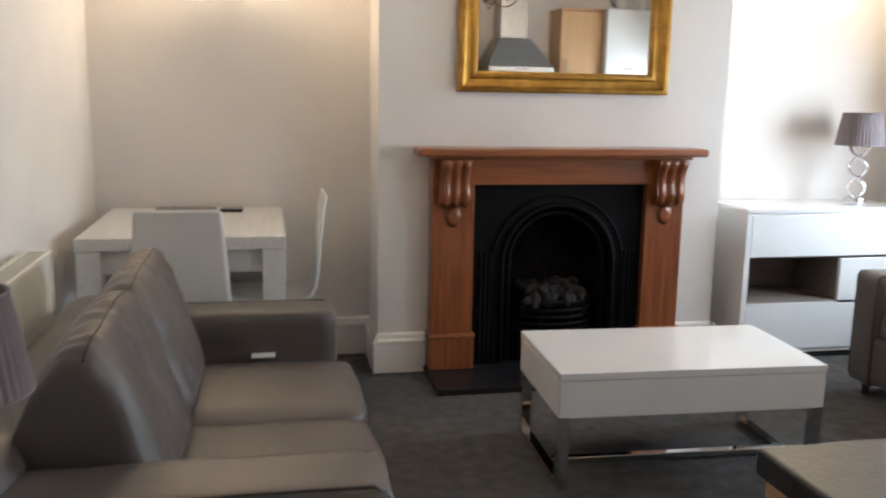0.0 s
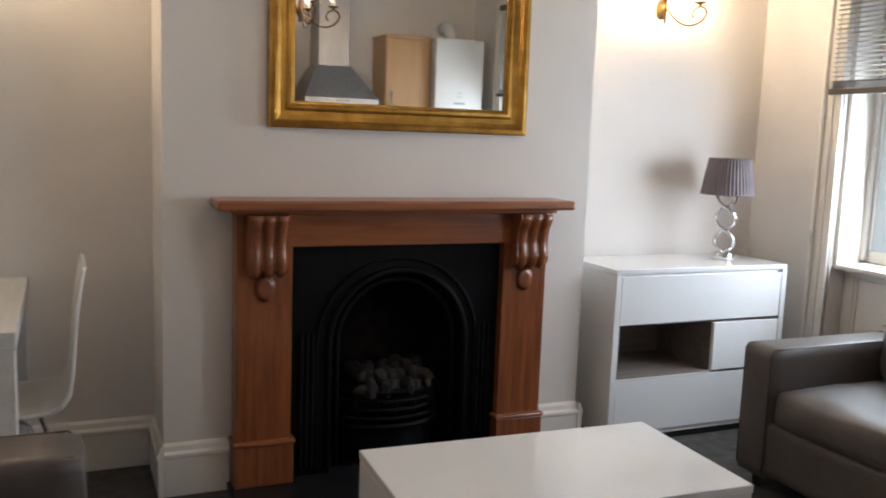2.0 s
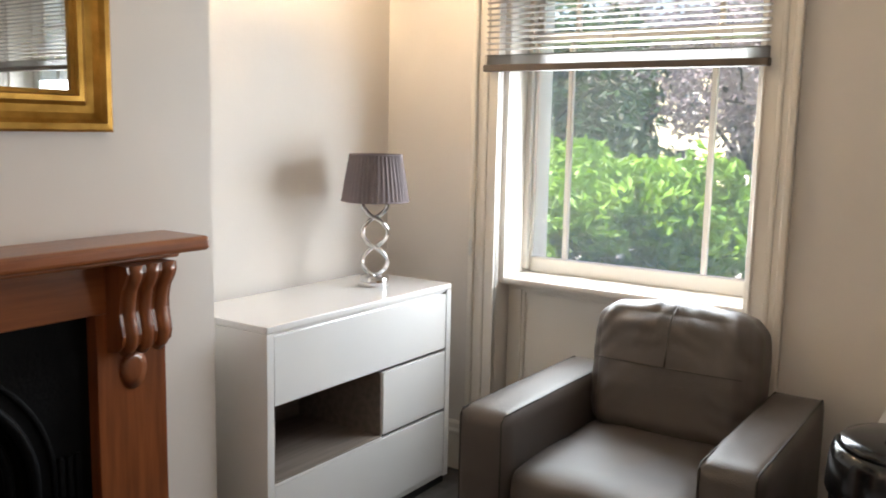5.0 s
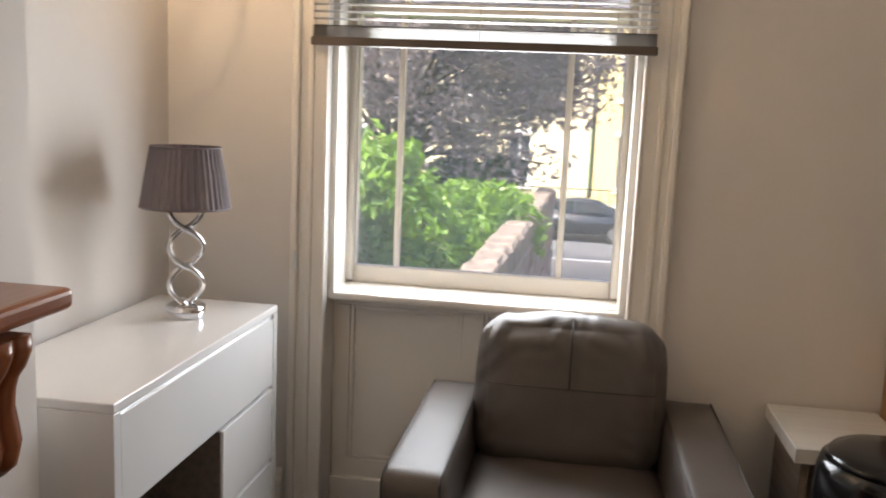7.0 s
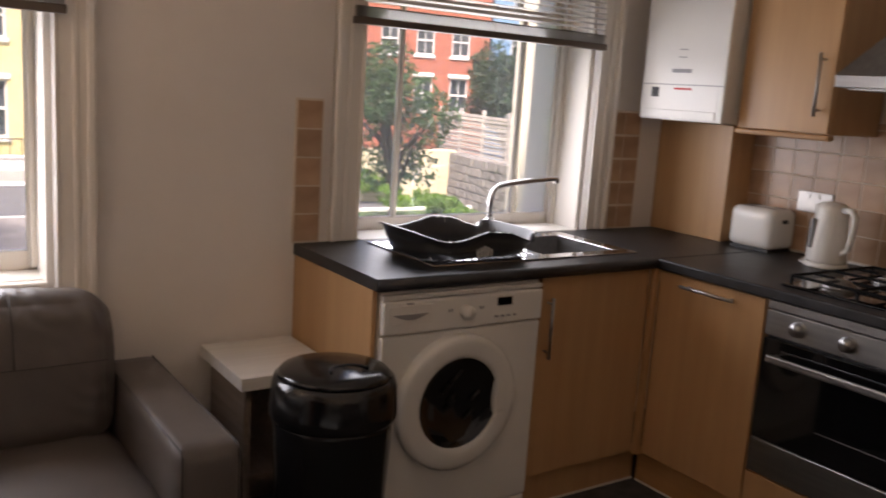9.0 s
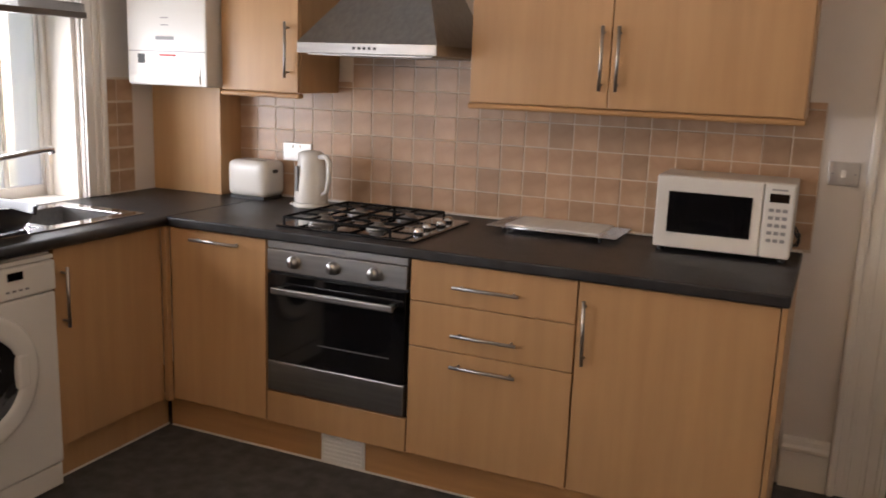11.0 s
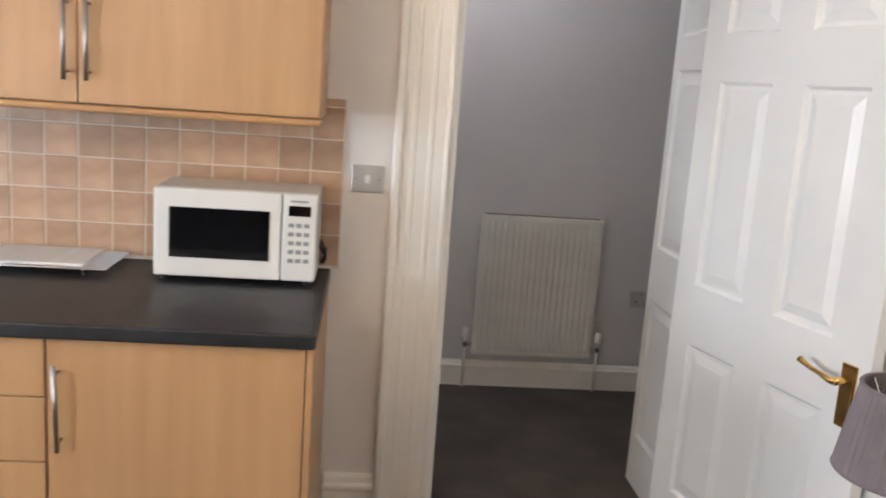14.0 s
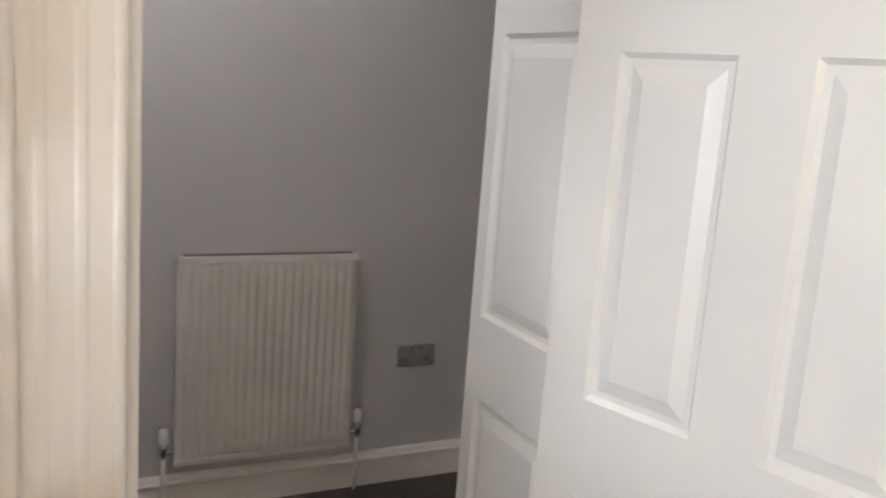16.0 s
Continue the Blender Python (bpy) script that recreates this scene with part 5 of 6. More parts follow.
def ring_x(x0, x1, r0, r1, cy, cz, seg=48):
    """A flat ring facing -x with a rounded front."""
    bm = bmesh.new()
    prof = [(r1, x1), (r1, x0 + 0.012), (r1 - 0.008, x0 + 0.003), (r1 - 0.022, x0), (r0 + 0.02, x0), (r0 + 0.006, x0 + 0.004), (r0, x0 + 0.014), (r0, x1)]
    rings = [[bm.verts.new((x, cy + r * math.cos(2 * math.pi * i / seg), cz + r * math.sin(2 * math.pi * i / seg))) for i in range(seg)] for r, x in prof]
    for a, b in zip(rings, rings[1:]):
        for i in range(seg):
            j = (i + 1) % seg
            bm.faces.new((a[i], a[j], b[j], b[i]))
    bmesh.ops.recalc_face_normals(bm, faces=bm.faces[:])
    return bm


wd = part("porthole_door", ring_x(MF - 0.042, MF, 0.148, 0.225, DCY, DCZ), WHITEGOODS, wm, "round white porthole door", True)
bm = bmesh.new()
rings = [[bm.verts.new((MF - 0.018 + dx, DCY + r * math.cos(2 * math.pi * i / 40), DCZ + r * math.sin(2 * math.pi * i / 40))) for i in range(40)] for r, dx in ((0.15, -0.014), (0.135, -0.004), (0.11, 0.004), (0.06, 0.010), (0.004, 0.012))]
for a, b in zip(rings, rings[1:]):
    for i in range(40):
        j = (i + 1) % 40
        bm.faces.new((a[i], a[j], b[j], b[i]))
part("porthole_glass", bm, BLACKGL, wd, "dark domed porthole glass", True)
part("door_catch", box(MF - 0.044, MF - 0.01, DCY - 0.185, DCY - 0.135, DCZ - 0.055, DCZ + 0.065, 0.010), WHITEGOODS, wd)
rg = random.Random(8)
for i in range(7):
    a = rg.uniform(0, 6.28)
    r = rg.uniform(0.02, 0.1)
    part("drum_paddle", tube([(MF - 0.014, DCY + r * math.cos(a), DCZ + r * math.sin(a) - 0.02), (MF - 0.018, DCY + r * math.cos(a) - 0.03, DCZ + r * math.sin(a) + 0.01)], 0.004, 6), DRUM, wd, smooth=True)
part("drawer", box(MF - 0.009, MF - 0.004, 1.585, 1.745, 0.765, 0.825, 0.003), WHITEGOODS, wm)
part("drawer_grip", prism([(1.60 + 0.13 * i / 10, 0.797 - 0.018 * math.sin(math.pi * i / 10)) for i in range(11)], "x", MF - 0.0115, MF - 0.008), GREYPL, wm)
k = disc((MF - 0.018, 1.46, 0.787), (1, 0, 0), 0.022, 0.028, 24)
box(MF - 0.036, MF - 0.032, 1.457, 1.463, 0.768, 0.806, 0.001, k)
part("dial", k, WHITEGOODS, wm, smooth=True)
part("display", box(MF - 0.0085, MF - 0.005, 1.275, 1.335, 0.795, 0.822, 0.001), BLACKGL, wm, "small black display")
for y in (1.255, 1.28, 1.305, 1.33):
    part("button", box(MF - 0.010, MF - 0.005, y, y + 0.012, 0.757, 0.763, 0.001), GREYPL, wm)
for y in (1.39, 1.40, 1.51, 1.52):
    part("programme_mark", box(MF - 0.0072, MF - 0.005, y, y + 0.006, 0.79, 0.80), GREYPL, wm)
part("badge", box(MF - 0.0072, MF - 0.005, 1.655, 1.68, 0.826, 0.832), GREYPL, wm)

# sink with bowl, drainer and tap
sk = thing("sink", "stainless steel inset sink with a drainer", "sink", (-0.28, 1.05, WZ1))
bm = bmesh.new()
for q in ((-0.50, -0.44, 0.60, 1.52), (-0.12, -0.055, 0.60, 1.52), (-0.44, -0.12, 0.60, 0.665), (-0.44, -0.12, 1.015, 1.06), (-0.44, -0.12, 1.49, 1.52)):
    box(q[0], q[1], q[2], q[3], WZ1, WZ1 + 0.006, 0.002, bm)
box(-0.44, -0.12, 1.06, 1.49, WZ1, WZ1 + 0.003, 0.0, bm)
part("rim", bm, CHROME, sk)
for i in range(9):
    y = 1.09 + i * 0.045
    part("drain_rib", box(-0.42, -0.14, y, y + 0.014, WZ1 + 0.003, WZ1 + 0.0065, 0.002), CHROME, sk)
bm = box(-0.44, -0.12, 0.665, 1.015, 0.745, 0.748)
box(-0.444, -0.44, 0.665, 1.015, 0.745, WZ1 + 0.003, 0.0, bm)
box(-0.12, -0.116, 0.665, 1.015, 0.745, WZ1 + 0.003, 0.0, bm)
box(-0.44, -0.12, 0.661, 0.665, 0.745, WZ1 + 0.003, 0.0, bm)
box(-0.44, -0.12, 1.015, 1.019, 0.745, WZ1 + 0.003, 0.0, bm)
part("bowl", bm, STEEL, sk)
tp = thing("mixer_tap", "chrome swan-neck mixer tap behind the sink", "tap", (-0.075, 0.99, WZ1 + 0.006))
part("tap_body", lathe([(0.026, 0.916), (0.026, 0.925), (0.018, 0.935), (0.018, 0.985), (0.012, 0.99)], -0.075, 0.99, 20), CHROME, tp, smooth=True)
part("spout", tube([(-0.075, 0.99, 0.98), (-0.075, 0.99, 1.06), (-0.076, 0.98, 1.095), (-0.078, 0.955, 1.115), (-0.085, 0.90, 1.125), (-0.10, 0.70, 1.147), (-0.10, 0.685, 1.145), (-0.10, 0.68, 1.13)], [0.012, 0.0115, 0.011, 0.011, 0.011, 0.011, 0.013, 0.012], 12), CHROME, tp, smooth=True)
for s in (-1, 1):
    part("tap_handle", tube([(-0.075, 0.99 + s * 0.018, 0.955), (-0.075, 0.99 + s * 0.055, 0.96)], [0.011, 0.013], 10), CHROME, tp, smooth=True)

# dish rack: wavy-sided tray
dk = thing("dish_rack", "dark grey plastic dish rack with wavy sides on the drainer", "dish rack", (-0.28, 1.3, WZ1 + 0.007))
RX0, RX1, RY0, RY1, RZ = -0.475, -0.13, 1.045, 1.545, WZ1 + 0.009


def rack_wall():
    bm = bmesh.new()
    pts = []
    n = 60
    for i in range(n):
        a = 2 * math.pi * i / n
        c, s = math.cos(a), math.sin(a)
        e = 0.45
        px = abs(c) ** e * (1 if c >= 0 else -1)
        py = abs(s) ** e * (1 if s >= 0 else -1)
        pts.append((px, py))
    cx, cy, hx, hy = (RX0 + RX1) / 2, (RY0 + RY1) / 2, (RX1 - RX0) / 2, (RY1 - RY0) / 2
    rings = []
    for k, inset in ((0.0, 0.03), (0.5, 0.012), (1.0, 0.0), (1.0, -0.010)):
        ring = []
        for px, py in pts:
            h = 0.085 + 0.02 * math.cos((py + 0.15) * math.pi * 1.35) - 0.02 * (1 - py) * 0.5
            if abs(px) < 0.9:
                h = max(h, 0.075)
            ring.append(bm.verts.new((cx + px * (hx - inset), cy + py * (hy - inset), RZ + h * k)))
        rings.append(ring)
    for a, b in zip(rings, rings[1:]):
        for i in range(n):
            j = (i + 1) % n
            bm.faces.new((a[i], a[j], b[j], b[i]))
    return bm


rk = part("rack_wall", rack_wall(), RACKPL, dk, smooth=True)
md = rk.modifiers.new("thick", "SOLIDIFY")
md.thickness = 0.004
for i in range(12):
    y = RY0 + 0.05 + i * 0.036
    part("rack_rib", tube([(RX0 + 0.035, y, RZ + 0.006), (-0.33, y, RZ + 0.006), (-0.32, y, RZ + 0.05), (-0.31, y, RZ + 0.006), (RX1 - 0.035, y, RZ + 0.006)], 0.0028, 6), RACKPL, dk)
for i in range(5):
    part("cutlery_slit", box(RX0 - 0.002, RX0 + 0.004, 1.27 + i * 0.014, 1.277 + i * 0.014, RZ + 0.012, RZ + 0.035 + 0.006 * (2 - abs(i - 2)), 0.001), WPLY, dk)

# hob
hb = thing("gas_hob", "black glass four-burner gas hob with steel knobs", "hob", (-1.37, 0.27, WZ1))
part("hob_plate", box(-1.66, -1.075, 0.02, 0.53, WZ1, WZ1 + 0.010, 0.004), BLACKGL, hb)
for i, (x, y, r) in enumerate(((-1.20, 0.40, 0.045), (-1.22, 0.15, 0.035), (-1.44, 0.40, 0.028), (-1.44, 0.14, 0.036))):
    b_ = part("burner", lathe([(r + 0.012, WZ1 + 0.010), (r + 0.010, WZ1 + 0.018), (r, WZ1 + 0.022), (r, WZ1 + 0.028)], x, y, 24), STEEL, hb, smooth=True)
    part("burner_cap", lathe([(r * 0.82, WZ1 + 0.028), (r * 0.80, WZ1 + 0.034), (r * 0.1, WZ1 + 0.036)], x, y, 24), STEEL, b_, smooth=True)
for x0, x1 in ((-1.325, -1.10), (-1.555, -1.33)):
    g = bmesh.new()
    z = WZ1 + 0.038
    for seg_ in (((x0, 0.04), (x1, 0.04)), ((x0, 0.51), (x1, 0.51)), ((x0, 0.04), (x0, 0.51)), ((x1, 0.04), (x1, 0.51)), ((x0, 0.275), (x1, 0.275))):
        tube([(seg_[0][0], seg_[0][1], z), (seg_[1][0], seg_[1][1], z)], 0.005, 6, g)
    xm = (x0 + x1) / 2
    for yy in (0.145, 0.40):
        for dx, dy in ((1, 0), (-1, 0), (0, 1), (0, -1)):
            tube([(xm + dx * 0.112, yy + dy * 0.115, z), (xm + dx * 0.03, yy + dy * 0.03, z)], 0.0045, 6, g)
    for xx in (x0, x1):
        for yy in (0.04, 0.51):
            tube([(xx, yy, z), (xx, yy, WZ1 + 0.010)], 0.005, 6, g)
    part("pan_support", g, IRON, hb, "black cast pan support")
for i, (x, y) in enumerate(((-1.615, 0.40), (-1.60, 0.30), (-1.615, 0.20), (-1.60, 0.10))):
    part("control_knob", lathe([(0.019, WZ1 + 0.010), (0.019, WZ1 + 0.022), (0.015, WZ1 + 0.032), (0.006, WZ1 + 0.033)], x, y, 18), CHROME, hb, "shiny round hob knob", True)

# small things on the worktop
mw = thing("microwave", "white microwave oven with a dark window", "microwave", (-2.645, 0.0, WZ1))
part("body", box(-2.876, -2.415, -0.13, 0.105, 0.925, 1.182, 0.006), WHITEGOODS, mw)
fr = part("door", box(-2.775, -2.416, 0.105, 0.124, 0.926, 1.181, 0.006), WHITEGOODS, mw)
part("window", box(-2.742, -2.46, 0.124, 0.1265, 0.982, 1.128, 0.002), BLACKGL, fr, "dark microwave window")
cp = part("control_panel", box(-2.875, -2.778, 0.105, 0.124, 0.926, 1.181, 0.006), WHITEGOODS, mw)
part("display", box(-2.858, -2.795, 0.124, 0.1255, 1.118, 1.148, 0.001), BLACKGL, cp)
for r in range(5):
    for c in range(3):
        part("button", box(-2.856 + c * 0.022, -2.84 + c * 0.022, 0.124, 0.1252, 1.085 - r * 0.026, 1.097 - r * 0.026, 0.001), GREYPL, cp)
part("label_bar", box(-2.85, -2.80, 0.124, 0.1252, 1.158, 1.164), GREYPL, cp)
for x in (-2.85, -2.44):
    for y in (-0.11, 0.08):
        part("foot", disc((x, y, 0.918), (0, 0, 1), 0.014, 0.016, 10), BLACKPL, mw)
cable = thing("power_cable", "black looped power cable behind the microwave", "cable", (-2.90, -0.10, WZ1))
pts = [(-2.885 - 0.012 * math.sin(t * 1.3), -0.12 + 0.04 * math.cos(t), 0.945 + 0.03 * math.sin(t) + 0.004 * t) for t in [i * 0.45 for i in range(30)]]
part("cord", tube(pts, 0.0035, 6), BLACKPL, cable, smooth=True)

tr = thing("cooling_rack_tray", "white board lying on a chrome wire rack", "rack", (-2.02, -0.02, WZ1))
for i in range(13):
    y = -0.135 + i * 0.021
    part("wire", tube([(-2.285, y, 0.930), (-1.775, y, 0.930)], 0.0034, 6), CHROME, tr, smooth=True)
for x in (-2.22, -1.84):
    part("cross_wire", tube([(x, -0.14, 0.926), (x, 0.122, 0.926)], 0.003, 6), CHROME, tr, smooth=True)
    for y in (-0.12, 0.10):
        part("foot", disc((x, y, 0.918), (0, 0, 1), 0.007, 0.016, 8), BLACKPL, tr)
part("board", box(-2.215, -1.845, -0.125, 0.105, 0.933, 0.942, 0.003), WLAM, tr, "pale white board")

kt = thing("kettle", "white plastic jug kettle on its base", "kettle", (-0.905, 0.02, WZ1))
part("power_base", lathe([(0.078, 0.91), (0.080, 0.914), (0.078, 0.926), (0.06, 0.928)], -0.905, 0.02, 32), WHITEGOODS, kt, smooth=True)
part("jug", lathe([(0.072, 0.928), (0.074, 0.94), (0.070, 1.0), (0.062, 1.08), (0.057, 1.125), (0.055, 1.14), (0.04, 1.150), (0.012, 1.155)], -0.905, 0.02, 32), WHITEGOODS, kt, smooth=True)
part("handle", tube([(-0.955, 0.035, 1.13), (-0.995, 0.045, 1.132), (-1.015, 0.05, 1.11), (-1.012, 0.05, 1.04), (-1.0, 0.047, 0.985), (-0.97, 0.04, 0.965)], [0.012, 0.012, 0.012, 0.011, 0.010, 0.008], 10), WHITEGOODS, kt, "cream loop handle", True)
part("water_gauge", box(-0.882, -0.866, 0.078, 0.092, 0.98, 1.09, 0.004), GREYPL, kt, "grey water gauge")
part("spout", prism([(-0.885, 0.035), (-0.84, 0.022), (-0.885, 0.005)], "z", 1.10, 1.143), WHITEGOODS, kt)
part("cable", tube([(-0.85, 0.05, 0.914), (-0.81, 0.04, 0.914), (-0.79, -0.02, 0.914), (-0.78, -0.12, 0.914)], 0.004, 6), WHITEGOODS, kt, smooth=True)

to = thing("toaster", "white two-slot toaster on the worktop corner", "toaster", (-0.56, -0.06, WZ1))
part("body", soft(-0.665, -0.455, -0.135, 0.03, 0.920, 1.083, 0.028, 0.003, 0.0, 8), WHITEGOODS, to, smooth=True)
for y in (-0.085, -0.03):
    part("slot", box(-0.64, -0.48, y, y + 0.022, 1.081, 1.0855, 0.002), BLACKPL, to)
part("foot_rail", box(-0.65, -0.47, -0.125, 0.02, 0.91, 0.922), BLACKPL, to)
part("lever", box(-0.676, -0.664, -0.06, -0.03, 1.03, 1.045, 0.003), BLACKPL, to)
wall_plate("double_socket", "double power socket in the tiled splashback", "socket", -0.80, -0.645, YS + 0.010, 1.08, 1.165, 1,
           [("rocker", (-0.745, -0.732, 1.14, 1.155), WHITEGOODS), ("rocker", (-0.703, -0.69, 1.14, 1.155), WHITEGOODS)])
pg = thing("plug", "white plug in the kitchen socket", "plug", (-0.77, YS + 0.04, 1.10))
part("plug_body", box(-0.79, -0.745, YS + 0.0235, YS + 0.05, 1.085, 1.125, 0.006), WHITEGOODS, pg)

# boxing under the boiler, boiler, wall cabinets, hood
tagged(part("pipe_boxing", box(-0.40, -0.002, YS + 0.001, 0.0, WZ1 + 0.001, 1.40, 0.002), BEECH), "beech-effect pipe boxing below the boiler", "kitchen panel")
bo = thing("boiler", "white wall-hung gas boiler with a printed label", "boiler", (-0.31, 0.05, 1.405))
part("casing", box(-0.532, -0.10, -0.155, 0.25, 1.408, 2.13, 0.008), WHITEGOODS, bo)
part("flap_line", box(-0.525, -0.107, 0.25, 0.2515, 1.55, 1.554), GREYPL, bo)
lb = part("label_sheet", box(-0.50, -0.17, 0.25, 0.2512, 1.455, 1.545), WHITEGOODS, bo, "white printed label")
part("code_block", box(-0.20, -0.16, 0.2512, 0.2525, 1.50, 1.54), BLACKPL, lb)
part("print_bar", box(-0.37, -0.28, 0.2512, 0.2525, 1.532, 1.54), REDPRINT, lb)
part("print_bar", box(-0.36, -0.26, 0.25, 0.2515, 1.60, 1.615), GREYPL, bo)
part("print_bar", box(-0.33, -0.29, 0.25, 0.2515, 1.66, 1.664), GREYPL, bo)
part("print_bar", box(-0.33, -0.29, 0.25, 0.2515, 1.69, 1.694), GREYPL, bo)
part("control_flap", box(-0.50, -0.13, 0.25, 0.256, 1.418, 1.45, 0.002), WHITEGOODS, bo)
part("flue", tube([(-0.31, 0.02, 2.13), (-0.31, 0.02, 2.19), (-0.31, 0.0, 2.23), (-0.31, -0.05, 2.245), (-0.31, -0.155, 2.245)], 0.055, 20), WHITEGOODS, bo, "white elbow flue", True)


def wall_cabinet(x0, x1, z0, z1, y, doors, label, shade_):
    c = thing("wall_cabinet", label, "kitchen cabinet", ((x0 + x1) / 2, 0, z0), "wall cabinets")
    part("body", box(x0, x1, YS + 0.002, y - 0.02, z0, z1, 0.002), BEECH, c)
    for a, b, hx in doors:
        d_ = part("door", box(a, b, y - 0.018, y, z0 + 0.002, z1 - 0.002, 0.003), BEECH, c)
        bar_handle("handle", (hx, y + 0.03, 1.462), (hx, y + 0.03, 1.685), (0, 0.03, 0), d_)
    part("light_pelmet", box(x0 - 0.006, x1 + 0.006, y - 0.035, y + 0.004, z0 - 0.022, z0 - 0.001, 0.008), BEECHH, c, "rounded light pelmet")
    part("cornice", box(x0 - 0.008, x1 + 0.008, YS + 0.002, y + 0.012, z1 + 0.001, z1 + 0.022, 0.006), BEECHH, c)


wall_cabinet(-0.935, -0.545, 1.40, 2.11, 0.17, [(-0.933, -0.547, -0.888)], "single-door beech-effect wall cabinet beside the boiler", 0)
wall_cabinet(-2.876, -1.698, 1.40, 2.11, 0.17, [(-2.226, -1.70, -2.20), (-2.874, -2.229, -2.258)], "double-door beech-effect wall cabinet", 0)

hd_ = thing("cooker_hood", "stainless steel pyramid cooker hood over the hob", "cooker hood", (-1.33, 0.1, 1.56))
HX0, HX1, HY1 = -1.645, -1.055, 0.36
part("hood_band", box(HX0, HX1, YS + 0.002, HY1, 1.562, 1.603, 0.003), STEEL, hd_)
bm = bmesh.new()
lo = [bm.verts.new(p) for p in ((HX0, YS + 0.003, 1.603), (HX1, YS + 0.003, 1.603), (HX1, HY1, 1.603), (HX0, HY1, 1.603))]
hi = [bm.verts.new(p) for p in ((-1.49, YS + 0.003, 1.86), (-1.21, YS + 0.003, 1.86), (-1.21, 0.12, 1.86), (-1.49, 0.12, 1.86))]
for i in range(4):
    j = (i + 1) % 4
    bm.faces.new((lo[i], lo[j], hi[j], hi[i]))
bm.faces.new(lo[::-1])
bm.faces.new(hi)
bmesh.ops.recalc_face_normals(bm, faces=bm.faces[:])
part("pyramid", bm, STEELV, hd_)
part("chimney", box(-1.475, -1.225, YS + 0.003, 0.10, 1.86, 2.70, 0.002), STEELV, hd_)
part("filter", box(HX0 + 0.03, HX1 - 0.03, YS + 0.03, HY1 - 0.03, 1.556, 1.561), STEEL, hd_)
for i in range(5):
    part("switch", box(-1.40 + i * 0.022, -1.388 + i * 0.022, HY1, HY1 + 0.003, 1.578, 1.588, 0.001), BLACKPL, hd_)

# bin
bn = thing("waste_bin", "black plastic bin with a swing lid", "bin", (-0.735, 1.98, 0))
part("bin_body", lathe([(0.135, 0.0), (0.138, 0.01), (0.165, 0.56), (0.168, 0.58)], -0.735, 1.98, 40), BINPL, bn, smooth=True)
part("bin_collar", lathe([(0.172, 0.575), (0.176, 0.585), (0.175, 0.61), (0.171, 0.665), (0.164, 0.688), (0.15, 0.696)], -0.735, 1.98, 40), BINPL, bn, smooth=True)
bm = lathe([(0.158, 0.693), (0.147, 0.706), (0.115, 0.715), (0.06, 0.720), (0.01, 0.721)], -0.735, 1.98, 40)
lid = part("swing_lid", bm, BINPL, bn, "glossy black swing lid", True)
part("lid_grip", tube([(-0.80 + 0.04 * math.cos(a), 1.97 + 0.055 * math.sin(a), 0.720) for a in [math.pi * i / 12 - 1.57 for i in range(13)]], 0.005, 6), BINPL, lid, smooth=True)

# ---- wall tiles, one by one ----
def tile_mesh(w, h, t=0.008):
    b = box(-w / 2, w / 2, -t / 2, t / 2, -h / 2, h / 2, 0.0022, seg=1)
    me = bpy.data.meshes.new("tile")
    b.to_mesh(me)
    b.free()
    me.materials.append(TILE)
    return me


sp = tagged(part("splashback", box(-2.938, -0.401, YS + 0.0005, YS + 0.0096, WZ1 + 0.0005, 1.452), GROUT), "cream grout bed with beige terracotta wall tiles", "splashback", kind="structure")
P = 0.1015
tm = tile_mesh(P - 0.0035, P - 0.0035)
tg = random.Random(3)
rows_n = 5
z = WZ1 + 0.008 + P / 2
for r in range(rows_n):
    x = -2.936 + P / 2
    off = 0.0
    while x < -0.41:
        piece("tile", tm, sp, (x, YS + 0.0072 + tg.uniform(-0.0006, 0.0006), z), (tg.uniform(-0.004, 0.004), tg.uniform(-0.004, 0.004), tg.uniform(-0.004, 0.004)))
        x += P
    z += P
# the upper row shows beside the cabinets and up behind the hood
b_ = tagged(part("splashback", box(-1.694, -0.94, YS + 0.0005, YS + 0.0096, 1.4525, 1.56), GROUT), "cream grout bed behind the cooker hood", "splashback", kind="structure")
zb = z - P / 2 + 0.0018
cut_lo, cut_hi = tile_mesh(P - 0.0035, 1.451 - zb), tile_mesh(P - 0.0035, 1.559 - zb - P)
x = -2.936 + P / 2
while x < -0.41:
    if -1.66 < x < -0.98:
        piece("tile", tm, b_, (x, YS + 0.0072, z), (0, tg.uniform(-0.004, 0.004), 0))
        piece("tile", cut_hi, b_, (x, YS + 0.0072, (1.559 + zb + P) / 2))
    else:
        piece("tile", cut_lo, sp, (x, YS + 0.0072, (1.451 + zb) / 2))
    x += P
tme = tile_mesh(0.094, 0.0945)
for y0, cols in ((1.690, 1), (0.135, 2)):
    w = cols * 0.097 + 0.004
    b_ = tagged(part("splashback", box(-0.0092, -0.0005, y0, y0 + w, WZ1 + 0.0005, 1.432 if cols == 2 else 1.412), GROUT), "cream grout bed with a strip of beige tiles by the window", "splashback", kind="structure")
    for c in range(cols):
        for r in range(5):
            piece("tile", tme, b_, (-0.0068, y0 + 0.05 + c * 0.097, WZ1 + 0.054 + r * (0.0985 if cols == 1 else 0.103)), (0, 0, radians(90)))

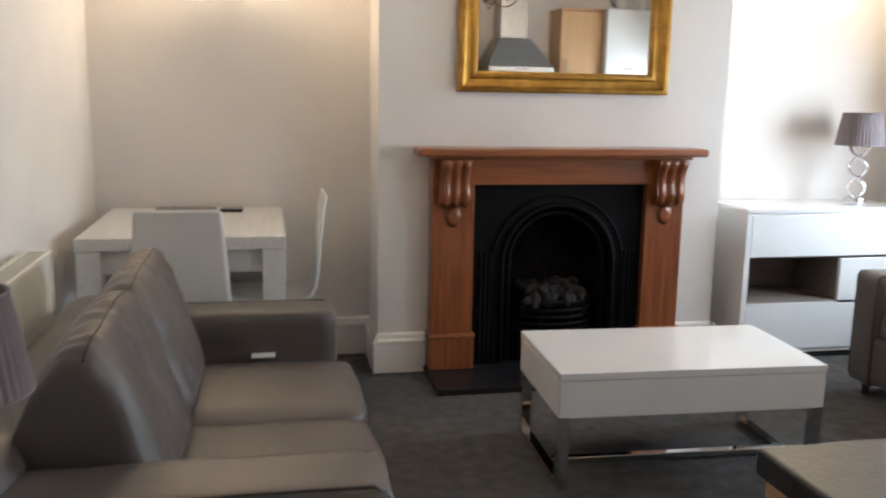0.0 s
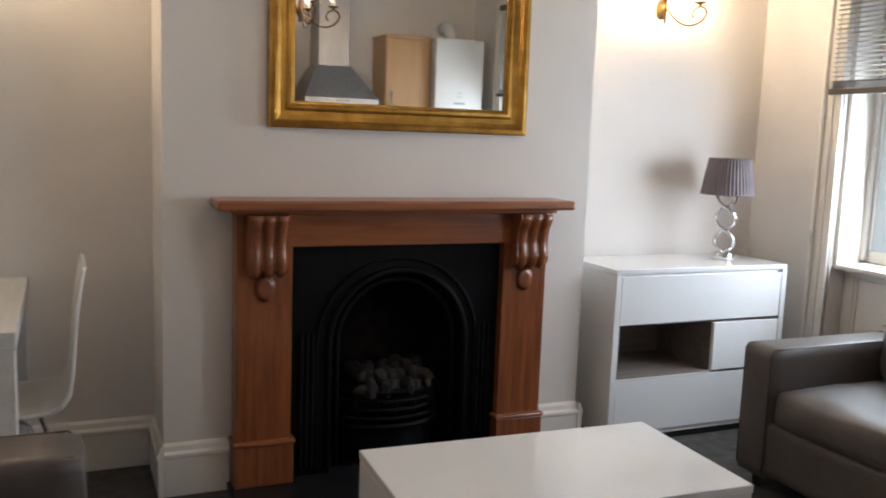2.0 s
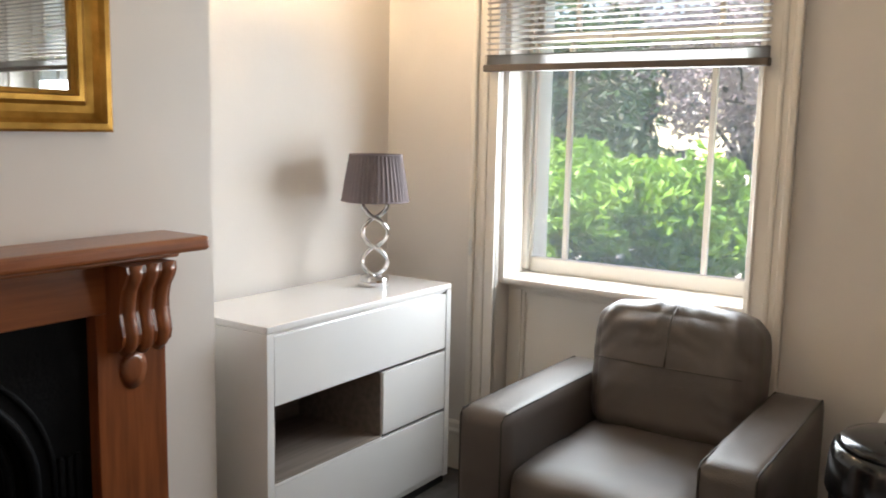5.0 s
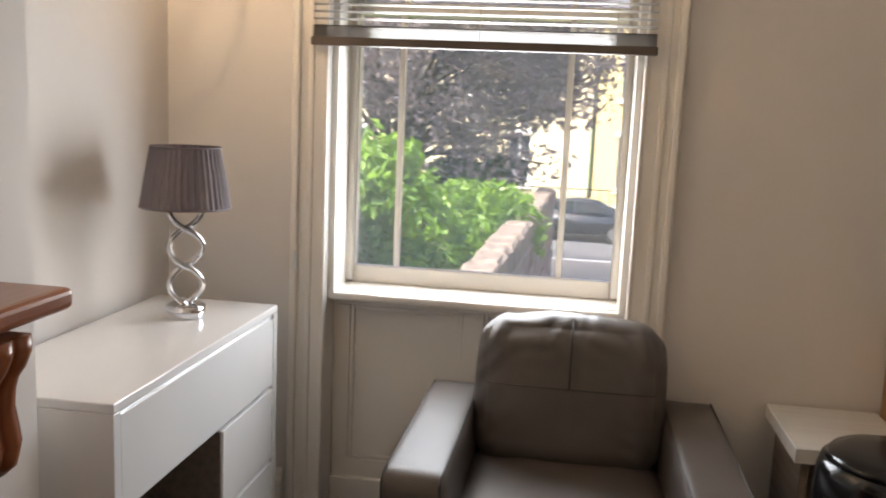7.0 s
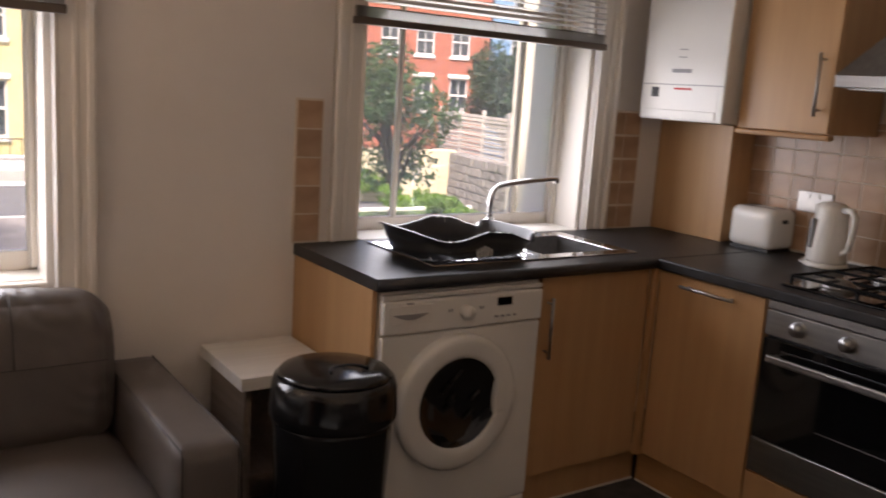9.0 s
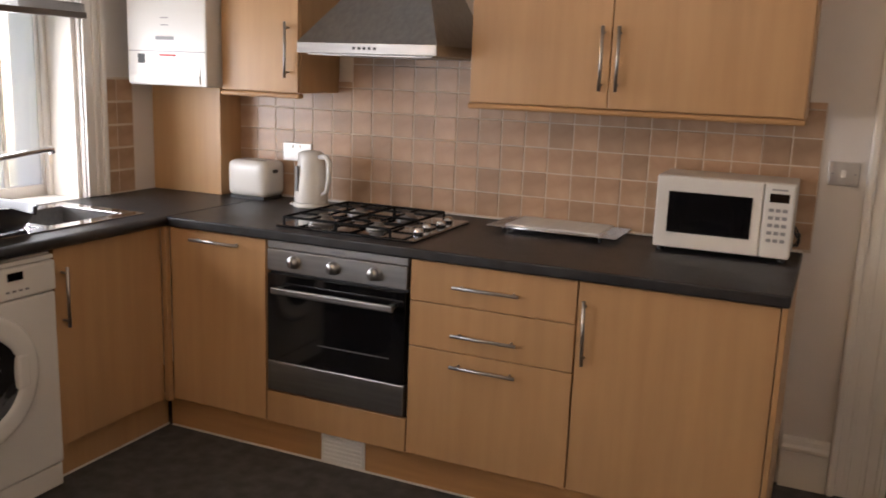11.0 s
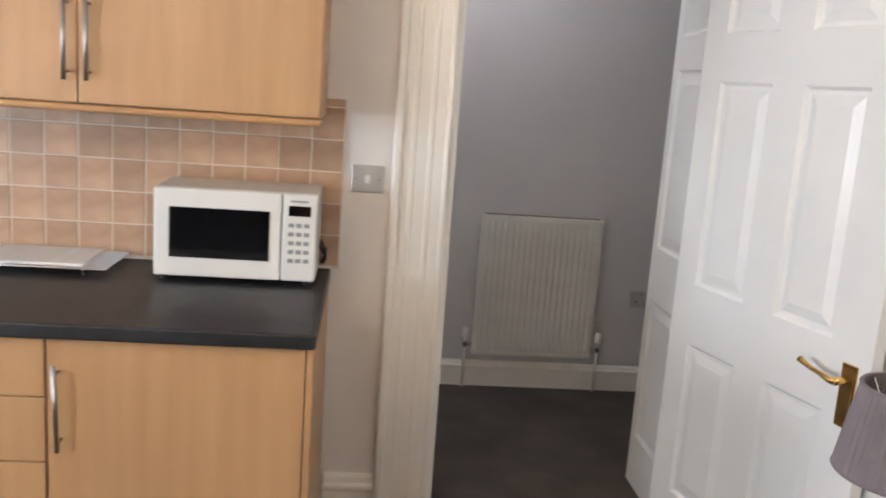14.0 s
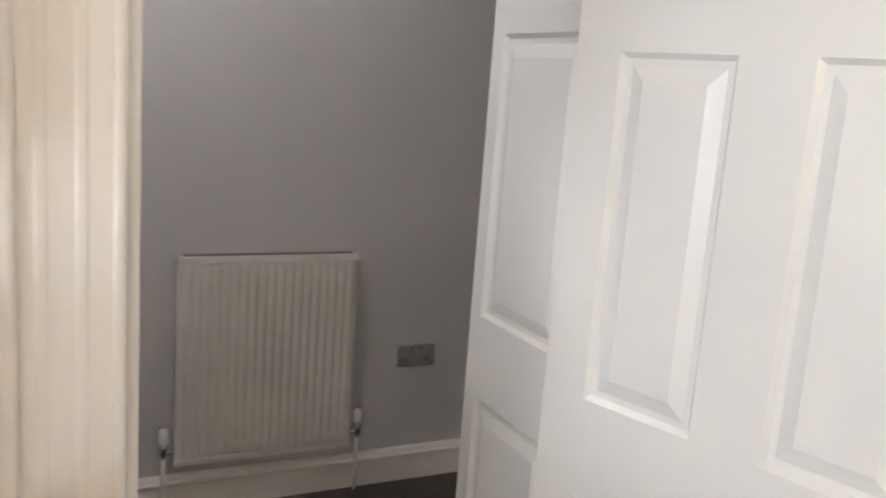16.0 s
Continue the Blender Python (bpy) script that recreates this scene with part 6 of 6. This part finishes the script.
# ---- outdoors, seen through the two windows; the street lies below the raised ground floor ----
GZ = -2.7
struct("ground", box(0.46, 400, -300, 300, GZ - 0.3, GZ), GRASS, "rough grass and garden ground", category="ground")
struct("road", box(22.6, 29.6, -200, 200, GZ - 0.1, GZ + 0.01), ASPHALT, "grey asphalt street", category="road")
struct("pavement", box(16.5, 22.4, -4, 200, GZ - 0.1, GZ + 0.09), PAVING, "pale paved footway and forecourt", category="pavement")
struct("kerb", box(22.4, 22.6, -200, 200, GZ - 0.1, GZ + 0.10, 0.01), STONEW, "pale stone kerb", category="kerb")
struct("kerb", box(29.6, 29.8, -200, 200, GZ - 0.1, GZ + 0.12, 0.01), STONEW, "pale stone kerb", category="kerb")
struct("pavement", box(29.8, 33.4, -200, 200, GZ - 0.1, GZ + 0.11), PAVING, "pale footway across the street", category="pavement")
struct("path", box(8.0, 16.5, -3.0, 2.6, GZ - 0.1, GZ + 0.05), REDBRICKPAVE, "red brick garden path", category="path")


def leaves(centres, n, size, seed, curl=0.25):
    """Many small folded leaves over lumpy crowns: centres of (x, y, z, rx, ry, rz)."""
    r = np.random.RandomState(seed)
    c = np.array(centres, float)
    vol = c[:, 3] * c[:, 4] * c[:, 5]
    k = r.choice(len(c), n, p=vol / vol.sum())
    d = r.normal(size=(n, 3))
    d /= np.linalg.norm(d, axis=1)[:, None]
    rad = r.uniform(0.55, 1.0, n) ** 0.5
    rad *= 0.86 + 0.22 * np.sin(d[:, 0] * 5 + k) * np.cos(d[:, 1] * 6 + 2 * k) + 0.12 * np.sin(d[:, 2] * 9 + k)
    p = c[k, :3] + d * c[k, 3:] * rad[:, None]
    a = d + r.normal(scale=0.7, size=(n, 3))
    a /= np.linalg.norm(a, axis=1)[:, None]
    b = np.cross(a, r.normal(size=(n, 3)))
    b /= np.linalg.norm(b, axis=1)[:, None]
    nn = np.cross(a, b)
    s = size * r.uniform(0.6, 1.25, n)[:, None]
    v0 = p - b * s
    v1 = p + a * s * 0.42 + nn * s * curl
    v2 = p + b * s
    v3 = p - a * s * 0.42 + nn * s * curl
    verts = np.stack([v0, v1, v2, v3], 1).reshape(-1, 3)
    i = np.arange(n) * 4
    faces = np.concatenate([np.stack([i, i + 1, i + 2], 1), np.stack([i, i + 2, i + 3], 1)])
    me = bpy.data.meshes.new("crown")
    me.from_pydata(verts.tolist(), [], faces.tolist())
    return me


def tree(name, label, x, y, h, centres, n, size, seed, leaf_mat):
    t = thing(name, label, "tree", (x, y, GZ))
    pts = [(x + 0.12 * math.sin(i * 0.9 + seed), y + 0.12 * math.cos(i * 1.1 + seed), GZ - 0.05 + h * i / 8) for i in range(9)]
    bm = tube(pts, [0.22 * (h / 5) * (1 - 0.085 * i) for i in range(9)], 10)
    g = random.Random(seed)
    for c in centres:
        s = pts[g.randrange(4, 8)]
        m = ((s[0] + c[0]) / 2 + g.uniform(-0.2, 0.2), (s[1] + c[1]) / 2, (s[2] + c[2]) / 2 + 0.2)
        tube([s, m, (c[0], c[1], c[2])], [0.07, 0.045, 0.015], 7, bm)
    part("trunk", bm, BARK, t, smooth=True)
    me = leaves(centres, n, size, seed)
    me.materials.append(leaf_mat)
    me.transform(Matrix.Translation((-x, -y, -GZ)))
    cr = new("crown", me)
    cr.parent = t
    return t


def crown(cx, cy, cz, r, rz, k, seed):
    g = random.Random(seed)
    out = []
    for i in range(k):
        a, u = g.uniform(0, 6.28), g.uniform(-0.8, 0.9)
        q = math.sqrt(1 - u * u) * 0.62
        s = g.uniform(0.32, 0.52)
        out.append((cx + r * q * math.cos(a), cy + r * q * math.sin(a), cz + rz * u * 0.72, r * s, r * s, rz * s * 0.8))
    return out


# bright laurel mass beside the first window, falling away along the garden wall
hc = crown(5.2, 5.45, 0.12, 1.45, 1.2, 18, 1) + crown(6.6, 5.0, 0.15, 1.15, 1.2, 12, 2) + crown(8.4, 4.75, -0.2, 1.05, 1.2, 10, 3) + crown(10.5, 4.65, -0.45, 1.0, 1.1, 9, 4) + crown(5.3, 5.7, -1.6, 1.3, 1.0, 8, 5) + crown(8.0, 5.2, -1.9, 1.2, 0.8, 8, 6) + crown(9.8, 3.95, -0.05, 0.9, 0.75, 9, 41) + crown(11.4, 3.88, -0.15, 0.85, 0.7, 9, 42) + crown(12.9, 3.85, -0.3, 0.8, 0.65, 9, 43)
lh = thing("laurel_hedge", "bright green overgrown laurel hedge outside the window", "hedge", (7, 4.8, GZ))
me = leaves(hc, 26000, 0.085, 11, 0.15)
me.materials.append(LAUREL)
me.transform(Matrix.Translation((-7, -4.8, -GZ)))
cr = new("crown", me)
cr.parent = lh
bm = bmesh.new()
for p in ((5.2, 5.25), (6.6, 4.75), (8.4, 4.4), (10.4, 4.2)):
    for k in range(3):
        tube([(p[0] + 0.1 * k, p[1], GZ - 0.02), (p[0] + 0.3 * (k - 1), p[1] + 0.2 * (k - 1), GZ + 1.6)], [0.05, 0.02], 7, bm)
part("stem", bm, BARK, lh)

tree("copper_beech", "copper beech with dark purple leaves by the street", 17.2, 7.0, 5.0, crown(17.0, 6.4, 3.7, 4.7, 3.3, 26, 7) + crown(16.0, 4.0, 2.2, 2.2, 1.5, 8, 17) + crown(16.5, 5.4, 1.3, 2.6, 1.7, 14, 18) + crown(15.8, 4.1, 1.2, 2.1, 1.6, 14, 44), 34000, 0.095, 21, COPPER)
tree("garden_tree", "dark green garden tree behind the hedge", 11.0, 9.8, 4.5, crown(11.0, 9.6, 1.8, 3.2, 3.6, 22, 8), 9000, 0.12, 22, DARKLEAF)
tree("garden_tree", "tall green garden tree behind the hedge", 15.5, 13.5, 6.0, crown(15.5, 13.0, 3.0, 4.0, 4.5, 22, 9), 8000, 0.15, 23, MIDLEAF)
tree("garden_tree", "dense dark evergreen beside the house", 8.0, 10.8, 4.5, crown(8.0, 10.8, 1.4, 2.4, 3.6, 18, 10), 7000, 0.10, 24, DARKLEAF)
tree("garden_tree", "low dark evergreen at the end of the hedge", 15.9, 4.9, 1.6, crown(15.9, 4.9, -0.3, 1.3, 1.0, 12, 45), 4000, 0.10, 46, DARKLEAF)
tree("apple_tree", "small leafy fruit tree in the side garden", 18.5, -9.6, 2.4, crown(18.5, -9.7, 0.5, 1.7, 2.4, 18, 12), 5000, 0.10, 25, MIDLEAF)
tree("garden_tree", "rounded green tree behind the fence", 31.5, -23.6, 3.0, crown(31.5, -23.8, 1.6, 2.3, 2.7, 20, 13), 6000, 0.15, 26, DARKLEAF)
sh_ = thing("garden_shrub", "low bright green shrubs at the foot of the wall", "shrub", (22.5, -13.4, GZ))
me = leaves(crown(23.2, -13.0, GZ + 0.35, 1.0, 0.6, 8, 14) + crown(21.0, -13.2, GZ + 0.3, 1.0, 0.5, 8, 15) + crown(24.6, -12.0, GZ + 0.8, 0.9, 0.9, 8, 16), 4000, 0.10, 27)
me.materials.append(LAUREL)
me.transform(Matrix.Translation((-22.5, 13.4, -GZ)))
cr = new("crown", me)
cr.parent = sh_

# rough stone garden wall running to the street
def rough_wall(name, label, a, b, w, h, material, cell, seed):
    """A wall of courses of uneven stones from a to b."""
    t = thing(name, label, "garden wall", (a[0], a[1], GZ))
    a, b = Vector((*a, 0)), Vector((*b, 0))
    L = (b - a).length
    ang = math.atan2(b.y - a.y, b.x - a.x)
    bm = box(0, L, -w / 2 + 0.02, w / 2 - 0.02, 0, h)
    bm.transform(Matrix.Translation((a.x, a.y, GZ)) @ Euler((0, 0, ang)).to_matrix().to_4x4())
    part("core", bm, material, t)
    g = random.Random(seed)
    ms = []
    for i in range(5):
        q = box(-0.5, 0.5, -0.5, 0.5, -0.5, 0.5, 0.12, seg=1)
        for v in q.verts:
            v.co += Vector((g.uniform(-0.05, 0.05), g.uniform(-0.05, 0.05), g.uniform(-0.05, 0.05)))
        m = bpy.data.meshes.new("stone")
        q.to_mesh(m)
        q.free()
        m.materials.append(material)
        ms.append(m)
    z, count = 0.0, 0
    while z < h and count < 280:
        ch_ = cell * g.uniform(0.8, 1.2)
        x = 0.0
        while x < L and count < 280:
            cw = cell * g.uniform(1.2, 2.4)
            c = Vector((x + cw / 2, 0, z + ch_ / 2))
            c.rotate(Euler((0, 0, ang)))
            piece("stone", ms[g.randrange(5)], t, (a.x + c.x, a.y + c.y, GZ + c.z), (0, 0, ang), (cw * 0.95, w + g.uniform(-0.01, 0.05), ch_ * 0.93))
            x += cw
            count += 1
        z += ch_
    return t


rough_wall("garden_wall", "rough red-brown stone garden wall below the hedge", (4.6, 3.62), (15.2, 3.35), 0.35, 2.4, RUBBLE, 0.30, 31)
rough_wall("garden_wall", "grey rubble stone garden wall under a fence", (26.6, -16.2), (16.5, -14.45), 0.35, 1.6, STONE, 0.33, 32)
tagged(part("garden_pier", box(24.6, 25.0, -16.0, -12.0, GZ, GZ + 1.9, 0.02), CREAMR), "pale rendered garden wall", "garden wall")

# woven fence behind the rubble wall
fn = thing("garden_fence", "weathered horizontal-slat timber fence above the wall", "fence", (26.6, -16.8, GZ))
fa, fb = Vector((27.2, -16.9, 0)), Vector((16.5, -15.1, 0))
fl = (fb - fa).length
fang = math.atan2(fb.y - fa.y, fb.x - fa.x)
sm = box(-0.93, 0.93, -0.012, 0.012, -0.055, 0.055, 0.004, seg=1)
slm = bpy.data.meshes.new("slat")
sm.to_mesh(slm)
sm.free()
slm.materials.append(FENCE)
for k in range(int(fl / 1.95)):
    for i in range(13):
        q = fa.lerp(fb, (k + 0.5) * 1.95 / fl)
        piece("slat", slm, fn, (q.x, q.y + (0.014 if i % 2 else -0.014), GZ + 1.62 + i * 0.135 + 0.02 * (k % 2)), (0, 0, fang))
    q = fa.lerp(fb, k * 1.95 / fl)
    part("post", box(q.x - 0.05, q.x + 0.05, q.y - 0.05, q.y + 0.05, GZ - 0.02, GZ + 3.5, 0.005), FENCE, fn)


# houses across the street
def house(name, label, at, rz, width, depth, height, material, windows, roof_h=1.6, door_x=None):
    """Facade along local x at y 0, looking to -y. windows: (x, z, w, h)."""
    h = thing(name, label, "house")
    xs = sorted({0.0, width, *[v for w in windows for v in (w[0] - w[2] / 2, w[0] + w[2] / 2)]})
    zs = sorted({0.0, height, *[v for w in windows for v in (w[1], w[1] + w[3])]})
    bm = bmesh.new()
    def inside(x, z):
        return any(abs(x - w[0]) < w[2] / 2 and w[1] < z < w[1] + w[3] for w in windows)
    for xa, xb in zip(xs, xs[1:]):
        for za, zb in zip(zs, zs[1:]):
            if not inside((xa + xb) / 2, (za + zb) / 2):
                box(xa, xb, 0, 0.3, za, zb, 0, bm)
    box(0, width, 0.3, depth, 0, height, 0, bm)
    part("wall", bm, material, h)
    part("roof", prism([(-0.3, height + 0.12), (depth / 2, height + roof_h), (depth + 0.3, height + 0.12)], "x", -0.2, width + 0.2), ROOF, h)
    part("cornice", box(-0.1, width + 0.1, -0.22, 0.0, height - 0.2, height + 0.1, 0.04), STONEW, h)
    part("chimney", box(width * 0.15, width * 0.15 + 0.9, depth / 2 - 0.3, depth / 2 + 0.3, height + 0.8, height + 2.6, 0.02), material, h)
    for x, z, w, hh in windows:
        wi = part("window", box(x - w / 2 - 0.10, x + w / 2 + 0.10, -0.08, 0.0, z - 0.16, z - 0.001, 0.02), STONEW, h, "white stone sill")
        part("lintel", box(x - w / 2 - 0.12, x + w / 2 + 0.12, -0.05, 0.0, z + hh + 0.001, z + hh + 0.22, 0.02), STONEW, wi)
        part("pane", box(x - w / 2, x + w / 2, 0.2, 0.23, z, z + hh), FARGLASS, wi)
        b = box(x - w / 2, x - w / 2 + 0.07, 0.12, 0.19, z, z + hh)
        box(x + w / 2 - 0.07, x + w / 2, 0.12, 0.19, z, z + hh, 0, b)
        box(x - w / 2 + 0.07, x + w / 2 - 0.07, 0.12, 0.19, z, z + 0.09, 0, b)
        box(x - w / 2 + 0.07, x + w / 2 - 0.07, 0.12, 0.19, z + hh - 0.08, z + hh, 0, b)
        box(x - w / 2 + 0.07, x + w / 2 - 0.07, 0.12, 0.19, z + hh * 0.48, z + hh * 0.53, 0, b)
        box(x - 0.02, x + 0.02, 0.13, 0.18, z + 0.09, z + hh - 0.08, 0, b)
        part("frame", b, STONEW, wi)
    h.matrix_basis = pose(at[0], at[1], GZ, 0, 0, rz)
    return h


ws = []
for i in range(6):
    x = 1.45 + i * 2.07
    ws += [(x, 1.2, 1.0, 2.25), (x, 5.0, 1.0, 1.7)]
house("yellow_house", "yellow rendered terrace house with white sash windows", (35.0, 2.1), -90, 13.0, 9.0, 8.4, YELLOW, ws)
house("white_house", "pale rendered terrace house behind the copper tree", (35.2, 16.3), -90, 14.0, 9.0, 8.4, CREAMR, [(x, z, 1.0, hh) for x in (1.5, 3.8, 6.2, 8.6, 11.0) for z, hh in ((1.2, 2.2), (5.0, 1.7))])
wr = [(x, z, 1.0, hh) for x in (1.6, 3.6, 5.6, 7.6) for z, hh in ((2.9, 1.9), (6.0, 1.6), (9.0, 1.4))]
house("red_brick_house", "red brick terrace house with white-framed windows", (42.5, -19.0), -122, 9.2, 8.0, 11.6, REDBRICK, wr)
house("blue_house", "blue painted terrace house beside the red one", (37.55, -26.9), -122, 9.0, 8.0, 10.8, BLUER, [(x, z, 1.0, 1.6) for x in (1.6, 3.8, 6.0, 7.8) for z in (2.9, 6.0, 8.6)])
# the house's own projecting wing beside the second window
wg = thing("house_wing", "cream rendered wing of the same house outside the window", "house", (0.9, -0.8, GZ))
part("wall", box(0.45, 1.42, -1.6, -0.30, GZ, 4.2, 0.01), WINGPAINT, wg)
part("corner_strip", box(1.36, 1.44, -0.32, -0.27, GZ, 4.2, 0.008), WINGPAINT, wg)
# low front wall and railing before the yellow house
fw = thing("front_wall", "low pale front wall before the yellow house", "wall", (33.6, -4, GZ))
part("wall", box(33.45, 33.75, -12, 12, GZ, GZ + 0.55, 0.02), STONEW, fw)
part("coping", box(33.40, 33.80, -12, 12, GZ + 0.55, GZ + 0.65, 0.02), STONEW, fw)
for i in range(60):
    y = -11.8 + i * 0.4
    part("rail_upright", box(33.58, 33.61, y, y + 0.03, GZ + 0.65, GZ + 1.25), IRON, fw)
part("top_rail", box(33.57, 33.62, -12, 12, GZ + 1.25, GZ + 1.29), IRON, fw)

# parked car
car = thing("parked_car", "dark grey saloon car parked across the street", "car")
side = [(-2.25, 0.35), (-2.27, 0.6), (-2.2, 0.88), (-1.6, 0.98), (-0.75, 1.38), (0.1, 1.46), (0.75, 1.40), (1.45, 1.05), (2.15, 0.98), (2.27, 0.80), (2.25, 0.42), (2.1, 0.28), (-2.1, 0.28)]
bm = prism(side, "y", -0.86, 0.86)
for v in bm.verts:
    if v.co.z > 1.0:
        v.co.y *= 0.80
bmesh.ops.bevel(bm, geom=bm.edges[:], offset=0.06, segments=2, affect="EDGES")
part("body", bm, CARPAINT, car, smooth=True)
for s in (-1, 1):
    q = prism([(-1.35, 1.01), (-0.70, 1.32), (-0.05, 1.39), (-0.05, 1.0)], "y", s * 0.76, s * 0.80)
    part("side_window", q, FARGLASS, car)
    q = prism([(0.02, 1.0), (0.02, 1.39), (0.65, 1.34), (1.25, 1.05)], "y", s * 0.76, s * 0.80)
    part("side_window", q, FARGLASS, car)
    for x in (-1.4, 1.38):
        w_ = part("wheel", disc((x, s * 0.80, 0.33), (0, 1, 0), 0.33, 0.2, 28), TYRE, car, smooth=False)
        part("rim", disc((x, s * 0.865, 0.33), (0, 1, 0), 0.23, 0.08, 20), RIM, w_)
part("rear_light", box(2.18, 2.27, -0.75, -0.45, 0.78, 0.9, 0.02), REDPRINT, car)
part("headlight", box(-2.27, -2.15, -0.75, -0.45, 0.66, 0.8, 0.02), STONEW, car)
car.matrix_basis = pose(27.6, 2.75, GZ + 0.01, 0, 0, -90)
